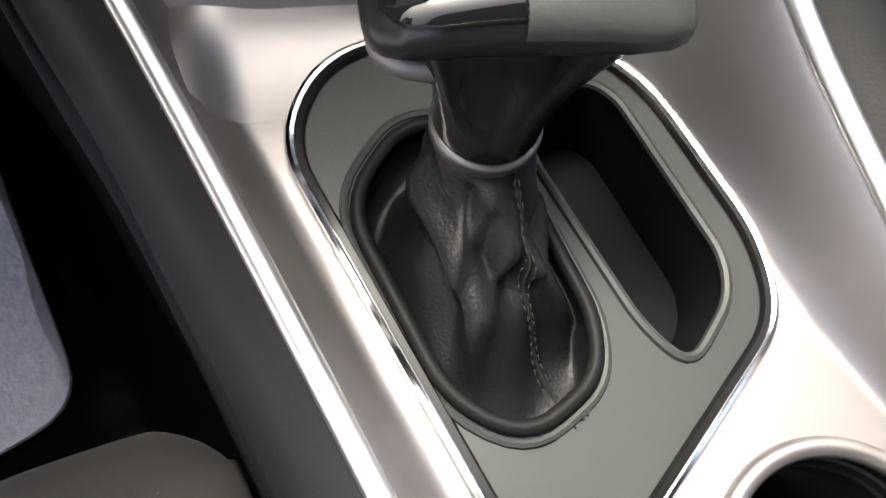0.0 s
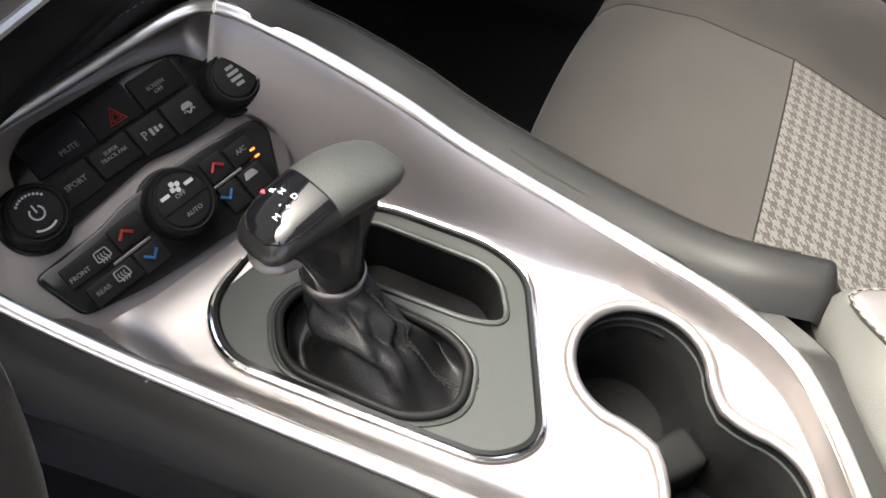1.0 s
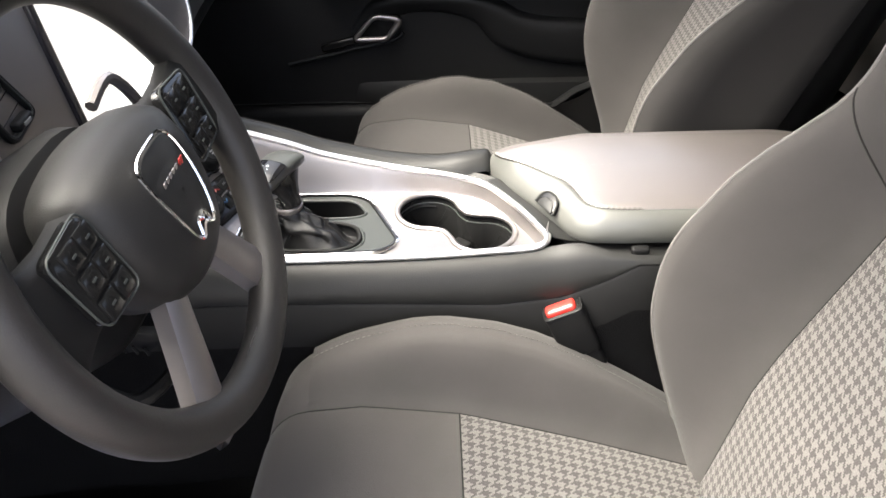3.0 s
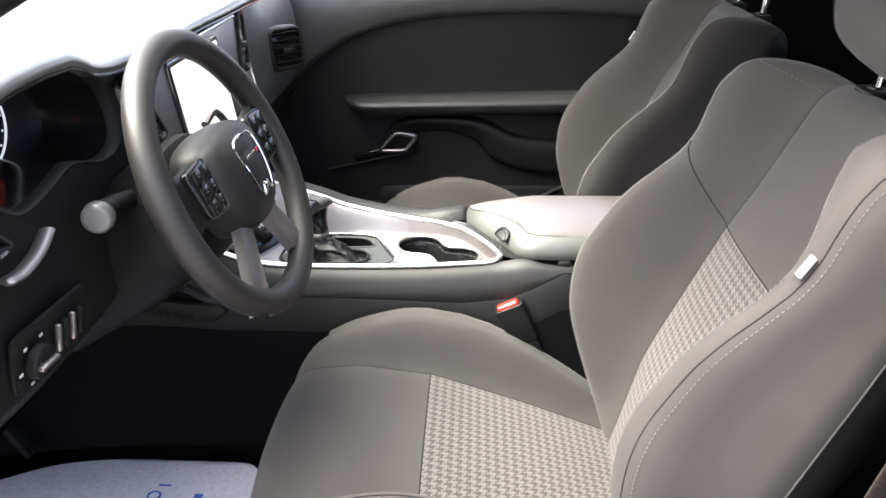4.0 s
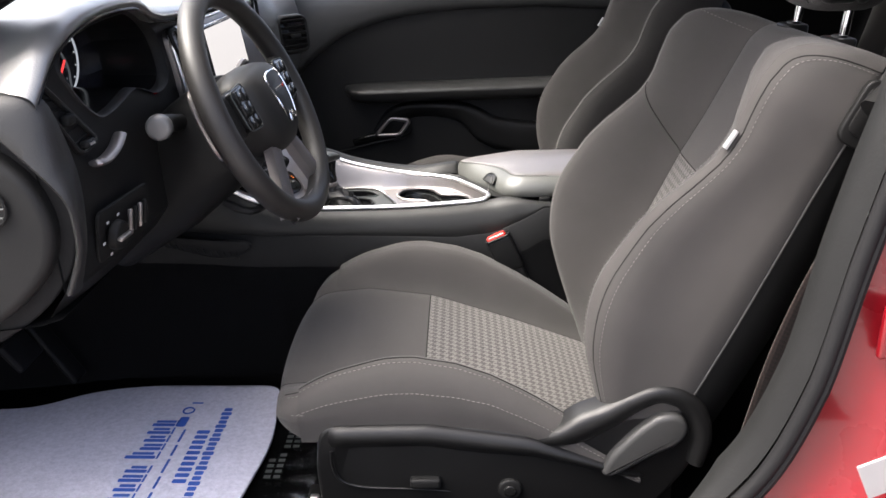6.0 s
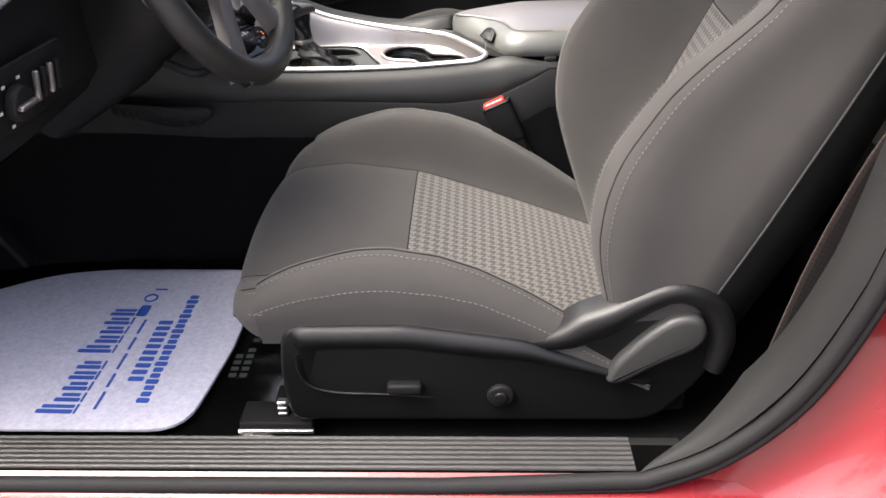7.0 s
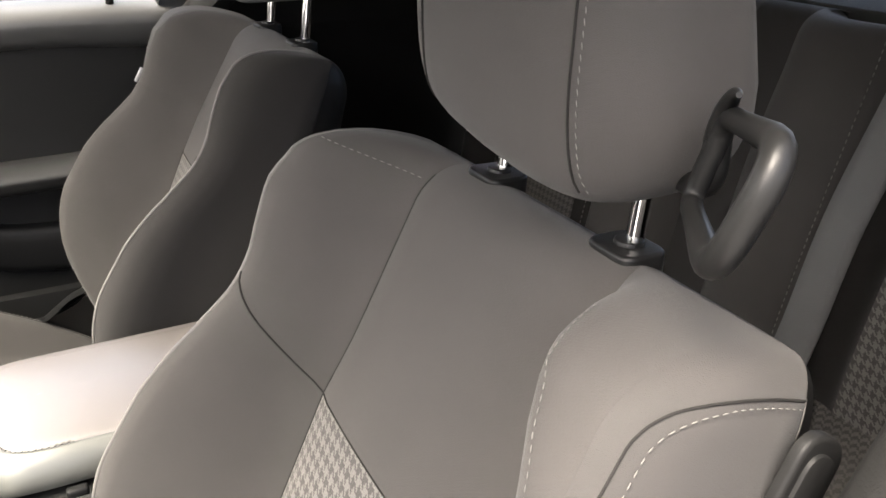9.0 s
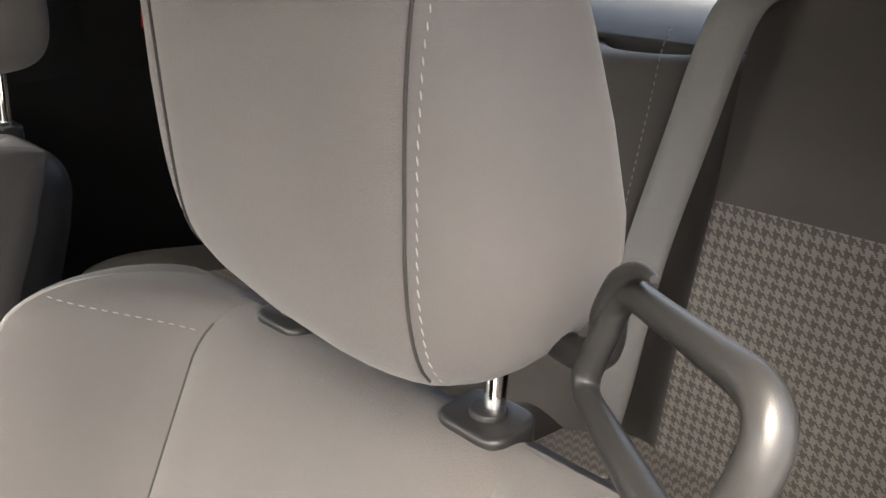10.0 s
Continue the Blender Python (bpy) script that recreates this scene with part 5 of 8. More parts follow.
    for k, p in enumerate(a0):
        t = k / (len(a0) - 1)
        q = np.array((p[0] + 0.016 * (1 - t) + 0.014, p[1] - 0.006 * (1 - t) + 0.008 * t, p[2] - 0.004 + 0.010 * min(1, 4 * t)))
        inw = np.array((0.42 - q[0], -q[1], 0))
        inw = inw / np.linalg.norm(inw)
        a1.append(tuple(q))
        a2.append(tuple(q + inw * 0.030 - (0, 0, 0.008)))
        a3.append(tuple(q + inw * 0.060 - (0, 0, 0.05)))
    sheet("rear_band", [a0, a1, a2, a3], BORDER, con, flip=True)
    part("rear_body", block(0.50, 0.0, 0.155, 0.40, 0.235, 0.30, 0.02), SOFT, con)
    # ribbed pocket beside the tunnel
    pk = rounded([(-0.345, 0.292), (-0.33, 0.272), (-0.23, 0.246), (-0.185, 0.250), (-0.165, 0.268), (-0.175, 0.276)], 0.012, 4)
    pm = basis((0, -0.168, 0), (1, 0, 0), (0, -1, 0))
    pp = part("side_pocket", plate(pm, pk, 0.012, 0.003), PLASTIC, con, "black ribbed side pocket")
    for k in range(12):
        tube("pocket_rib", [(-0.325 + 0.012 * k, -0.1815, 0.281 - 0.0022 * k), (-0.321 + 0.012 * k, -0.1815, 0.270 - 0.0022 * k)], 0.0016, SOFT, pp, sides=5)

    # ---- armrest ----
    ar = thing("armrest", (0.45, 0, 0.3), "grey leather console armrest lid with stitching", "armrest")
    # lid outline in plan
    lid = [(0.199, 0.080), (0.229, 0.030), (0.268, -0.038), (0.291, -0.086), (0.310, -0.099), (0.345, -0.103), (0.58, -0.103), (0.62, -0.09), (0.63, 0.0), (0.62, 0.085), (0.58, 0.098), (0.30, 0.096), (0.225, 0.090)]
    lo = smooth_line([(x, y, 0) for x, y in rounded(lid, [0.02, 0.03, 0.05, 0.03, 0.03, 0.04, 0.04, 0.03, 0.03, 0.03, 0.04, 0.06, 0.03], 4)], 1, True)
    top = lambda x: ramp(x, [0.19, 0.25, 0.32, 0.45, 0.64], [0.349, 0.358, 0.366, 0.369, 0.365])

    def inset(p, q):
        v = np.array((0.29 + (p[0] - 0.19) / 0.44 * 0.28 - p[0], -p[1]))
        v = v / np.linalg.norm(v)
        wide = ramp(p[0], [0.19, 0.26, 0.30, 0.34], [0.035, 0.030, 0.022, 0.017])
        wide *= 1 - 0.75 * ease((p[1] - 0.045) / 0.035)
        return np.array(p[:2]) + v * wide * q

    rowsL = []
    for q, dz in ((-0.02, -0.037), (-0.10, -0.033), (-0.12, -0.026), (0.0, -0.018), (0.25, -0.0105), (0.5, -0.006), (0.75, -0.003), (0.93, -0.0016), (1.0, -0.0026), (1.07, -0.0012), (1.25, 0.0002)):
        row = []
        for p in lo:
            a = inset(p, q)
            row.append((a[0], a[1], top(a[0]) + dz))
        rowsL.append(row)
    edge = rowsL[-1]
    cen = np.array((0.42, 0.0, 0.0))
    for f in (0.88, 0.75, 0.6, 0.45, 0.3, 0.15, 0.0):
        row = []
        for p in edge:
            mx = 0.29 + (p[0] - 0.19) / 0.44 * 0.28
            x, y = mx + (p[0] - mx) * f, p[1] * f
            crown = 0.0094 * max(0.0, 1 - (abs(y) / 0.086) ** 2.2) * (1 - math.exp(-max(0.0, (x - 0.229) * 0.882 + (y - 0.030) * 0.471 - 0.034) / 0.045))
            row.append((x, y, top(x) + 0.0004 + crown))
        rowsL.append(row)
    sheet("lid", rowsL[:9], LID_SIDE, ar, "grey leather lid side", closed=True, angle=None)
    sheet("lid_top", rowsL[8:], LEATHER, ar, "grey leather lid pad", closed=True, angle=None)
    cut = next(i for i, p in enumerate(lo) if p[0] > 0.53)
    back = next(i for i in range(len(lo) - 1, 0, -1) if lo[i][0] > 0.53) + 1
    run = lambda k: rowsL[k][back:] + rowsL[k][:cut]
    for k in (7, 9):
        stitches("stitching", run(k), THREAD_GREY, ar, lift=(0, 0, 0.0008), length=0.0036, gap=0.0022, r=0.0006)
    tube("pad_seam", run(8), 0.0011, SEAM, ar, sides=6)
    deck = [(p[0] - 0.004, p[1] * 1.08) for p in lo]
    part("lid_deck", plate(Matrix.Translation((0, 0, 0.298)), deck, 0.021, 0.003), BORDER, ar)
    # latch recess in the lid's front edge
    lt = basis((0.2672, -0.0415, 0.3480), (0.495, -0.869, 0.0), (-0.60, -0.34, 0.72))
    ro = smooth_line([(-0.024, -0.012, 0), (-0.022, 0.004, 0), (-0.012, 0.013, 0), (0.004, 0.013, 0), (0.016, 0.006, 0), (0.022, -0.006, 0), (0.023, -0.013, 0)], 5)
    ro = [(p[0] * 0.74, p[1] * 0.74) for p in ro]
    part("latch_recess", plate(lt @ Matrix.Translation((0, 0, -0.004)), ro, 0.0052, 0.001), GLOSS, ar, "black latch recess")
    tube("latch_rim", [lt @ Vector((x, y, 0.001)) for x, y in ro], 0.0013, BORDER, ar, sides=8)
    part("latch", plate(lt @ Matrix.Translation((0.001, -0.004, 0.0)), [(x * 0.78, y * 0.70) for x, y in ro], 0.0028, 0.0013), BORDER, ar, "dark latch tab")
    part("hinge_stop", block(0.362, -0.116, 0.329, 0.020, 0.010, 0.010, 0.003), PLASTIC, ar)
    return con


# ---- centre stack ----
STACK_O = Vector((-0.132, -0.013, 0.328)) + Vector((-0.0055, 0.0017, 0.0006))
STACK_R = Vector((0.2904, 0.9564, 0.030)).normalized()
STACK_U = Vector((-0.7765, 0.2172, 0.5914)).normalized()
STACK_N = STACK_R.cross(STACK_U).normalized()


def build_stack():
    m0 = basis(STACK_O, STACK_R, STACK_N)
    def M(r, u, n=0.0):
        return m0 @ Matrix.Translation((r, u, n))
    st = thing("control_panel", STACK_O, "silver centre stack with black switches and knobs", "control panel")
    back = rounded([(-0.110, -0.030), (0.062, -0.030), (0.092, 0.03), (0.100, 0.092), (-0.125, 0.092)], [0.02, 0.02, 0.03, 0.02, 0.02], 5)
    part("silver_panel", plate(M(0, 0, -0.016), back, 0.008, 0.003, 3), SILVER, st, "satin silver panel")
    # the bright edge climbs round the corner; a hollow silver fillet fills the corner below it
    edge = smooth_line([(-0.128, 0.095, -0.004), (-0.06, 0.0945, -0.004), (-0.01, 0.094, -0.002), (0.026, 0.0935, 0.003), (0.052, 0.0920, 0.011), (0.068, 0.0880, 0.020), (0.0747, 0.0799, 0.0290)], 6)
    tube("bright_edge", [m0 @ Vector(p) for p in edge], 0.0042, BRIGHT, st, sides=10)
    foot = smooth_line([(-0.128, 0.087, -0.0086), (-0.06, 0.086, -0.0086), (-0.01, 0.083, -0.0086), (0.022, 0.077, -0.0086), (0.046, 0.069, -0.0086), (0.062, 0.061, -0.0086), (0.0735, 0.0530, -0.0090)], 6)
    corner = []
    for k, (e0, f0) in enumerate(zip(edge, foot)):
        e0, f0 = Vector(e0), Vector(f0)
        w = ease((k / (len(edge) - 1) - 0.8) / 0.2)
        c0 = Vector((e0.x, e0.y, f0.z)).lerp((e0 + f0) / 2, w)
        corner.append([m0 @ (e0 * (1 - t) ** 2 + c0 * 2 * t * (1 - t) + f0 * t * t) for t in np.linspace(0, 1, 9)])
    sheet("corner_fillet", corner, SILVER, st, "hollow silver corner under the bright edge", angle=70)
    # upper switch panel
    up = rounded([(-0.074, 0.036), (-0.056, 0.030), (-0.020, 0.034), (0.0, 0.036), (0.022, 0.032), (0.054, 0.030), (0.072, 0.042), (0.066, 0.062), (0.052, 0.078), (0.020, 0.084), (-0.040, 0.085), (-0.058, 0.076)], 0.006, 4)
    up_p = part("upper_switch_panel", plate(M(0, 0, -0.012), up, 0.0092, 0.002), GLOSS, st, "gloss black switch panel surround")
    low = rounded([(-0.087, 0.021), (-0.080, -0.010), (-0.046, -0.018), (0.040, -0.026), (0.054, -0.019), (0.070, 0.012), (0.066, 0.022), (0.026, 0.026), (-0.026, 0.026), (-0.046, 0.022)], 0.006, 4)
    lo_p = part("lower_switch_panel", plate(M(0, 0, -0.012), low, 0.0092, 0.002), GLOSS, st, "gloss black climate panel surround")
    def key(r0, r1, u0, u1, parent, sk=0.0, lab=""):
        o = rounded([(r0, u0), (r1, u0), (r1 + sk, u1), (r0 + sk, u1)], 0.0015, 2)
        return part("switch", plate(M(0, 0, -0.004), o, 0.0035, 0.001), PLASTIC, parent, lab)
    a = key(-0.052, -0.0165, 0.0585, 0.0790, up_p, 0.0)
    b = key(-0.015, 0.0145, 0.0585, 0.0790, up_p)
    c = key(0.016, 0.046, 0.0585, 0.0770, up_p)
    d = key(-0.052, -0.0275, 0.038, 0.0565, up_p)
    e = key(-0.026, -0.0015, 0.040, 0.0565, up_p)
    f = key(0.0, 0.021, 0.038, 0.0565, up_p)
    g = key(0.0225, 0.048, 0.037, 0.0565, up_p)
    z = 0.0002
    lettering("switch_text", "MUTE", M(-0.0305, 0.064, z), 0.0044, GREY_MARK, a)
    lettering("switch_text", "SPORT", M(-0.0395, 0.0475, z), 0.0044, GREY_MARK, d)
    lettering("switch_text", "SUPER\nTRACK PAK", M(-0.0140, 0.050, z), 0.0031, GREY_MARK, e)
    lettering("switch_text", "SCREEN\nOFF", M(0.0295, 0.066, z), 0.0033, GREY_MARK, c)
    lettering("switch_text", "P", M(0.006, 0.0475, z), 0.0070, GREY_MARK, f)
    for k in range(3):
        part("switch_mark", plate(M(0.0105 + 0.003 * k, 0.0475, 0.0), [(-0.0009, -0.0022 + 0.0005 * k), (0.0009, -0.0022 + 0.0005 * k), (0.0009, 0.0022 - 0.0005 * k), (-0.0009, 0.0022 - 0.0005 * k)], 0.0003, 0), GREY_MARK, f)
    tube("switch_mark", smooth_line([m0 @ Vector((0.0325 + 0.001 * k, 0.0455 + 0.0012 * math.sin(k * 1.4), 0.0)) for k in range(8)], 2), 0.0006, GREY_MARK, g, sides=5)
    part("switch_mark", plate(M(0.036, 0.0485, 0.0), rounded([(-0.004, -0.0012), (0.004, -0.0012), (0.0026, 0.0022), (-0.0026, 0.0022)], 0.001, 2), 0.0003, 0), GREY_MARK, g)
    tri = [(0.0 + 0.0058 * math.cos(radians(w)), 0.0645 + 0.0058 * math.sin(radians(w))) for w in (90, 210, 330)]
    tube("hazard_mark", [m0 @ Vector((r, u, 0.0003)) for r, u in tri], 0.0008, RED_MARK, b, "red hazard triangle", closed=True, sides=5)
    tube("hazard_mark", [m0 @ Vector((0.55 * r, 0.0645 + 0.55 * (u - 0.0645), 0.0003)) for r, u in tri], 0.0006, RED_MARK, b, closed=True, sides=5)
    # lower panel
    ka = key(-0.076, -0.0455, 0.004, 0.0165, lo_p)
    kb = key(-0.072, -0.0425, -0.0115, 0.001, lo_p)
    kc = key(-0.0445, -0.0245, 0.005, 0.019, lo_p)
    kd = key(-0.0415, -0.0245, -0.013, 0.001, lo_p)
    ke = key(0.0195, 0.0345, 0.004, 0.019, lo_p)
    kf = key(0.0185, 0.0320, -0.016, 0.001, lo_p)
    kg = key(0.0360, 0.0545, 0.004, 0.017, lo_p)
    kh = key(0.0335, 0.0500, -0.018, 0.001, lo_p)
    lettering("switch_text", "FRONT", M(-0.0685, 0.0085, z), 0.0037, GREY_MARK, ka)
    lettering("switch_text", "REAR", M(-0.0645, -0.0050, z), 0.0037, GREY_MARK, kb)
    lettering("switch_text", "A/C", M(0.0450, 0.0110, z), 0.0043, GREY_MARK, kg)
    for kk, rr, uu in ((ka, -0.0535, 0.0095), (kb, -0.0520, -0.0045)):
        o = rounded([(rr - 0.0042, uu - 0.002), (rr + 0.0042, uu - 0.002), (rr + 0.0036, uu + 0.0035), (rr - 0.0036, uu + 0.0035)], 0.001, 2)
        tube("defrost_mark", [m0 @ Vector((r, u, 0.0002)) for r, u in o], 0.00045, GREY_MARK, kk, closed=True, sides=5)
        for q in (-0.0018, 0, 0.0018):
            tube("defrost_mark", smooth_line([m0 @ Vector((rr + q + 0.0006 * s, uu - 0.0035 + 0.0018 * i, 0.0002)) for i, s in enumerate((0, 1, -1, 0))], 2), 0.0004, GREY_MARK, kk, sides=5)
    part("car_mark", plate(M(0.0405, -0.0035, -0.0004), rounded([(-0.005, -0.0016), (0.005, -0.0016), (0.0030, 0.0026), (-0.0030, 0.0026)], 0.0012, 2), 0.0005, 0), GREY_MARK, kh)
    def chevron(r, u, s, mat, par):
        tube("arrow_mark", [m0 @ Vector((r - 0.0042, u - s * 0.0016, 0.0004)), m0 @ Vector((r, u + s * 0.0022, 0.0004)), m0 @ Vector((r + 0.0042, u - s * 0.0016, 0.0004))], 0.0010, mat, par, sides=6)
    chevron(-0.0375, 0.0120, 1, RED_MARK, kc)
    chevron(-0.0335, -0.0055, -1, BLUE_MARK, kd)
    chevron(0.0268, 0.0118, 1, RED_MARK, ke)
    chevron(0.0215, -0.0050, -1, BLUE_MARK, kf)
    for uu in (0.0075, 0.0030):
        part("status_led", plate(M(0.0510, uu, 0.0), rounded([(-0.0017, -0.0007), (0.0017, -0.0007), (0.0017, 0.0007), (-0.0017, 0.0007)], 0.0004, 2), 0.0005, 0), LED_ORANGE, kg, "lit orange indicator")
    for r0, r1 in ((-0.052, -0.028), (0.018, 0.038)):
        tube("slot_line", [m0 @ Vector((r0, 0.0025, 0.0)), m0 @ Vector((r1, 0.0025, 0.0))], 0.0009, SILVER, lo_p, sides=6)
    # knobs
    def knob(r, u, rad, h, marks):
        k = part("knob", drum(M(r, u, -0.006), rad * 1.05, rad * 0.97, h + 0.006, 48, 0.0035), PLASTIC, st, "black rotary knob with ribbed rim")
        part("knob_base", drum(M(r, u, -0.008), rad * 1.18, rad * 1.14, 0.004, 48, 0.001), GLOSS, k)
        part("knob_face", drum(M(r, u, h - 0.0005), rad * 0.78, rad * 0.76, 0.0018, 40, 0.0008), PLASTIC, k)
        tube("knob_line", [m0 @ Vector((r + rad * 0.86 * math.cos(w), u + rad * 0.86 * math.sin(w), h + 0.0002)) for w in np.linspace(0, 2 * math.pi, 40, endpoint=False)], 0.0007, SEAL_GREY, k, closed=True, sides=5)
        return k
    kp = knob(-0.0665, 0.0450, 0.0165, 0.012, "")
    hh = 0.0122 + 0.0012
    tube("power_mark", [m0 @ Vector((-0.0665 + 0.0036 * math.cos(w), 0.0450 + 0.0036 * math.sin(w), hh)) for w in np.linspace(radians(130), radians(410), 16)], 0.0005, WHITE_MARK, kp, sides=5)
    tube("power_mark", [m0 @ Vector((-0.0665, 0.0450, hh)), m0 @ Vector((-0.0665, 0.0495, hh))], 0.0005, WHITE_MARK, kp, sides=5)
    for k in range(9):
        w = radians(40 + 11 * k)
        part("dial_tick", plate(M(-0.0665 + 0.0098 * math.cos(w), 0.0450 + 0.0098 * math.sin(w), hh - 0.0003), [(-0.0006, -0.0006), (0.0006, -0.0006), (0.0006, 0.0006), (-0.0006, 0.0006)], 0.0003, 0), WHITE_MARK, kp)
    tube("dial_arc", [m0 @ Vector((-0.0665 + 0.0095 * math.cos(w), 0.0450 + 0.0095 * math.sin(w), hh)) for w in np.linspace(radians(230), radians(300), 12)], 0.0006, WHITE_MARK, kp, sides=5)
    kt = knob(0.0655, 0.0460, 0.0165, 0.012, "")
    for k in range(4):
        part("dial_mark", plate(M(0.0655, 0.0515 - 0.0035 * k, hh - 0.0003), rounded([(-0.0045 + 0.0012 * abs(k - 1.5), -0.0010), (0.0045 - 0.0012 * abs(k - 1.5), -0.0010), (0.0045 - 0.0012 * abs(k - 1.5), 0.0010), (-0.0045 + 0.0012 * abs(k - 1.5), 0.0010)], 0.0004, 2), 0.0003, 0), GREY_MARK, kt)
    kn = knob(-0.0040, 0.0075, 0.0195, 0.011, "")
    hh = 0.0112 + 0.0012
    lettering("knob_text", "AUTO", M(-0.0030, -0.0005, hh), 0.0037, GREY_MARK, kn)
    lettering("knob_text", "OFF", M(-0.0035, 0.0108, hh), 0.0038, GREY_MARK, kn)
    tube("knob_split", [m0 @ Vector((-0.019, 0.0055, hh)), m0 @ Vector((0.011, 0.0055, hh))], 0.0005, GLOSS, kn, sides=5)
    for k in range(4):
        w = radians(90 * k + 20)
        part("fan_mark", plate(M(-0.0035 + 0.0022 * math.cos(w), 0.0158 + 0.0022 * math.sin(w), hh - 0.0003), rounded([(-0.0014, -0.0014), (0.0014, -0.0014), (0.0014, 0.0014), (-0.0014, 0.0014)], 0.0009, 2), 0.0003, 0), WHITE_MARK, kn)
    for k in range(2):
        part("fan_bar", plate(M(-0.0115 + 0.016 * k, 0.0140, hh - 0.0003), [(-0.0028, -0.001), (0.0028, -0.001), (0.0028, 0.001), (-0.0028, 0.001)], 0.0003, 0), WHITE_MARK, kn)
    return st


# ---- steering wheel ----
def build_wheel():
    C = Vector((-0.078, -0.362, 0.560))
    axis = Vector((math.cos(radians(23)), -0.075, math.sin(radians(23)))).normalized()  # towards the driver
    m = basis(C, Vector((0, 1, 0)), axis)  # local x to the passenger side, y up, z to the driver
    def P(x, y, z=0.0):
        return m @ Vector((x, y, z))
    w = thing("steering_wheel", C, "black leather steering wheel with silver spokes", "steering wheel")
    R = 0.166
    pts = []
    for k in range(96):
        a = 2 * math.pi * k / 96
        r = R * (1 - 0.02 * max(0, -math.sin(a)) ** 4)
        pts.append(P(r * math.cos(a), r * math.sin(a), 0.0))
    thick = [0.0168 + 0.0022 * max(0, abs(math.cos(2 * math.pi * k / 96)) - 0.6) for k in range(96)]
    tube("rim", pts, thick, WHEEL_LEATHER, w, "black leather rim", closed=True, sides=18)
    for a in (radians(38), radians(142), radians(222), radians(318)):
        c = P(R * math.cos(a), R * math.sin(a))
        tang = (P(R * math.cos(a + 0.01), R * math.sin(a + 0.01)) - c).normalized()
        n1 = tang.orthogonal().normalized()
        n2 = tang.cross(n1)
        tube("rim_seam", [c + (n1 * math.cos(q) + n2 * math.sin(q)) * 0.0158 for q in np.linspace(0, 2 * math.pi, 20, endpoint=False)], 0.0007, SEAM, w, closed=True, sides=5)
    # inner stitching
    stitches("rim_stitching", [P((R - 0.0145) * math.cos(a), (R - 0.0145) * math.sin(a), 0.004) for a in np.linspace(radians(-60), radians(38), 60)], THREAD_GREY, w, length=0.004, gap=0.003, r=0.0006)
    # hub pad: rounded shield that swells towards the driver
    out = [(-0.062, 0.052), (0.0, 0.062), (0.062, 0.052), (0.078, 0.02), (0.070, -0.025), (0.045, -0.062), (0.0, -0.072), (-0.045, -0.062), (-0.070, -0.025), (-0.078, 0.02)]
    ol = smooth_line([(x, y, 0) for x, y in out], 5, True)
    rows = []
    for f, z in ((0.80, -0.040), (0.97, -0.030), (1.0, -0.012), (0.97, 0.006), (0.90, 0.018), (0.75, 0.027), (0.5, 0.033), (0.25, 0.036), (0.02, 0.037)):
        rows.append([tuple(P(p[0] * f, p[1] * f, z)) for p in ol])
    sheet("hub", rows, HUB, w, "soft black airbag cover", closed=True)
    # badge shield: bright outline, grey face, bar lettering
    sh = smooth_line([(-0.026, 0.036, 0), (0.0, 0.040, 0), (0.026, 0.036, 0), (0.030, 0.015, 0), (0.022, -0.022, 0), (0.012, -0.036, 0), (0.0, -0.030, 0), (-0.012, -0.036, 0), (-0.022, -0.022, 0), (-0.030, 0.015, 0)], 4, True)
    zf = lambda x, y: 0.0375 - 0.011 * ((x / 0.078) ** 2 + (y / 0.07) ** 2)
    tube("badge_outline", [P(p[0], p[1], zf(p[0], p[1]) + 0.0005) for p in sh], 0.0014, CHROME, w, "chrome shield outline", closed=True, sides=6)
    part("badge_face", plate(m @ Matrix.Translation((0, 0, 0.0315)), [(p[0] * 0.93, p[1] * 0.93) for p in sh], 0.0035, 0.001), HUB, w)
    for k in range(5):
        part("badge_bar", block(*P(-0.014 + 0.006 * k, 0.012, 0.0358), 0.0012, 0.0042, 0.007, 0.0004, 1), SILVER, w)
    for k in range(2):
        part("badge_slash", block(*P(0.017 + 0.004 * k, 0.012, 0.0362), 0.0012, 0.0026, 0.008, 0.0004, 1), RED_MARK, w, "red slash")
    tube("lower_emblem", smooth_line([P(-0.010, -0.034, 0.0345), P(-0.006, -0.024, 0.0355), P(0, -0.027, 0.0355), P(0.006, -0.024, 0.0355), P(0.010, -0.034, 0.0345)], 4), 0.0018, CHROME, w, sides=6)
    # spokes
    for s in (-1, 1):
        sp = []
        for t in np.linspace(0, 1, 6):
            x = s * (0.055 + 0.108 * t)
            sp.append([tuple(P(x, 0.010 + dy * (1 - 0.25 * math.sin(math.pi * t)) * (1 + 0.4 * t), dz * (1 - 0.4 * t))) for dy, dz in ((0.035, -0.012), (0.034, 0.006), (0.025, 0.014), (-0.018, 0.014), (-0.030, 0.006), (-0.031, -0.012))])
        sheet("side_spoke", sp, PLASTIC, w, closed=True, flip=s > 0)
        pod = part("switch_pod", plate(m @ Matrix.Translation((s * 0.098, 0.012, 0.008)), rounded([(-0.026, -0.030), (0.024, -0.026), (0.030, 0.030), (-0.020, 0.034)] if s > 0 else [(-0.024, -0.026), (0.026, -0.030), (0.020, 0.034), (-0.030, 0.030)], 0.010, 4), 0.010, 0.003), GLOSS, w, "gloss black thumb switch pod")
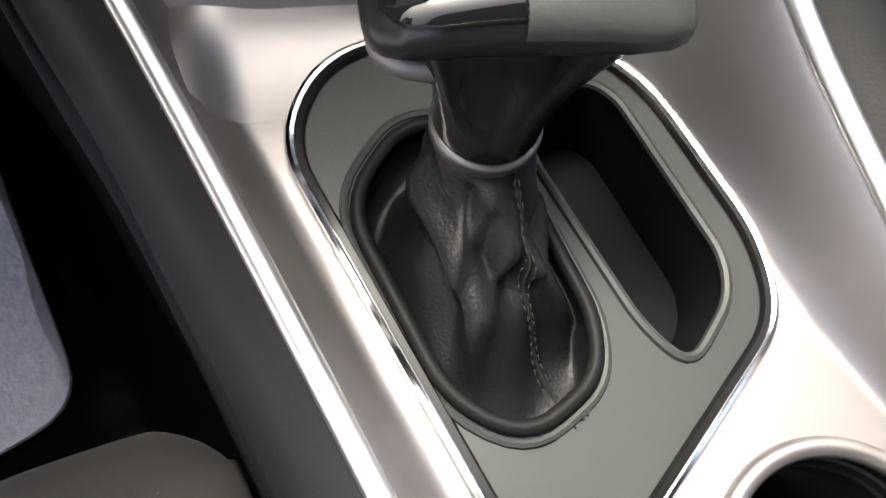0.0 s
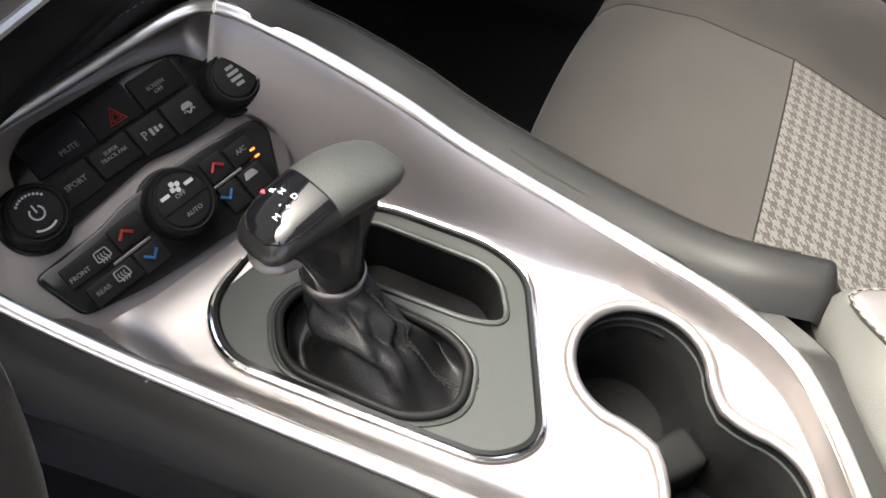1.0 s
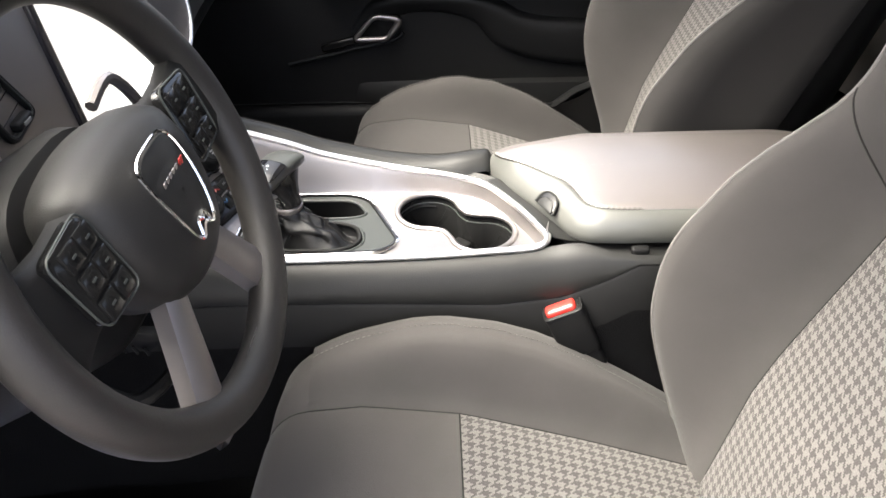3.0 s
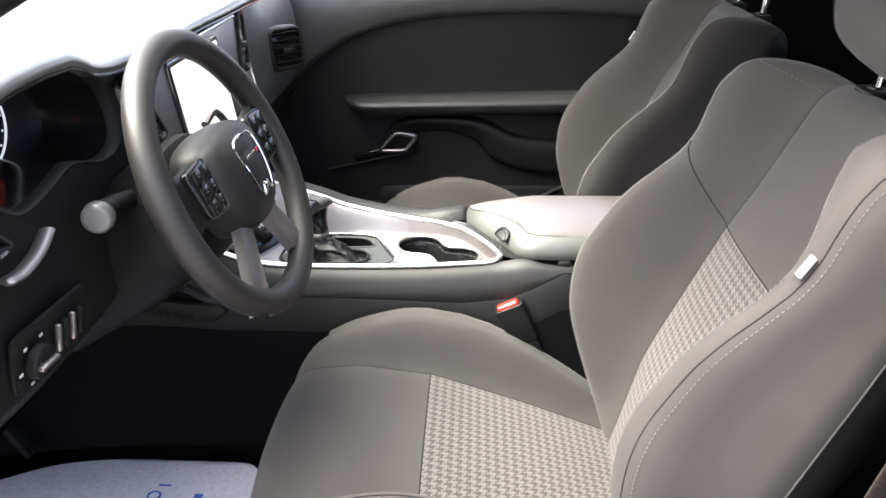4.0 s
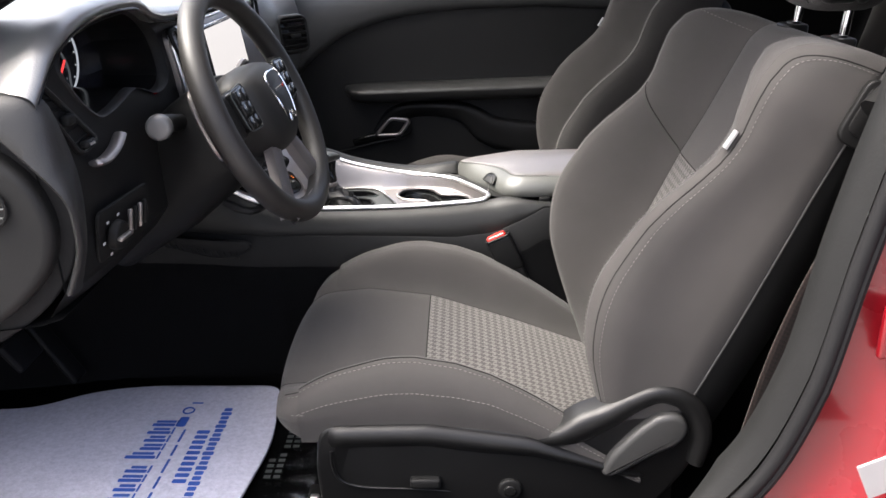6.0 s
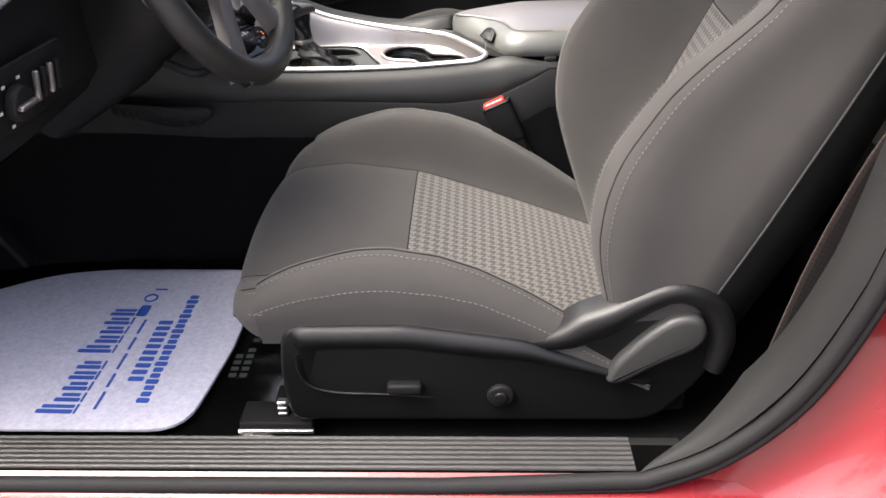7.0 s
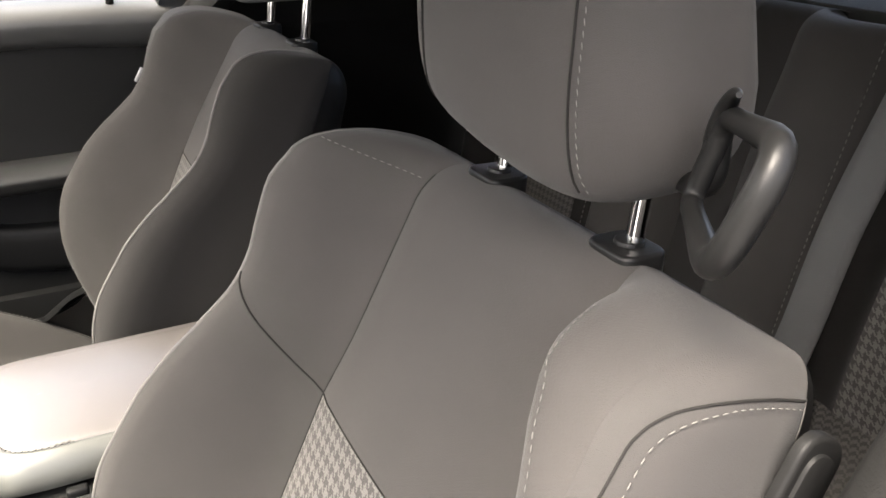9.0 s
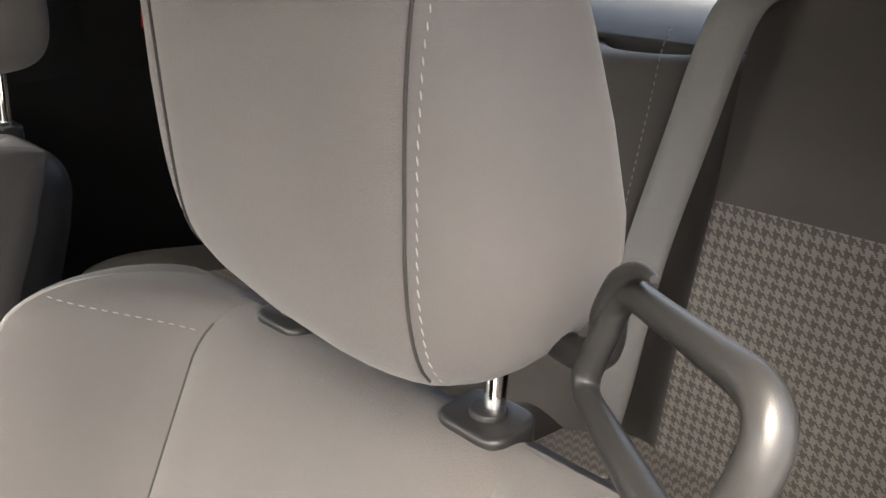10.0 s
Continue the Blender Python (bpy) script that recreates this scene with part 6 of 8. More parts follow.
        tube("pod_edge", [P(s * 0.098 + x, 0.012 + y, 0.017) for x, y in rounded([(-0.027, -0.031), (0.025, -0.027), (0.031, 0.031), (-0.021, 0.035)] if s > 0 else [(-0.025, -0.027), (0.027, -0.031), (0.021, 0.035), (-0.031, 0.031)], 0.010, 4)], 0.0009, BEZEL, w, closed=True, sides=6)
        for r in range(3):
            for c in range(2):
                part("thumb_switch", block(0, 0, 0, 0.019, 0.016, 0.003, 0.0015, 2), GLOSS, pod).data.transform(m @ Matrix.Translation((s * 0.098 - 0.010 + 0.020 * c, 0.032 - 0.019 * r, 0.0185)))
                part("switch_mark", block(0, 0, 0, 0.005, 0.0014, 0.0006, 0), BEZEL, pod, smooth=False).data.transform(m @ Matrix.Translation((s * 0.098 - 0.010 + 0.020 * c, 0.032 - 0.019 * r, 0.0207)))
        # lower silver spoke
        ls = []
        for t in np.linspace(0, 1, 7):
            cxp, cyp = s * (0.034 + 0.052 * t), -0.050 - 0.094 * t
            hw = 0.016 + 0.006 * t
            ls.append([tuple(P(cxp + dx, cyp, dz - 0.004 * t)) for dx, dz in ((-hw, -0.010), (-hw, 0.004), (-hw * 0.5, 0.008), (hw * 0.5, 0.008), (hw, 0.004), (hw, -0.010))])
        sheet("lower_spoke", ls, SILVER, w, "satin silver lower spoke", closed=True, flip=s > 0)
    sheet("spoke_bridge", [[tuple(P(x, -0.148 - 0.010 * (1 - (x / 0.10) ** 2) + dy, dz)) for dy, dz in ((0.010, -0.006), (0.012, 0.004), (-0.006, 0.006), (-0.010, -0.004))] for x in np.linspace(-0.10, 0.10, 12)], SILVER, w, closed=True)
    # paddles behind the rim
    for s in (-1, 1):
        tube("paddle", smooth_line([P(s * 0.080, 0.055, -0.040), P(s * 0.118, 0.060, -0.036), P(s * 0.132, 0.02, -0.036), P(s * 0.122, -0.03, -0.038), P(s * 0.085, -0.02, -0.042)], 5), 0.005, SILVER, w, "silver shift paddle", sides=8)
    return w, m


def build_column(m):
    col = thing("steering_column", (-0.25, -0.362, 0.45), "black steering column shroud with control stalk", "steering column")
    def P(x, y, z):
        return m @ Vector((x, y, z))
    sec = []
    for z, rx, ry, oy in ((-0.036, 0.030, 0.030, 0.0), (-0.045, 0.082, 0.070, -0.008), (-0.060, 0.090, 0.078, -0.012), (-0.11, 0.086, 0.080, -0.022), (-0.17, 0.080, 0.080, -0.04), (-0.30, 0.080, 0.08, -0.06)):
        sec.append([tuple(P(rx * math.copysign(abs(math.cos(a)) ** 0.7, math.cos(a)), oy + ry * math.copysign(abs(math.sin(a)) ** 0.7, math.sin(a)), z)) for a in np.linspace(0, 2 * math.pi, 32, endpoint=False)])
    sheet("shroud", sec, PLASTIC, col, closed=True, flip=True)
    st = smooth_line([P(-0.07, 0.030, -0.088), P(-0.10, 0.036, -0.085), P(-0.130, 0.041, -0.080), P(-0.158, 0.043, -0.075)], 5)
    tube("stalk", st, [0.011 + 0.003 * k / len(st) for k in range(len(st))], PLASTIC, col, "black control stalk", sides=14)
    part("stalk_knob", drum(basis(P(-0.156, 0.043, -0.076), (0, 0, 1), P(-0.176, 0.043, -0.072) - P(-0.156, 0.043, -0.076)), 0.0175, 0.0160, 0.018, 30, 0.005), STALK_END, col, "grey stalk end knob")
    tube("tilt_lever", smooth_line([P(-0.055, -0.10, -0.10), P(-0.06, -0.125, -0.07), P(-0.03, -0.13, -0.05)], 4), 0.006, PLASTIC, col, "tilt release lever", sides=8)
    return col


# ---- dashboard ----
def build_dash():
    d = thing("dashboard", (-0.45, 0, 0.5), "soft black dashboard with instrument hood", "dashboard")
    EY = [-0.735, -0.72, -0.69, -0.65, -0.61, -0.56, -0.51, -0.45, -0.425, -0.40, -0.36, -0.25, 0.0, 0.35, 0.60, 0.735]
    EZ = [0.640, 0.655, 0.686, 0.704, 0.714, 0.719, 0.720, 0.717, 0.710, 0.698, 0.690, 0.684, 0.684, 0.676, 0.668, 0.650]
    edge_z = lambda y: float(np.interp(y, EY, EZ))
    edge_x = lambda y: -0.205 - 0.012 * max(0, (abs(y) - 0.55) / 0.18) ** 2 - 0.012 * max(0, (y - 0.1) / 0.5)
    ys = np.linspace(-0.735, 0.735, 85)
    rows, face = [], []
    for y in ys:
        x0, z0 = edge_x(y), edge_z(y)
        e = max(0, (abs(y) - 0.60) / 0.135)
        crest = max(z0, 0.684 - 0.03 * e) + 0.012 - 0.012 * e
        prof = [(-1.02, 0.640), (-0.85, 0.645), (-0.66, 0.655 - 0.02 * e), (-0.46, 0.668 + 0.4 * max(0, crest - 0.70) - 0.02 * e), (-0.34, crest - 0.008), (-0.27, crest), (x0 - 0.022, z0 + 0.011), (x0 - 0.006, z0 + 0.006), (x0, z0 - 0.002), (x0 - 0.004, z0 - 0.009), (x0 - 0.018, z0 - 0.012)]
        rows.append([tuple(p) for p in smooth_line([(x, y, z) for x, z in prof], 3)])
    sheet("top_pad", rows, DASH, d, "soft grey-black dashboard top", angle=60)
    tube("pad_bead", [(edge_x(y) - 0.003, y, edge_z(y) - 0.010) for y in ys], 0.0022, GLOSS, d, sides=6)
    # fascia under the pad, with an opening for the instruments
    MOUTH = smooth_line([(-0.642, 0.664, 0), (-0.612, 0.687, 0), (-0.560, 0.694, 0), (-0.517, 0.698, 0), (-0.440, 0.700, 0), (-0.385, 0.696, 0), (-0.345, 0.672, 0), (-0.328, 0.640, 0), (-0.332, 0.604, 0), (-0.360, 0.588, 0), (-0.400, 0.588, 0), (-0.440, 0.600, 0), (-0.470, 0.606, 0), (-0.510, 0.600, 0), (-0.550, 0.594, 0), (-0.585, 0.594, 0), (-0.612, 0.610, 0), (-0.632, 0.636, 0)], 4, True)
    mouth = [(p[0], p[1]) for p in MOUTH]

    def in_mouth(y, z):
        r = False
        for k in range(len(mouth)):
            (y1, z1), (y2, z2) = mouth[k], mouth[(k + 1) % len(mouth)]
            if (z1 > z) != (z2 > z) and y < (y2 - y1) * (z - z1) / (z2 - z1) + y1:
                r = not r
        return r

    def fascia_x(y, z):
        cen = math.exp(-((y - 0.02) / 0.22) ** 4)
        return ramp(z, [0.40, 0.43, 0.47, 0.53, 0.60, 0.70], [-0.235 + 0.03 * cen, -0.212 + 0.03 * cen, -0.212 + 0.02 * cen, -0.214, -0.220, -0.236]) - 0.014 * max(0, (abs(y) - 0.55) / 0.18) ** 2

    fy = np.linspace(-0.735, 0.735, 300)
    nz = 60
    verts = [(fascia_x(y, z), y, z) for y in fy for z in np.linspace(0.40, edge_z(y) - 0.009, nz)]
    faces = []
    for a in range(len(fy) - 1):
        for b in range(nz - 1):
            q = (a * nz + b, a * nz + b + 1, (a + 1) * nz + b + 1, (a + 1) * nz + b)
            c = np.mean([verts[k] for k in q], axis=0)
            if not in_mouth(c[1], c[2]):
                faces.append(q)
    solid("fascia", verts, faces, PLASTIC, d, "black dashboard fascia", angle=60)
    under = [[(x, y, z) for x, z in ((-0.235, 0.40), (-0.26, 0.392), (-0.36, 0.38), (-0.55, 0.365), (-0.92, 0.36))] for y in np.linspace(-0.735, 0.735, 9)]
    sheet("underside", under, CARPET, d)
    for s in (-1,):
        # end cap with a raised oval field
        cap = rounded([(-0.95, 0.640), (-0.42, 0.648), (-0.29, 0.644), (-0.240, 0.622), (-0.211, 0.573), (-0.200, 0.519), (-0.208, 0.464), (-0.255, 0.405), (-0.341, 0.352), (-0.95, 0.33)], [0.01, 0.05, 0.05, 0.05, 0.05, 0.05, 0.05, 0.06, 0.05, 0.01], 5)
        em = basis((0, s * 0.722, 0), (1, 0, 0), (0, s, 0))
        sg = 1 if s < 0 else -1
        part("end_cap", plate(em, [(x, sg * z) for x, z in cap], 0.010, 0.004, 3), RUBBER, d, "black recess round the end cap")
        inn = rounded([(-0.90, 0.60), (-0.42, 0.620), (-0.31, 0.612), (-0.262, 0.592), (-0.230, 0.560), (-0.216, 0.515), (-0.226, 0.468), (-0.268, 0.420), (-0.350, 0.37), (-0.90, 0.35)], [0.01, 0.04, 0.04, 0.04, 0.04, 0.04, 0.04, 0.05, 0.04, 0.01], 6)
        em2 = em @ Matrix.Translation((0, 0, 0.008))
        part("end_field", plate(em2, [(x, sg * z) for x, z in inn], 0.024, 0.014, 6), SOFT, d, "soft black end cap with a round vent")
    # padded cheek that wraps the front corner down to the end cap
    CF = [(-0.62, -0.728, 0.640), (-0.50, -0.728, 0.642), (-0.40, -0.728, 0.645), (-0.30, -0.726, 0.654), (-0.238, -0.724, 0.653), (-0.217, -0.716, 0.640), (-0.2105, -0.708, 0.612), (-0.2075, -0.700, 0.582), (-0.2060, -0.694, 0.55), (-0.2075, -0.692, 0.512), (-0.212, -0.694, 0.470), (-0.226, -0.694, 0.42)]
    CE = [(-0.62, -0.752, 0.610), (-0.50, -0.752, 0.622), (-0.40, -0.753, 0.632), (-0.325, -0.755, 0.640), (-0.275, -0.756, 0.630), (-0.245, -0.756, 0.606), (-0.224, -0.756, 0.582), (-0.208, -0.755, 0.562), (-0.197, -0.753, 0.543), (-0.194, -0.750, 0.521), (-0.199, -0.745, 0.478), (-0.222, -0.738, 0.43)]
    cheek = []
    for f, e in zip(smooth_line(CF, 4), smooth_line(CE, 4)):
        up = ease((-0.212 - f[0]) / 0.07)
        c = up * np.array((0.5 * (f[0] + e[0]), -0.752, f[2] - 0.004)) + (1 - up) * np.array((max(f[0], e[0]) + 0.010, -0.742, 0.5 * (f[2] + e[2]) + 0.006))
        row = [tuple(f * (1 - t) ** 2 + c * 2 * t * (1 - t) + e * t * t) for t in np.linspace(0, 1, 10)]
        inward = np.array((-0.30 - e[0], 0, 0.52 - e[2]))
        inward = inward / np.linalg.norm(inward)
        row += [tuple(e + inward * 0.004 + (0, 0.003, 0)), tuple(e + inward * 0.008 + (0, 0.02, 0))]
        cheek.append(row)
    sheet("pad_cheek", cheek, CHEEK, d, "soft padded dashboard corner", angle=60)
    # ---- instruments ----
    rr = []
    cy, cz = -0.485, 0.645
    for f, dx in ((1.03, -0.004), (1.0, 0.003), (0.97, 0.002), (0.95, -0.012), (0.92, -0.05), (0.90, -0.088)):
        rr.append([(fascia_x(p[0], p[1]) + dx, cy + (p[0] - cy) * f, cz + (p[1] - cz) * f) for p in mouth])
    sheet("instrument_rim", rr[:4], SOFT, d, "soft black instrument rim", closed=True, angle=70)
    sheet("instrument_shroud", rr[3:], GLOSS, d, "gloss black instrument shroud", closed=True, angle=70)
    ins = [p for p in rr[5]]
    c = np.mean(np.array(ins), axis=0)
    solid("instrument_face", [tuple(c)] + ins, [(0, k + 1, (k + 1) % len(ins) + 1) for k in range(len(ins))], SCREEN, d, "dark glossy instrument face")
    fx = -0.306
    for yy, rad in ((-0.592, 0.036), (-0.470, 0.043)):
        dz = 0.645
        tube("dial_ring", [(fx, yy + rad * math.cos(a), dz + rad * math.sin(a)) for a in np.linspace(0, 2 * math.pi, 40, endpoint=False)], 0.0014, DIAL_WHITE, d, closed=True, sides=6)
        for k in range(11):
            a = radians(-45 + 27 * k)
            part("dial_tick", block(fx, yy + rad * 0.84 * math.cos(a), dz + rad * 0.84 * math.sin(a), 0.001, 0.0022, 0.0022, 0), DIAL_WHITE, d, smooth=False)
        tube("needle", [(fx + 0.002, yy, dz), (fx + 0.002, yy - rad * 0.55, dz - rad * 0.5)], 0.0014, DIAL_RED, d, sides=5)
    # ---- vents ----
    def vent(name_label, c, w, h, yaw, lean, n=5):
        vm = Matrix.Translation(c) @ Euler((0, radians(lean), radians(yaw))).to_matrix().to_4x4() @ Matrix(((0, 0, 1, 0), (1, 0, 0, 0), (0, 1, 0, 0), (0, 0, 0, 1)))
        o = rounded([(-w / 2, -h / 2), (w / 2, -h / 2), (w / 2, h / 2), (-w / 2, h / 2)], min(w, h) * 0.22, 4)
        v = part("air_vent", plate(vm @ Matrix.Translation((0, 0, -0.012)), o, 0.010, 0.002), GLOSS, d, name_label)
        tube("vent_frame", [vm @ Vector((x, y, 0.0)) for x, y in o], 0.0035, PLASTIC, v, closed=True, sides=8)
        for k in range(n):
            t = (k + 0.5) / n - 0.5
            sl = block(0, 0, 0, w * 0.9, 0.012, 0.0022, 0.0008, 1)
            bmesh.ops.transform(sl, matrix=vm @ Matrix.Translation((0, t * h * 0.92, 0.0)) @ Euler((radians(50), 0, 0)).to_matrix().to_4x4(), verts=sl.verts)
            part("slat", sl, PLASTIC, v)
        tab = block(0, 0, 0, w * 0.35, 0.010, 0.008, 0.002, 2)
        bmesh.ops.transform(tab, matrix=vm @ Matrix.Translation((0, -h * 0.06, 0.006)), verts=tab.verts)
        part("vent_tab", tab, SEAL_GREY, v)
        return v
    def slant_vent(label, tl, tr, br, bl, xf, lean, tab):
        """A vent in a slanted field of the fascia, with bowed slats, a tab and a thumb wheel."""
        tl, tr, br, bl = (np.array(p) for p in (tl, tr, br, bl))
        o = rounded([tl, tr, br, bl], [0.012, 0.014, 0.008, 0.012], 5)
        mid = np.mean(np.array(o), axis=0)
        v = solid("air_vent", [(xf(*mid) - lean, mid[0], mid[1])] + [(xf(*p) - lean, p[0], p[1]) for p in o], [(0, (k + 1) % len(o) + 1, k + 1) for k in range(len(o))], GLOSS, d, label)
        tube("vent_frame", [(xf(*p) + 0.002, p[0], p[1]) for p in o], 0.0034, PLASTIC, v, closed=True, sides=8)
        tube("vent_line", [(xf(*p) + 0.0045, *(p + (mid - p) * 0.05)) for p in (np.array(q) for q in o)], 0.0008, BEZEL, v, closed=True, sides=5)
        for k in range(6):
            t = (k + 0.7) / 6.6
            l, r = tl * (1 - t) + bl * t, tr * (1 - t) + br * t
            tube("slat", [(xf(*l) - 0.004, l[0] + 0.004, l[1]), (xf(*r) - 0.004, r[0] - 0.004, r[1])], 0.0042, PLASTIC, v, sides=6, flat=0.4)
        c = mid * 0.9 + (bl + br) * 0.05
        part("vent_tab", block(xf(*c) + 0.004, c[0], c[1], 0.010, 0.020, 0.012, 0.003), tab, v)
        c = (bl * 0.45 + br * 0.55) * 0.88 + mid * 0.12
        part("vent_wheel", block(xf(*c) + 0.003, c[0], c[1], 0.010, 0.026, 0.009, 0.003), PLASTIC, v)
        part("wheel_mark", block(xf(*c) + 0.0085, c[0], c[1], 0.001, 0.012, 0.003, 0), GREY_MARK, v)

    face = lambda y, z: fascia_x(y, z) + 0.0015
    proud = lambda y, z: -0.1985 - 0.158 * (z - 0.545)
    slant_vent("slanted black corner air vent", (-0.712, 0.660), (-0.688, 0.653), (-0.612, 0.574), (-0.655, 0.566), face, 0.016, SEAL_GREY)
    slant_vent("slanted black centre air vent", (-0.318, 0.662), (-0.286, 0.664), (-0.232, 0.572), (-0.280, 0.566), proud, 0.004, BEZEL)
    slant_vent("slanted black centre air vent", (0.216, 0.664), (0.248, 0.662), (0.210, 0.566), (0.162, 0.572), proud, 0.004, BEZEL)
    fv = vent("black corner air vent", (-0.166, 0.385, 0.570), 0.078, 0.076, -38, -8, 5)
    hm = Matrix.Translation((-0.166, 0.385, 0.570)) @ Euler((0, radians(-8), radians(-38))).to_matrix().to_4x4() @ Matrix(((0, 0, 1, 0), (1, 0, 0, 0), (0, 1, 0, 0), (0, 0, 0, 1)))
    part("vent_housing", plate(hm @ Matrix.Translation((0, 0, -0.062)), rounded([(-0.046, -0.045), (0.046, -0.045), (0.046, 0.045), (-0.046, 0.045)], 0.022, 5), 0.058, 0.010, 4), CHEEK, fv, "soft black vent housing")
    rv = basis((-0.279, -0.7575, 0.538), (1, 0, 0), (0, -1, 0))
    ring = [(0.0215 * math.cos(a), 0.0215 * math.sin(a)) for a in np.linspace(0, 2 * math.pi, 32, endpoint=False)]
    rvp = part("side_demister_vent", plate(rv @ Matrix.Translation((0, 0, -0.006)), ring, 0.007, 0), GLOSS, d, "round side demister vent")
    tube("vent_frame", [rv @ Vector((x, y, 0.001)) for x, y in ring], 0.0022, PLASTIC, rvp, closed=True, sides=8)
    for q in (-0.010, 0.0, 0.010):
        w = math.sqrt(0.0205 ** 2 - q * q)
        tube("slat", [rv @ Vector((-w, q, 0.002)), rv @ Vector((w, q, 0.002))], 0.0016, BEZEL, rvp, sides=6)
    bulge = []
    for y in np.linspace(0.20, 0.735, 28):
        q = ease((y - 0.22) / 0.16) * (1 - 0.8 * ease((y - 0.60) / 0.13))
        row = []
        for t in np.linspace(0, 1, 12):
            z = (edge_z(y) - 0.004) * (1 - t) + 0.452 * t
            row.append((fascia_x(y, z) + 0.002 + 0.026 * q * math.sin(math.pi * min(1, 0.12 + t * 0.88)) ** 0.6, y, z))
        bulge.append(row)
    # Same raised dash colour, for the skylight on this pad.
    sheet("passenger_pad", bulge, DASH, d, "soft grey-black pad round the far vent", flip=True, angle=60)
    # ---- touch screen in a silver surround between two vents ----
    sm = Matrix.Translation((-0.201, -0.035, 0.545)) @ Euler((0, radians(-9), 0)).to_matrix().to_4x4() @ Matrix(((0, 0, 1, 0), (1, 0, 0, 0), (0, 1, 0, 0), (0, 0, 0, 1)))
    so = rounded([(-0.275, 0.118), (-0.266, -0.02), (-0.215, -0.083), (0.125, -0.090), (0.225, -0.087), (0.260, -0.06), (0.270, -0.01), (0.245, 0.118)], [0.02, 0.06, 0.05, 0.03, 0.05, 0.04, 0.05, 0.02], 6)
    part("screen_frame", plate(sm @ Matrix.Translation((0, 0, -0.012)), so, 0.014, 0.004), SILVER, d, "satin silver screen surround")
    tube("bright_edge", [sm @ Vector((x, y, 0.001)) for x, y in so], 0.0034, BRIGHT, d, closed=True, sides=8)
    part("screen", plate(sm @ Matrix.Translation((-0.02, 0, 0.002)), rounded([(-0.115, -0.072), (0.125, -0.072), (0.125, 0.108), (-0.115, 0.108)], 0.008), 0.005, 0.002), SCREEN, d, "glossy dark touch screen")
    # Glowing sheet and patches in place of the screen's bright reflection.
    part("glare_sheet", plate(sm @ Matrix.Translation((-0.02, 0, 0.0072)), rounded([(-0.106, -0.064), (0.116, -0.064), (0.116, 0.100), (-0.106, 0.100)], 0.004), 0.0004, 0), SCREEN_GLARE, d, "pale glow imitating the reflection on the touch screen")
    for q in range(4):
        part("glare_patch", plate(sm @ Matrix.Translation((-0.095 + 0.055 * q, -0.045, 0.0078)), rounded([(-0.022, -0.014), (0.022, -0.014), (0.022, 0.014), (-0.022, 0.014)], 0.003), 0.0003, 0), GLARE_TILE, d)
    # light switch panel left of the column
    lp = Matrix.Translation((-0.208, -0.605, 0.470)) @ Euler((0, radians(8), radians(-6))).to_matrix().to_4x4() @ Matrix(((0, 0, 1, 0), (1, 0, 0, 0), (0, 1, 0, 0), (0, 0, 0, 1)))
    lpp = part("light_switch_panel", plate(lp, rounded([(-0.06, -0.035), (0.07, -0.03), (0.07, 0.03), (-0.06, 0.03)], 0.012), 0.004, 0.002), CONSOLE, d)
    part("light_knob", drum(lp @ Matrix.Translation((-0.032, -0.004, 0.008)), 0.019, 0.017, 0.012, 30, 0.003), PLASTIC, lpp, "round black light switch")
    part("knob_bar", block(0, 0, 0, 0.03, 0.005, 0.008, 0.002, 2), SILVER, lpp).data.transform(lp @ Matrix.Translation((-0.032, -0.004, 0.022)))
    for k in range(4):
        part("slide_switch", block(0, 0, 0, 0.006, 0.032, 0.006, 0.002, 2), SILVER if k % 2 == 0 else PLASTIC, lpp).data.transform(lp @ Matrix.Translation((0.004 + 0.013 * k, 0.0, 0.011)))
    for k in range(5):
        part("switch_mark", block(0, 0, 0, 0.005, 0.003, 0.0008, 0), WHITE_MARK, lpp, smooth=False).data.transform(lp @ Matrix.Translation((-0.032 + 0.024 * math.cos(k * 1.1), -0.004 + 0.024 * math.sin(k * 1.1), 0.0083)))
    # silver accent under the corner vent
    tube("accent_strip", smooth_line([(-0.205, -0.655, 0.556), (-0.203, -0.63, 0.554), (-0.206, -0.59, 0.558), (-0.212, -0.556, 0.566)], 5), [0.005] + [0.009] * 15, SILVER, d, "silver accent strip under the corner vent", sides=10, flat=0.5)
    # demister grille slots along the screen base
    for k in range(26):
        part("demister_slot", block(-0.70, -0.10 + 0.016 * k, 0.6545, 0.05, 0.005, 0.003, 0.001, 1), GLOSS, d)
    # stitched pad between the stack and the screen surround
    pm = basis(STACK_O, STACK_R, STACK_N)
    rowsp = [[tuple(pm @ Vector((r, u, n))) for u, n in ((0.096, -0.012), (0.097, 0.000), (0.102, 0.006), (0.111, 0.010), (0.121, 0.012), (0.128, 0.020), (0.131, 0.042), (0.131, 0.080))] for r in np.linspace(-0.15, 0.105, 12)]
    sheet("stack_pad", rowsp, WHEEL_LEATHER, d, "black leather pad above the stack")
    for u, n in ((0.1065, 0.0088), (0.1115, 0.0105)):
        stitches("pad_stitching", [pm @ Vector((r, u, n)) for r in np.linspace(-0.148, 0.10, 40)], THREAD_GREY, d, length=0.003, gap=0.0022, r=0.0005)
    return d


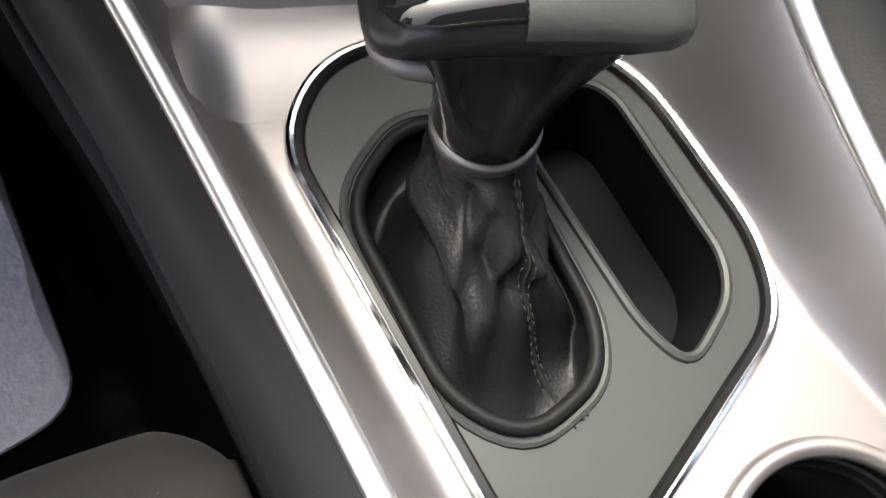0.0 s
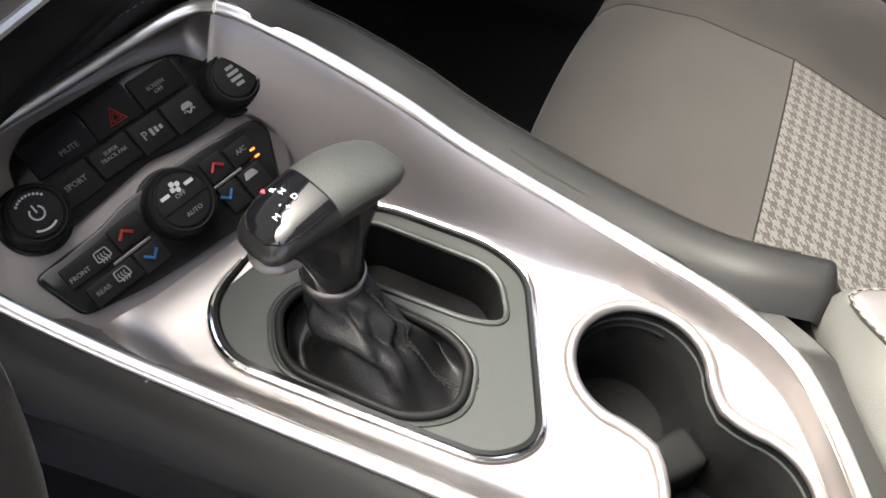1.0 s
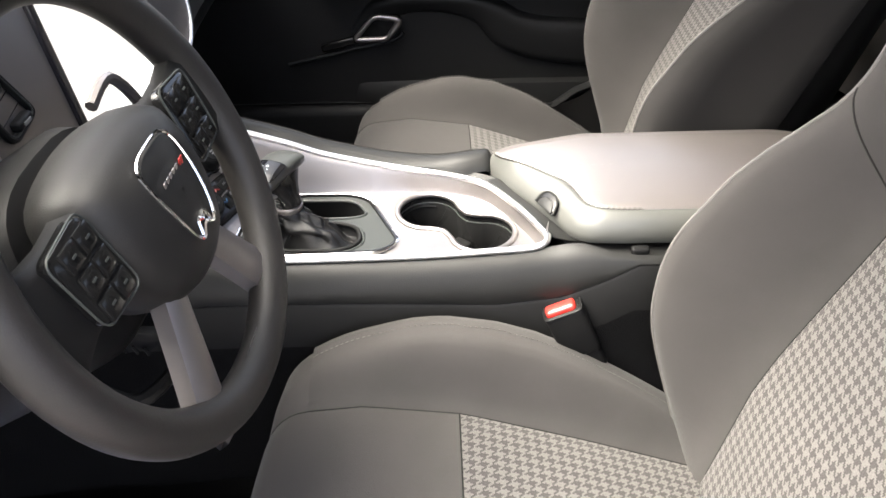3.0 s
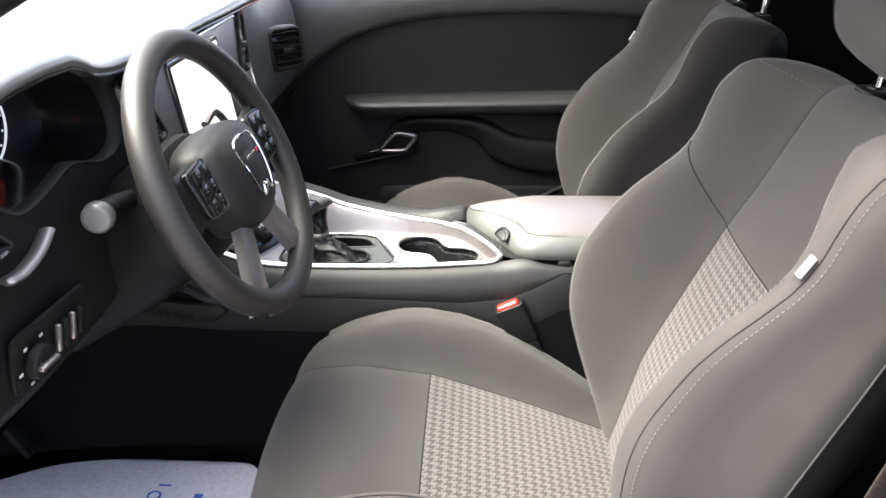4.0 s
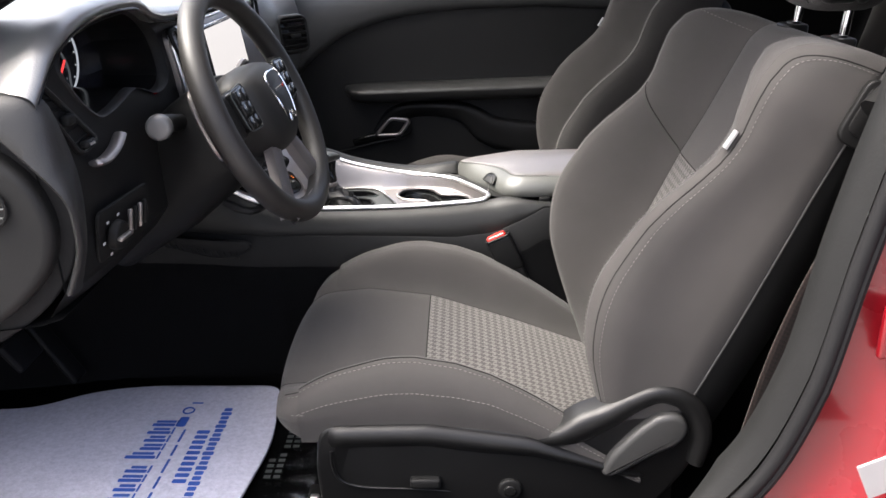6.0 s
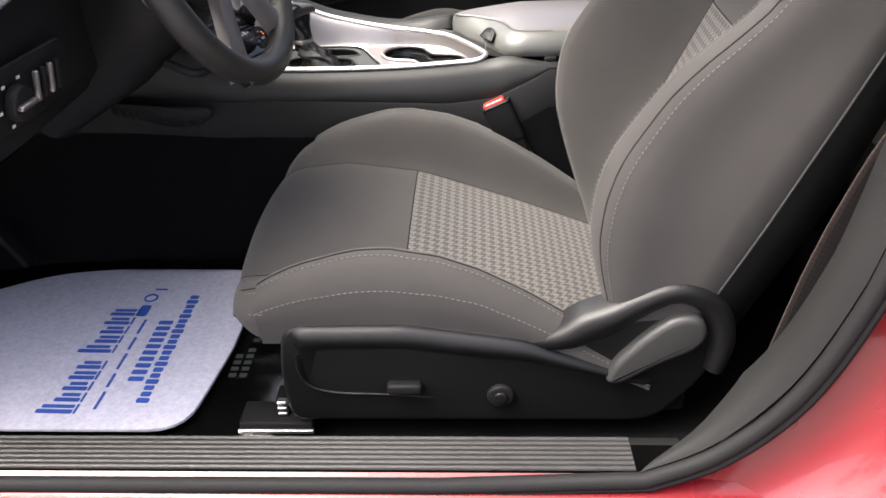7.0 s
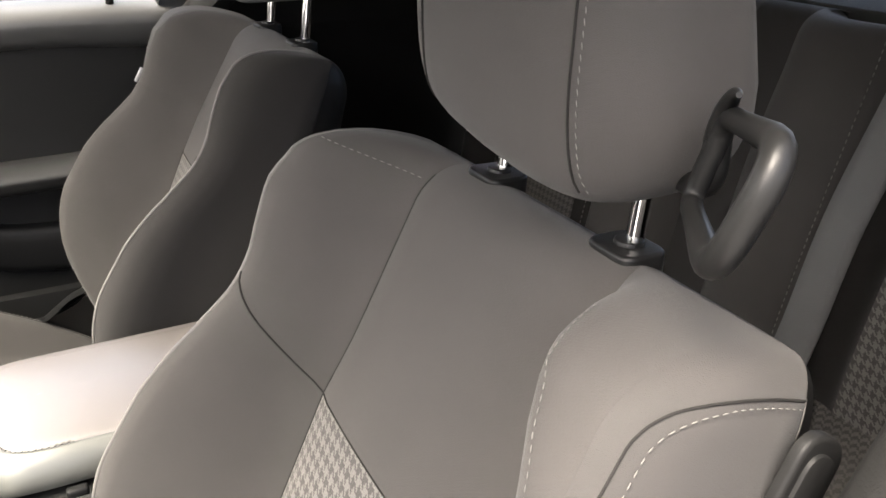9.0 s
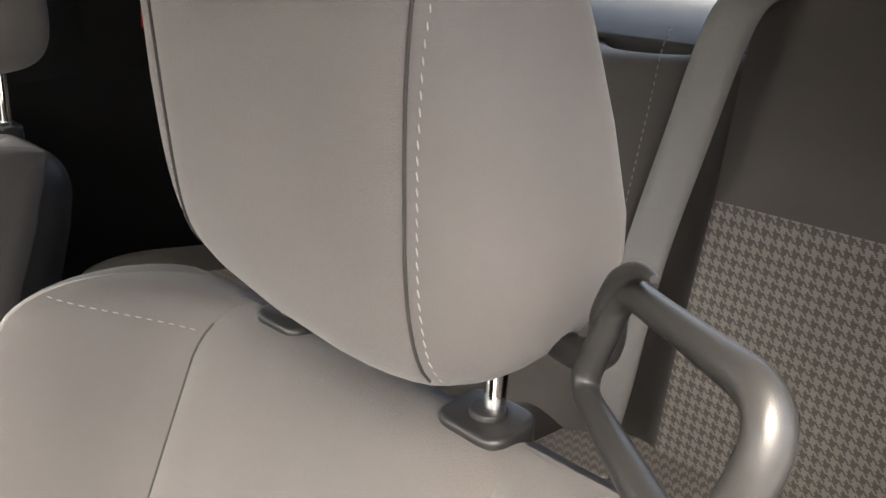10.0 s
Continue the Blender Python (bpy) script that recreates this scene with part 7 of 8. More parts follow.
# ---- passenger door ----
def build_far_door():
    s = 1
    dr = thing("passenger_door", (0.2, 0.78, 0.0), "closed black passenger door with silver handle", "car door", kind="structure")
    xs = np.linspace(-0.62, 0.82, 49)
    def arc(x):
        # lower rim of the upper pad, whose paler colour imitates window light
        return ramp(x, [-0.62, -0.25, -0.19, -0.10, 0.0, 0.12, 0.28, 0.45, 0.62, 0.70, 0.82], [0.30, 0.40, 0.468, 0.53, 0.565, 0.586, 0.594, 0.596, 0.585, 0.56, 0.52])
    up, lo = [], []
    for x in xs:
        a = arc(x)
        zt = 0.648 + 0.008 * (x + 0.3)
        up.append([(x, 0.80, zt + 0.005), (x, 0.755, zt + 0.008), (x, 0.722, zt - 0.004), (x, 0.712, zt - 0.02), (x, 0.712, (zt + a) / 2), (x, 0.716, a + 0.012), (x, 0.722, a), (x, 0.738, a - 0.008)])
        zs = [a - 0.008, a - 0.06, 0.44, 0.40, 0.30, 0.15, 0.0]
        for k in range(1, len(zs)):
            zs[k] = min(zs[k], zs[k - 1] - 0.004)
        lo.append([(x, 0.738 + (0.006 if z > 0.3 else -0.01), z) for z in zs])
    sheet("upper_pad", up, DOOR_PAD, dr, "soft upper door pad, lightened for the window light", angle=70)
    sheet("door_card", lo, SOFT, dr, "black door card", angle=70)
    # armrest
    ax = [-0.105 + 0.07 * (1 - math.cos(k / 9 * math.pi / 2)) for k in range(10)] + list(np.linspace(-0.03, 0.80, 20))
    rows = []
    for x in ax:
        t = min(1, max(0, x + 0.105) / 0.07)
        q = math.sqrt(max(0, 1 - (1 - t) ** 2))
        zt = 0.385 + 0.02 * (x + 0.1)
        w = 0.075 * q + 0.004
        rows.append([(x, 0.735, zt + 0.008 * q), (x, 0.735 - 0.6 * w, zt + 0.008 * q), (x, 0.735 - w, zt - 0.003), (x, 0.735 - w, zt - 0.016 * q), (x, 0.735 - 0.8 * w, zt - 0.034 * q), (x, 0.735, zt - 0.05 * q)])
    rows = [[tuple(p) for p in smooth_line(r, 3)] for r in rows]
    sheet("door_armrest", rows, CHEEK, dr, "padded black door armrest", flip=True, angle=60)
    stitches("armrest_stitching", [(x, 0.668, 0.372 + 0.02 * (x + 0.1)) for x in np.linspace(-0.04, 0.6, 60)], THREAD_GREY, dr, r=0.0007)
    # lower moulding with the grab hollow: a ridge that rises under the armrest and falls away to the rear
    ridge_o = smooth_line([(-0.03, 0.725, 0.262), (0.00, 0.716, 0.305), (0.03, 0.706, 0.325), (0.081, 0.700, 0.337), (0.193, 0.698, 0.336), (0.261, 0.698, 0.318), (0.313, 0.700, 0.291), (0.40, 0.705, 0.278), (0.60, 0.712, 0.27), (0.78, 0.72, 0.268)], 4)
    ridge_i = smooth_line([(0.02, 0.729, 0.248), (0.05, 0.726, 0.285), (0.075, 0.720, 0.300), (0.124, 0.716, 0.306), (0.190, 0.713, 0.296), (0.227, 0.711, 0.274), (0.262, 0.711, 0.235), (0.36, 0.713, 0.20), (0.58, 0.715, 0.18), (0.78, 0.72, 0.17)], 4)
    rows = []
    for o, i in zip(ridge_o, ridge_i):
        rows.append([(o[0], 0.742, o[2] + 0.006), (o[0], o[1] + 0.012, o[2] + 0.004), tuple(o), tuple(o * 0.75 + i * 0.25 - (0, 0.006, 0)), tuple(o * 0.35 + i * 0.65 - (0, 0.004, 0)), tuple(i), (i[0] + 0.004, 0.738, i[2] - 0.010)])
    sheet("grab_moulding", [[tuple(p) for p in smooth_line(r, 2)] for r in rows], DOOR_LOW, dr, "black moulding round the grab hollow", angle=70)
    # map pocket at the foot of the door
    pk = [[(x, 0.735 - dy * abs(math.sin(math.pi * min(1, max(0, (x + 0.05) / 0.85)))) ** 0.4, z) for dy, z in ((0.0, 0.16), (0.018, 0.15), (0.024, 0.11), (0.020, 0.06), (0.02, 0.0))] for x in np.linspace(-0.04, 0.78, 20)]
    sheet("lower_pocket", pk, SOFT, dr, flip=True)
    # handle: slanted silver ring in a cup
    hp = rounded([(-0.050, -0.022), (0.016, -0.021), (0.044, 0.018), (-0.008, 0.026)], [0.012, 0.010, 0.012, 0.014], 5)
    hm = basis((0.028, 0.712, 0.2755), (1, 0, 0), (0, -1, 0))
    part("handle_cup", plate(hm @ Matrix.Translation((0, 0, -0.012)), [(x * 1.12 - 0.002, y * 1.15) for x, y in hp], 0.010, 0.002), PLASTIC, dr)
    tube("door_handle", [hm @ Vector((x, y, 0.008)) for x, y in hp], [0.0052 + 0.0022 * max(0, x / 0.05) for x, y in hp], SILVER, dr, "satin silver door handle", closed=True, sides=10)
    tube("card_line", smooth_line([(-0.16, 0.724, 0.196), (-0.115, 0.724, 0.206), (-0.03, 0.720, 0.228), (0.053, 0.718, 0.246), (0.075, 0.718, 0.262)], 4), 0.004, DOOR_LOW, dr, sides=8)
    part("switch_bar", block(-0.055, 0.719, 0.240, 0.070, 0.016, 0.016, 0.004, 3, Euler((0, radians(-14), 0)).to_matrix()), GLOSS, dr, "gloss black lock switch bar")
    # window switch slots on the belt pad and the lock pin
    for k in range(2):
        part("belt_slot", block(-0.075, 0.735 + 0.012 * k, 0.6595, 0.135, 0.004, 0.004, 0.001, 1), GLOSS, dr)
    part("lock_pin", drum(Matrix.Translation((0.555, 0.735, 0.654)), 0.007, 0.006, 0.028, 18, 0.002), PLASTIC, dr, "black lock pin")
    sheet("outer_skin", [[(x, y, z) for y, z in ((0.80, 0.655), (0.83, 0.64), (0.88, 0.55), (0.92, 0.35), (0.91, 0.1), (0.89, -0.05))] for x in np.linspace(-0.9, 0.85, 8)], RED_PAINT, dr)
    g = sheet("window_1", [[(x, 0.795 - 0.19 * t - 0.015 * math.sin(math.pi * t), 0.655 + 0.285 * t) for t in np.linspace(0, 1, 6)] for x in np.linspace(-0.62, 0.62, 8)], GLASS)
    g.visible_shadow = False
    tagged(g, "clear passenger side window glass", "window", kind="structure")
    # outside mirror
    mr = thing("door_mirror", (-0.10, 0.95, 0.70), "red painted door mirror with black surround", "mirror")
    c = np.array((-0.085, 0.985, 0.712))
    shell = []
    for k in range(11):
        ph = math.pi / 2 * k / 10
        f = abs(math.cos(ph)) ** 0.5 if k < 10 else 0.02
        shell.append([(c[0] - 0.075 * math.sin(ph), c[1] + 0.112 * f * math.copysign(abs(math.cos(a)) ** 0.75, math.cos(a)), c[2] + 0.072 * f * math.copysign(abs(math.sin(a)) ** 0.75, math.sin(a))) for a in np.linspace(0, 2 * math.pi, 32, endpoint=False)])
    sheet("mirror_shell", shell, RED_PAINT, mr, closed=True, flip=True)
    rim = shell[0]
    tube("mirror_rim", rim, 0.006, RED_PAINT, mr, closed=True, sides=8)
    cc = np.mean(np.array(rim), axis=0)
    solid("mirror_glass", [tuple(cc - np.array((0.012, 0, 0)))] + [tuple(cc + (np.array(p) - cc) * 0.95 - np.array((0.012, 0, 0))) for p in rim], [(0, (k + 1) % 32 + 1, k + 1)[::-1] for k in range(32)], CHROME, mr, "silvered mirror glass", smooth=False)
    tube("mirror_arm", [(-0.115, 0.80, 0.672), (-0.115, 0.86, 0.688), (-0.10, 0.93, 0.70)], [0.036, 0.03, 0.026], RED_PAINT, mr, sides=14, flat=0.6)
    return dr


def build_mats():
    mat = thing("paper_floor_mat", (-0.35, -0.42, 0.0), "pale grey paper floor mat with blue printing", "floor mat")
    o = rounded([(-0.66, -0.60), (-0.135, -0.60), (-0.108, -0.40), (-0.128, -0.215), (-0.36, -0.21), (-0.47, -0.228), (-0.56, -0.285), (-0.66, -0.29)], [0.02, 0.05, 0.05, 0.035, 0.05, 0.05, 0.04, 0.02], 5)
    part("sheet", plate(Matrix.Translation((0, 0, 0.0)), o, 0.005, 0.0015), PAPER, mat)
    zf = lambda x: 0.003
    rx = Vector((0.03, 1.0, 0)).normalized()

    def stroke(x, y, ln, wd):
        part("printed_bar", plate(basis((x, y, 0.0051), rx, (0, 0, 1)), rounded([(-ln / 2, -wd / 2), (ln / 2, -wd / 2), (ln / 2, wd / 2), (-ln / 2, wd / 2)], min(ln, wd) * 0.25, 2), 0.0005, 0), INK, mat)

    # title: two rows of bold bars, the first of each taller, each with a thin shadow bar beside it
    rnd = random.Random(4)
    for k in range(10):
        y = -0.562 + 0.0232 * k + (0.014 if k > 4 else 0.0)
        x0 = -0.309 + 0.03 * (y + 0.44)
        tall = 0.050 if k in (0, 5) else 0.034 + 0.006 * rnd.random()
        x0 -= (tall - 0.036) / 2
        stroke(x0, y - 0.0048, 0.0078, tall)
        stroke(x0 + 0.002, y + 0.0052, 0.0066, tall * (0.72 if k % 3 else 0.9))
        stroke(x0 + tall * 0.5 + 0.0035, y, 0.0190, 0.0032)
    for q in range(5):
        stroke(-0.266, -0.545 + 0.042 * q, 0.030 if q % 2 else 0.036, 0.004)
    stroke(-0.277, -0.335, 0.030, 0.016)
    tube("printed_disc", [Vector((-0.277 + 0.0095 * math.cos(a), -0.300 + 0.0095 * math.sin(a), 0.0055)) for a in np.linspace(0, 2 * math.pi, 20, endpoint=False)], 0.0016, INK, mat, closed=True, sides=5)
    stroke(-0.268, -0.275, 0.004, 0.020)
    for q in range(10):
        stroke(-0.232, -0.500 + 0.0148 * q, 0.0095, 0.022)
    for q in range(20):
        stroke(-0.207, -0.545 + 0.0130 * q, 0.0095, 0.014 + 0.004 * (q % 3 == 0))
    # clear film under the paper
    fl = thing("clear_floor_film", (-0.35, -0.40, 0.0), "crumpled clear plastic floor film", "plastic film")
    rnd = np.random.RandomState(3)
    gx, gy = np.linspace(-0.66, -0.015, 44), np.linspace(-0.64, -0.185, 34)
    rows = []
    for x in gx:
        row = []
        for y in gy:
            h = 0.0045 + zf(x) - 0.003 + 0.004 * abs(noise.noise(Vector((x * 22, y * 20, 0.3)))) + 0.007 * max(0, noise.noise(Vector((x * 9, y * 26, 2.1))))
            inside = -0.60 < y < -0.22 and x < -0.115
            row.append((x, y, 0.0022 + zf(x) - 0.003 if inside else h))
        rows.append(row)
    f = sheet("film", rows, CLEAR_FILM, fl, flip=True, angle=None)
    f.visible_shadow = False
    for k, (x, y) in enumerate(((-0.078, -0.42), (-0.064, -0.42), (-0.095, -0.50), (-0.080, -0.50))):
        for q in range(4 if k % 2 == 0 else 5):
            part("printed_bar", block(x, y + 0.014 * q, 0.012, 0.010, 0.008, 0.0006, 0), BEZEL, fl, smooth=False)


def build_pedals():
    b = thing("brake_pedal", (-0.55, -0.33, 0.12), "black rubber brake pedal", "pedal")
    part("pad", block(-0.535, -0.33, 0.145, 0.014, 0.075, 0.055, 0.006, 3, Euler((0, radians(-35), 0)).to_matrix()), RUBBER, b)
    tube("arm", [(-0.545, -0.33, 0.15), (-0.60, -0.33, 0.26), (-0.66, -0.33, 0.38)], 0.009, PLASTIC, b, sides=8)
    g = thing("accelerator_pedal", (-0.52, -0.24, 0.05), "black plastic accelerator pedal in the footwell", "pedal")
    part("pad", block(-0.53, -0.235, 0.10, 0.012, 0.045, 0.15, 0.006, 3, Euler((0, radians(-30), 0)).to_matrix()), PLASTIC, g)
    f = thing("foot_rest", (-0.55, -0.62, 0.05), "black rubber foot rest in the footwell", "foot rest")
    part("pad", block(-0.56, -0.615, 0.10, 0.02, 0.075, 0.20, 0.008, 3, Euler((0, radians(-38), 0)).to_matrix()), RUBBER, f)


# ---- belts and rear seat ----
def strap(name, pts, width, mat, parent, across, label=""):
    rows, uvs = [], []
    acc = 0
    last = None
    for p in smooth_line(pts, 6):
        p = Vector(p)
        if last is not None:
            acc += (p - last).length
        last = p
        a = Vector(across).normalized() * width / 2
        for k, t in enumerate((-1, -0.5, 0, 0.5, 1)):
            uvs.append((t * width / 2, acc))
        rows.append([tuple(p + a * t) for t in (-1, -0.5, 0, 0.5, 1)])
    ob = sheet(name, rows, mat, parent, label, uv=uvs)
    md = ob.modifiers.new("thick", "SOLIDIFY")
    md.thickness = 0.0018
    md.offset = 0
    return ob


def build_belts():
    b = thing("seat_belt", (0.62, -0.69, 0.1), "brown patterned seat belt webbing along the jamb", "seat belt")
    strap("lower_webbing", [(0.515, -0.708, 0.05), (0.546, -0.703, 0.164), (0.577, -0.697, 0.31), (0.610, -0.690, 0.41), (0.648, -0.680, 0.485)], 0.036, WEB_BROWN, b, (0.75, 0.25, -0.45), "brown woven belt webbing")
    part("belt_anchor", block(0.652, -0.676, 0.489, 0.024, 0.010, 0.012, 0.004, 3, Euler((0, radians(-30), 0)).to_matrix()), BRIGHT, b, "bare metal belt anchor")
    r = thing("rear_seat_belt", (1.15, -0.31, 0.3), "grey rear seat belt strap", "seat belt")
    strap("webbing", [(1.175, -0.232, 0.285), (1.190, -0.238, 0.36), (1.212, -0.248, 0.50), (1.240, -0.268, 0.637), (1.262, -0.292, 0.765), (1.30, -0.305, 0.790), (1.37, -0.315, 0.775)], 0.050, WEBBING, r, (0.18, -0.97, -0.10), "grey webbing")
    part("belt_slot", block(1.395, -0.318, 0.768, 0.02, 0.07, 0.012, 0.004), PLASTIC, r, "black belt outlet")


def build_rear_seat():
    rs = thing("rear_bench", (1.2, 0, 0.15), "charcoal rear bench with houndstooth inserts", "seat")
    yc = -0.40
    def rowset(y0, y1, prof, n=12):
        return [[(x, y, z) for x, z in prof] for y in np.linspace(y0, y1, n)]
    cush = [tuple(p)[:2] for p in smooth_line([(0.93, 0.15, 0), (0.915, 0.24, 0), (0.94, 0.285, 0), (1.02, 0.292, 0), (1.15, 0.265, 0), (1.27, 0.24, 0)], 4)]
    back = [tuple(p)[:2] for p in smooth_line([(1.215, 0.25, 0), (1.235, 0.36, 0), (1.275, 0.52, 0), (1.315, 0.66, 0), (1.335, 0.73, 0), (1.37, 0.75, 0), (1.42, 0.735, 0)], 4)]
    for s in (-1, 1):
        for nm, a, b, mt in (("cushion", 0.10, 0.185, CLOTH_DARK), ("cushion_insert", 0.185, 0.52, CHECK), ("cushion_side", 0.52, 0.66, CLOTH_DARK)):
            rows = []
            uvs = []
            for y in np.linspace(a, b, 10):
                bul = 0.018 * (1 if nm != "cushion_insert" else 0.2) * math.sin(math.pi * (y - a) / (b - a))
                rows.append([(x, s * y, z + bul) for x, z in cush])
                uvs += [(y, k * 0.022) for k in range(len(cush))]
            sheet(nm, rows, mt, rs, uv=uvs, flip=s < 0)
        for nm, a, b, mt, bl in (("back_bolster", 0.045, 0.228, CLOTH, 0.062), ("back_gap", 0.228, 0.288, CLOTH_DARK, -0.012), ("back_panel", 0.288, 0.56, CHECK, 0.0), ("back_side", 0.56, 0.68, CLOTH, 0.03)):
            rows, uvs, rows2 = [], [], []
            for y in np.linspace(a, b, 12):
                q = abs(math.sin(math.pi * (y - a) / (b - a))) ** 0.6
                lift = 1.45 if a > 0.25 else 0.80
                full = [(x - bl * q, s * y, z if z < 0.545 else 0.545 + (z - 0.545) * lift) for x, z in back]
                rows.append(full)
                uvs += [(y, z) for x, z in back]
            if mt is CHECK:
                cutk = next(k for k, (x, z) in enumerate(back) if z > 0.545)
                sheet("back_insert", [r[:cutk + 1] for r in rows], CHECK, rs, "grey houndstooth rear back insert", uv=[(y, back[k][1]) for y in np.linspace(a, b, 12) for k in range(cutk + 1)], flip=s < 0)
                sheet("back_upper", [r[cutk:] for r in rows], CLOTH, rs, flip=s < 0)
            else:
                sheet(nm, rows, mt, rs, flip=s < 0)
        stitches("stitching", [(x - 0.048, s * 0.205, z) for x, z in back[3:-6]], THREAD, rs, r=0.0008)
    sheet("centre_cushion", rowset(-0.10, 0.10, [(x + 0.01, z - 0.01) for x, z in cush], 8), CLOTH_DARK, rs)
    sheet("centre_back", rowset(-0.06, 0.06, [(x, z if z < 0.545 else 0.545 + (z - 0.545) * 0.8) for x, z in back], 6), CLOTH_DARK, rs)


# ---- outside ----
def build_outside():
    gm = bpy.data.materials.new("grey_asphalt")
    gm.use_nodes = True
    t = gm.node_tree
    b = t.nodes["Principled BSDF"]
    n1 = t.nodes.new("ShaderNodeTexNoise")
    n1.inputs["Scale"].default_value = 0.6
    n2 = t.nodes.new("ShaderNodeTexNoise")
    n2.inputs["Scale"].default_value = 120
    co = t.nodes.new("ShaderNodeTexCoord")
    for nn in (n1, n2):
        t.links.new(co.outputs["Object"], nn.inputs["Vector"])
    cr = t.nodes.new("ShaderNodeMapRange")
    cr.inputs["To Min"].default_value = 0.13
    cr.inputs["To Max"].default_value = 0.19
    t.links.new(math_node(t, "ADD", math_node(t, "MULTIPLY", n1.outputs["Fac"], 0.6), math_node(t, "MULTIPLY", n2.outputs["Fac"], 0.4)), cr.inputs["Value"])
    cc = t.nodes.new("ShaderNodeCombineColor")
    for k in range(3):
        t.links.new(cr.outputs[0], cc.inputs[k])
    t.links.new(cc.outputs[0], b.inputs["Base Color"])
    b.inputs["Roughness"].default_value = 0.85
    bp = t.nodes.new("ShaderNodeBump")
    bp.inputs["Strength"].default_value = 0.5
    t.links.new(n2.outputs["Fac"], bp.inputs["Height"])
    t.links.new(bp.outputs[0], b.inputs["Normal"])
    g = sheet("ground", [[(x, y, -0.32) for y in (-400, -40, -8, 0, 8, 40, 400)] for x in (-400, -40, -8, 0, 8, 40, 400)], gm, flip=True)
    tagged(g, "grey worn asphalt car park ground", "ground", kind="structure")


def build_pavement():
    """Pale concrete apron of joined slabs under the parked cars across from the door."""
    p = thing("pavement", (0, 6.0, -0.32), "pale concrete apron under the parked cars", "pavement", kind="structure")
    slab = block(0, 0, 0, 2.99, 2.99, 0.03, 0.004, 1)
    me = None
    for a in range(-4, 5):
        for b in range(4):
            at = Matrix.Translation((3.0 * a, 3.0 + 3.0 * b, -0.3290))
            if me is None:
                ob = part("slab", slab, CONCRETE, p)
                me = ob.data
            else:
                ob = attach(new("slab", me), p)
            ob.matrix_basis = at


def build_bounce_wall():
    """An unseen plain wall, added behind the camera to bounce light to the door side."""
    w = part("wall_bounce", block(2.0, -8.2, 0.98, 60.0, 1.0, 2.6, 0.02, 1), BOUNCE_WALL)
    tagged(w, "plain pale wall added out of view to bounce light", "wall", kind="structure")


def build_vehicle(x, y, half, paint, label, tall=1.75, lamp=True):
    """A parked vehicle seen from its front, which points to the smaller y."""
    g = -0.32
    v = thing("parked_car", (x, y + 2.2, g), label, "car")
    prof = [(0.06, 0.28), (0.0, 0.42), (0.0, 0.62), (0.03, 0.92), (0.12, 1.02), (1.05, 1.10), (1.25, 1.14), (1.75, tall - 0.06), (2.0, tall), (3.6, tall), (4.15, 1.10), (4.3, 0.95), (4.3, 0.30)]
    prof = [tuple(p)[:2] for p in smooth_line([(a, b, 0) for a, b in prof], 2)]
    rows = []
    for f in (-1.0, -0.985, -0.93, -0.6, -0.2, 0.2, 0.6, 0.93, 0.985, 1.0):
        e = 0.10 * max(0, abs(f) - 0.55) ** 2 / 0.2
        row = []
        for a, b in prof:
            tuck = 0.16 * max(0, (b - 1.05) / 0.7)
            row.append((x + f * (half - tuck), y + a + e * (1 if a < 1 else 0), g + b))
        rows.append(row)
    sheet("body", rows, paint, v, angle=40)
    for s in (-1, 1):
        sheet("body_side", [[(x + s * (half - 0.16 * max(0, (b - 1.05) / 0.7)), y + a, g + b) for a, b in prof], [(x + s * (half - 0.01), y + min(max(a, 0.1), 4.2), g + 0.30) for a, b in prof]], paint, v, flip=s > 0)
        if lamp:
            hl = part("headlight", plate(basis((x + s * half * 0.70, y - 0.012, g + 0.77), (1, 0, 0), (0, -1, 0)), rounded([(-0.19, -0.07), (0.19, -0.085), (0.20, 0.075), (-0.17, 0.085)], 0.04, 4), 0.05, 0.015), CHROME, v, "clear headlight with bright reflector")
            tube("lamp_ring", [(x + s * half * 0.70 + 0.19 * math.cos(a), y - 0.064, g + 0.77 + 0.07 * math.sin(a)) for a in np.linspace(0, 2 * math.pi, 24, endpoint=False)], 0.010, GLOSS, hl, closed=True, sides=6)
        for wy in (0.85, 3.45):
            c = Vector((x + s * (half - 0.10), y + wy, g + 0.36))
            wh = part("wheel", drum(basis(c, (0, 1, 0), (s, 0, 0)), 0.36, 0.36, 0.13, 36, 0.04), RUBBER, v, "black tyre")
            part("rim", drum(basis(c + Vector((s * 0.132, 0, 0)), (0, 1, 0), (s, 0, 0)), 0.23, 0.21, 0.012, 30, 0.004), SILVER, wh)
    for k in range(4):
        part("grille_bar", block(x, y - 0.012, g + 0.66 + 0.055 * k, half * 1.0, 0.03, 0.022, 0.006, 2), GLOSS, v)
    part("bumper", block(x, y - 0.05, g + 0.47, half * 1.96, 0.16, 0.17, 0.05, 4), PLASTIC, v, "dark plastic bumper")
    sheet("windscreen", [[(x + f * (half - 0.16 - 0.10 * t), y + 1.22 + 0.52 * t - 0.012, g + 1.15 + (tall - 1.25) * t + 0.012) for t in (0, 0.5, 1)] for f in (-0.95, 0, 0.95)], SCREEN, v)
    return v


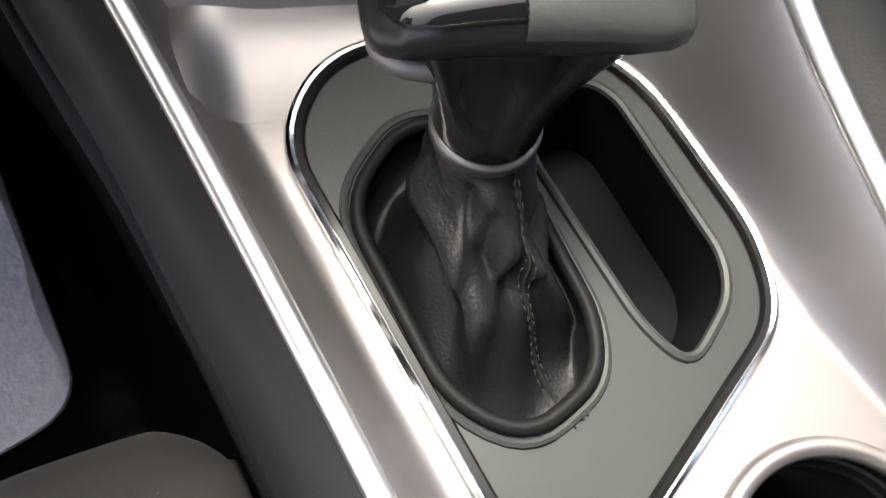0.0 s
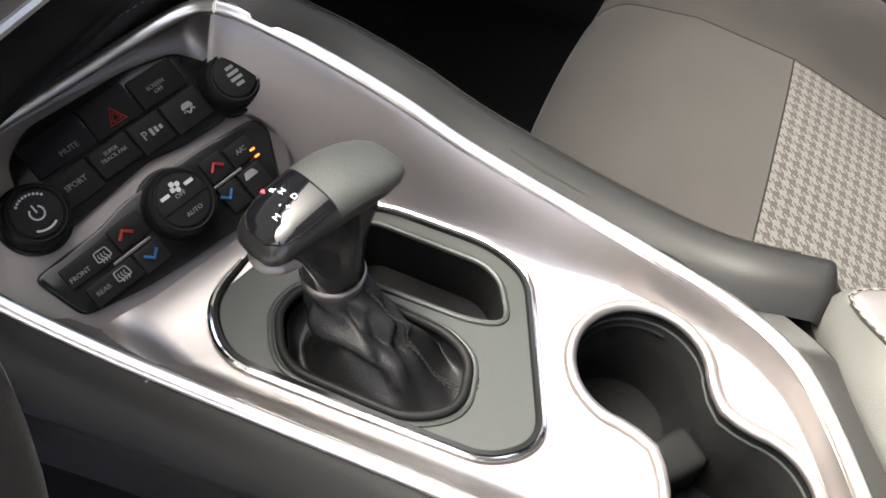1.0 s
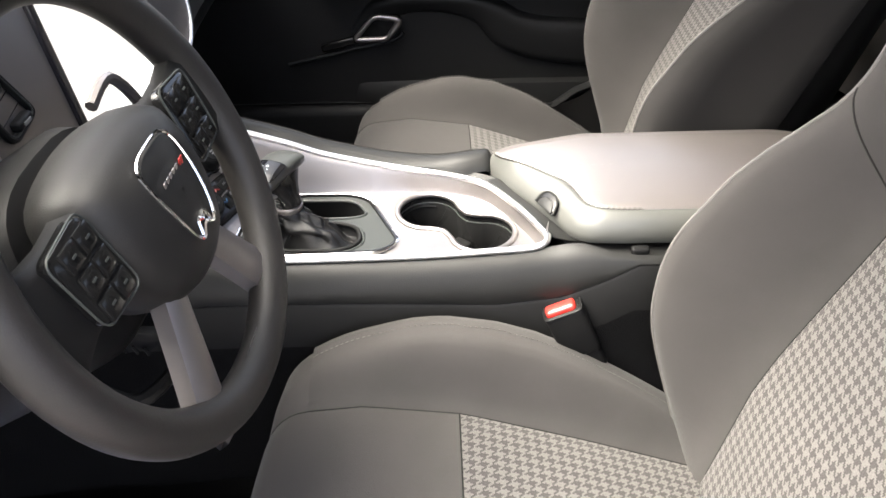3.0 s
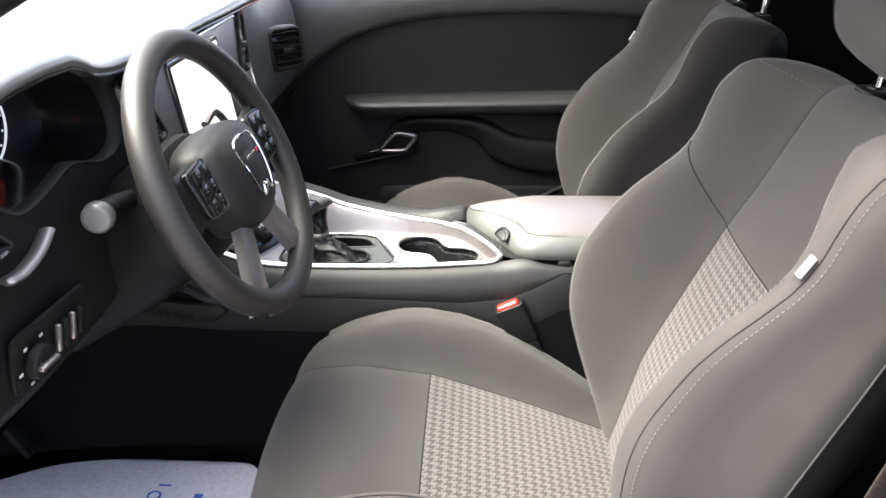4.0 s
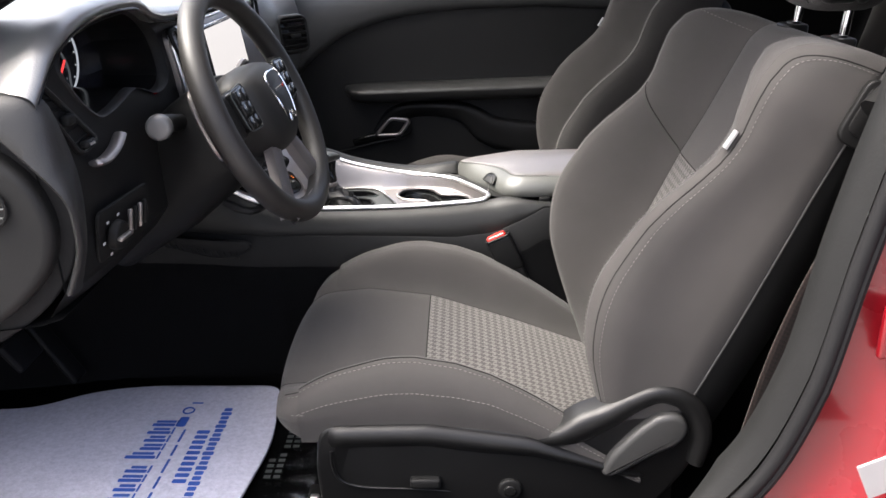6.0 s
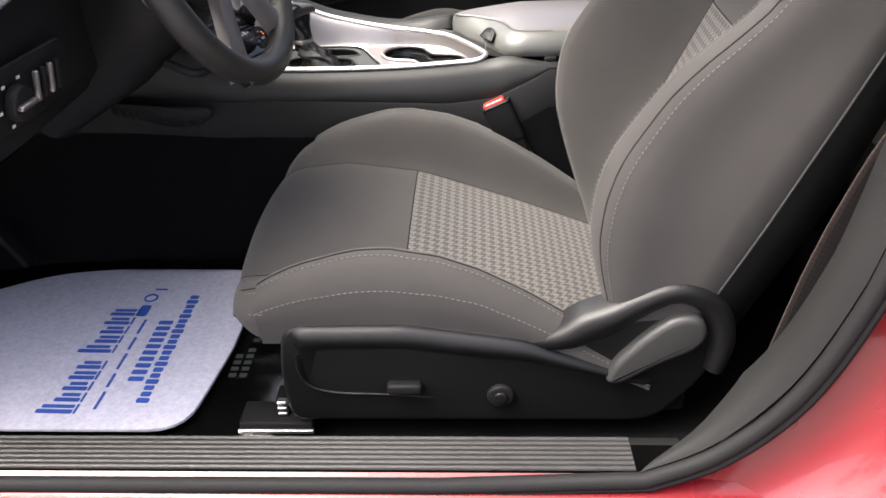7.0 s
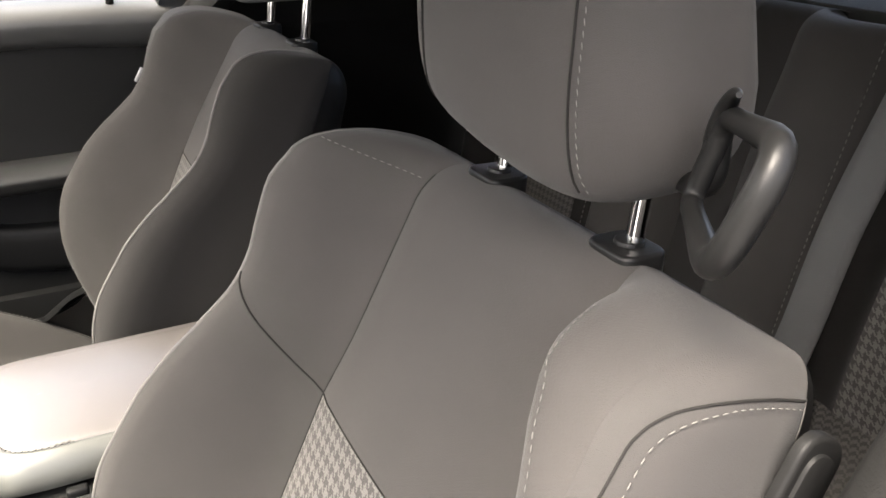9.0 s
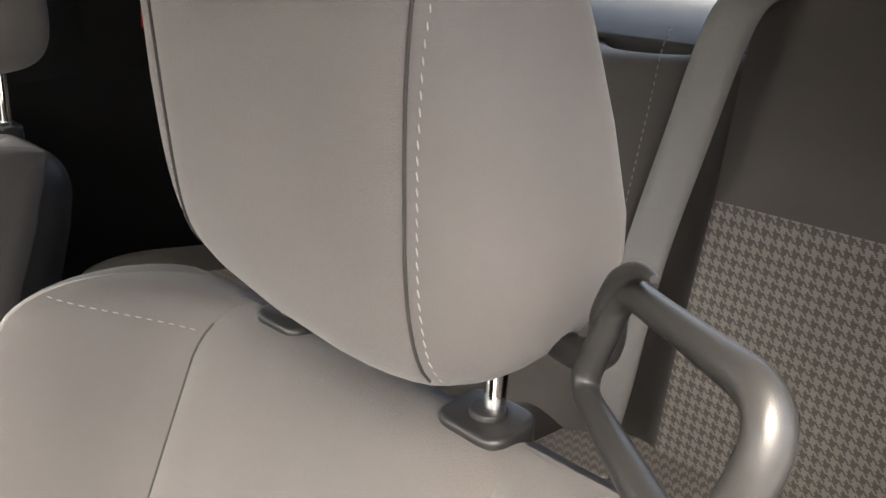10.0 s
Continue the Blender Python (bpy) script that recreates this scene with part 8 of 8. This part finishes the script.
def build_shrub(x, y, r, h, seed):
    """A leafy shrub of many small leaves on thin stems."""
    rnd = np.random.RandomState(seed)
    g = -0.32
    t = thing("shrub", (x, y, g), "dense green leafy shrub beside the parked cars", "shrub")
    for k in range(6):
        a = k * 1.05
        tube("stem", smooth_line([(x, y, g), (x + 0.2 * r * math.cos(a), y + 0.2 * r * math.sin(a), g + 0.4 * h), (x + 0.55 * r * math.cos(a), y + 0.55 * r * math.sin(a), g + 0.85 * h)], 3), 0.014, BARK, t, sides=6)
    verts, faces = [], []
    for _ in range(46):
        a, d = rnd.uniform(0, 2 * math.pi), r * math.sqrt(rnd.uniform(0, 1))
        top = h * (1 - 0.55 * (d / r) ** 2)
        c0 = np.array((x + d * math.cos(a), y + d * math.sin(a), g + rnd.uniform(0.12, 1.0) * top))
        for _ in range(60):
            c = c0 + rnd.normal(size=3) * 0.10
            u = rnd.normal(size=3)
            u /= np.linalg.norm(u)
            q = np.cross(u, rnd.normal(size=3))
            q /= np.linalg.norm(q)
            ln = rnd.uniform(0.025, 0.05)
            k = len(verts)
            verts += [c - u * ln, c + q * ln * 0.5, c + u * ln, c - q * ln * 0.5]
            faces.append((k, k + 1, k + 2, k + 3))
    ob = solid("foliage", verts, faces, LEAF, t, "small green leaves", smooth=False)
    ob["kind"] = "stuff"


def build_tree(x, y, h, seed):
    rnd = np.random.RandomState(seed)
    g = -0.32
    t = thing("tree", (x, y, g), "broad green leafy tree beside the car park", "tree", group="trees round the car park")
    tube("trunk", [(x, y, g), (x + 0.05, y, g + h * 0.2), (x - 0.04, y + 0.05, g + h * 0.45), (x, y, g + h * 0.7)], [0.16, 0.12, 0.09, 0.04], BARK, t, sides=9)
    for k in range(5):
        a = k * 1.3 + seed
        tube("limb", smooth_line([(x, y, g + h * (0.25 + 0.07 * k)), (x + 0.5 * math.cos(a), y + 0.5 * math.sin(a), g + h * (0.36 + 0.07 * k)), (x + 1.1 * math.cos(a), y + 1.1 * math.sin(a), g + h * (0.5 + 0.07 * k))], 3), 0.035, BARK, t, sides=6)
    verts, faces = [], []
    blobs = [(rnd.uniform(-1.3, 1.3), rnd.uniform(-1.3, 1.3), rnd.uniform(0.12, 0.95) * h, rnd.uniform(0.5, 1.0)) for _ in range(16)]
    for bx, by, bz, br in blobs:
        for _ in range(110):
            w = rnd.normal(size=3)
            w = w / np.linalg.norm(w) * br * rnd.uniform(0.5, 1.05)
            c = np.array((x + bx, y + by, g + bz)) + w
            u = rnd.normal(size=3)
            u /= np.linalg.norm(u)
            q = np.cross(u, rnd.normal(size=3))
            q /= np.linalg.norm(q)
            k = len(verts)
            ln = rnd.uniform(0.07, 0.13)
            verts += [c - u * ln, c + q * ln * 0.45, c + u * ln, c - q * ln * 0.45]
            faces.append((k, k + 1, k + 2, k + 3))
    ob = solid("crown", verts, faces, LEAF, t, "green leaves", smooth=False)
    ob["kind"] = "stuff"
    return t


CONCRETE = material("pale_concrete", (0.42, 0.41, 0.39), 0.9, grain=0.5, grain_scale=80, spots=0.18, spot_scale=1.5, spec=0.2)
# Pale render of the added wall, kept bright for fill light.
BOUNCE_WALL = material("bounce_wall_render", (0.72, 0.71, 0.69), 0.9, grain=0.6, grain_scale=60, spots=0.2, spot_scale=0.8, spec=0.1)
BARK = material("bark", (0.12, 0.09, 0.07), 0.9, grain=0.8, grain_scale=40, spots=0.4)
LEAF = material("leaves", (0.06, 0.10, 0.035), 0.55, spots=0.5, spot_scale=3)
BLACK_PAINT = material("black_paint", (0.02, 0.02, 0.023), 0.2, spots=0.1, coat=1.0)
WHITE_PAINT = material("white_paint", (0.75, 0.75, 0.75), 0.3, spots=0.06, coat=1.0)


# ---- assemble ----
build_floor()
build_sill("driver")
build_sill("passenger")
for _s in (-1, 1):
    build_quarter(_s)
    build_side_trim(_s)
build_roof()
build_far_door()
build_dash()
_w, _wm = build_wheel()
build_column(_wm)
build_console()
build_stack()
build_seat(-0.384, 0.0, -1, "charcoal cloth driver seat with houndstooth inserts", True)
build_seat(0.378, 0.042, 1, "charcoal cloth passenger seat with houndstooth inserts", True, 0.04)
build_buckle(0.275, -0.140, 0.268)
build_belts()
build_rear_seat()
build_mats()
build_pedals()
build_outside()
build_pavement()
build_bounce_wall()
build_shrub(-2.55, 5.1, 0.85, 1.35, 5)
build_vehicle(-0.72, 4.2, 0.86, BLACK_PAINT, "black parked car facing the door")
build_vehicle(1.42, 4.9, 0.98, WHITE_PAINT, "white parked pickup facing the door", 1.85)
build_vehicle(4.1, 4.6, 0.95, BLACK_PAINT, "black parked car at the end of the row", 1.8)
# The three trees beyond x = -9 are unseen, added to block low front sky.
for _k, (_x, _y, _h) in enumerate(((-4.2, 8.0, 3.2), (-6.5, 9.5, 4.5), (-2.5, 11.0, 4.8), (-9.5, 6.0, 5.0), (-10.5, 0.5, 4.6), (-10.0, -4.5, 5.2), (1.5, 14.0, 5.0))):
    build_tree(_x, _y, _h, 11 + _k)
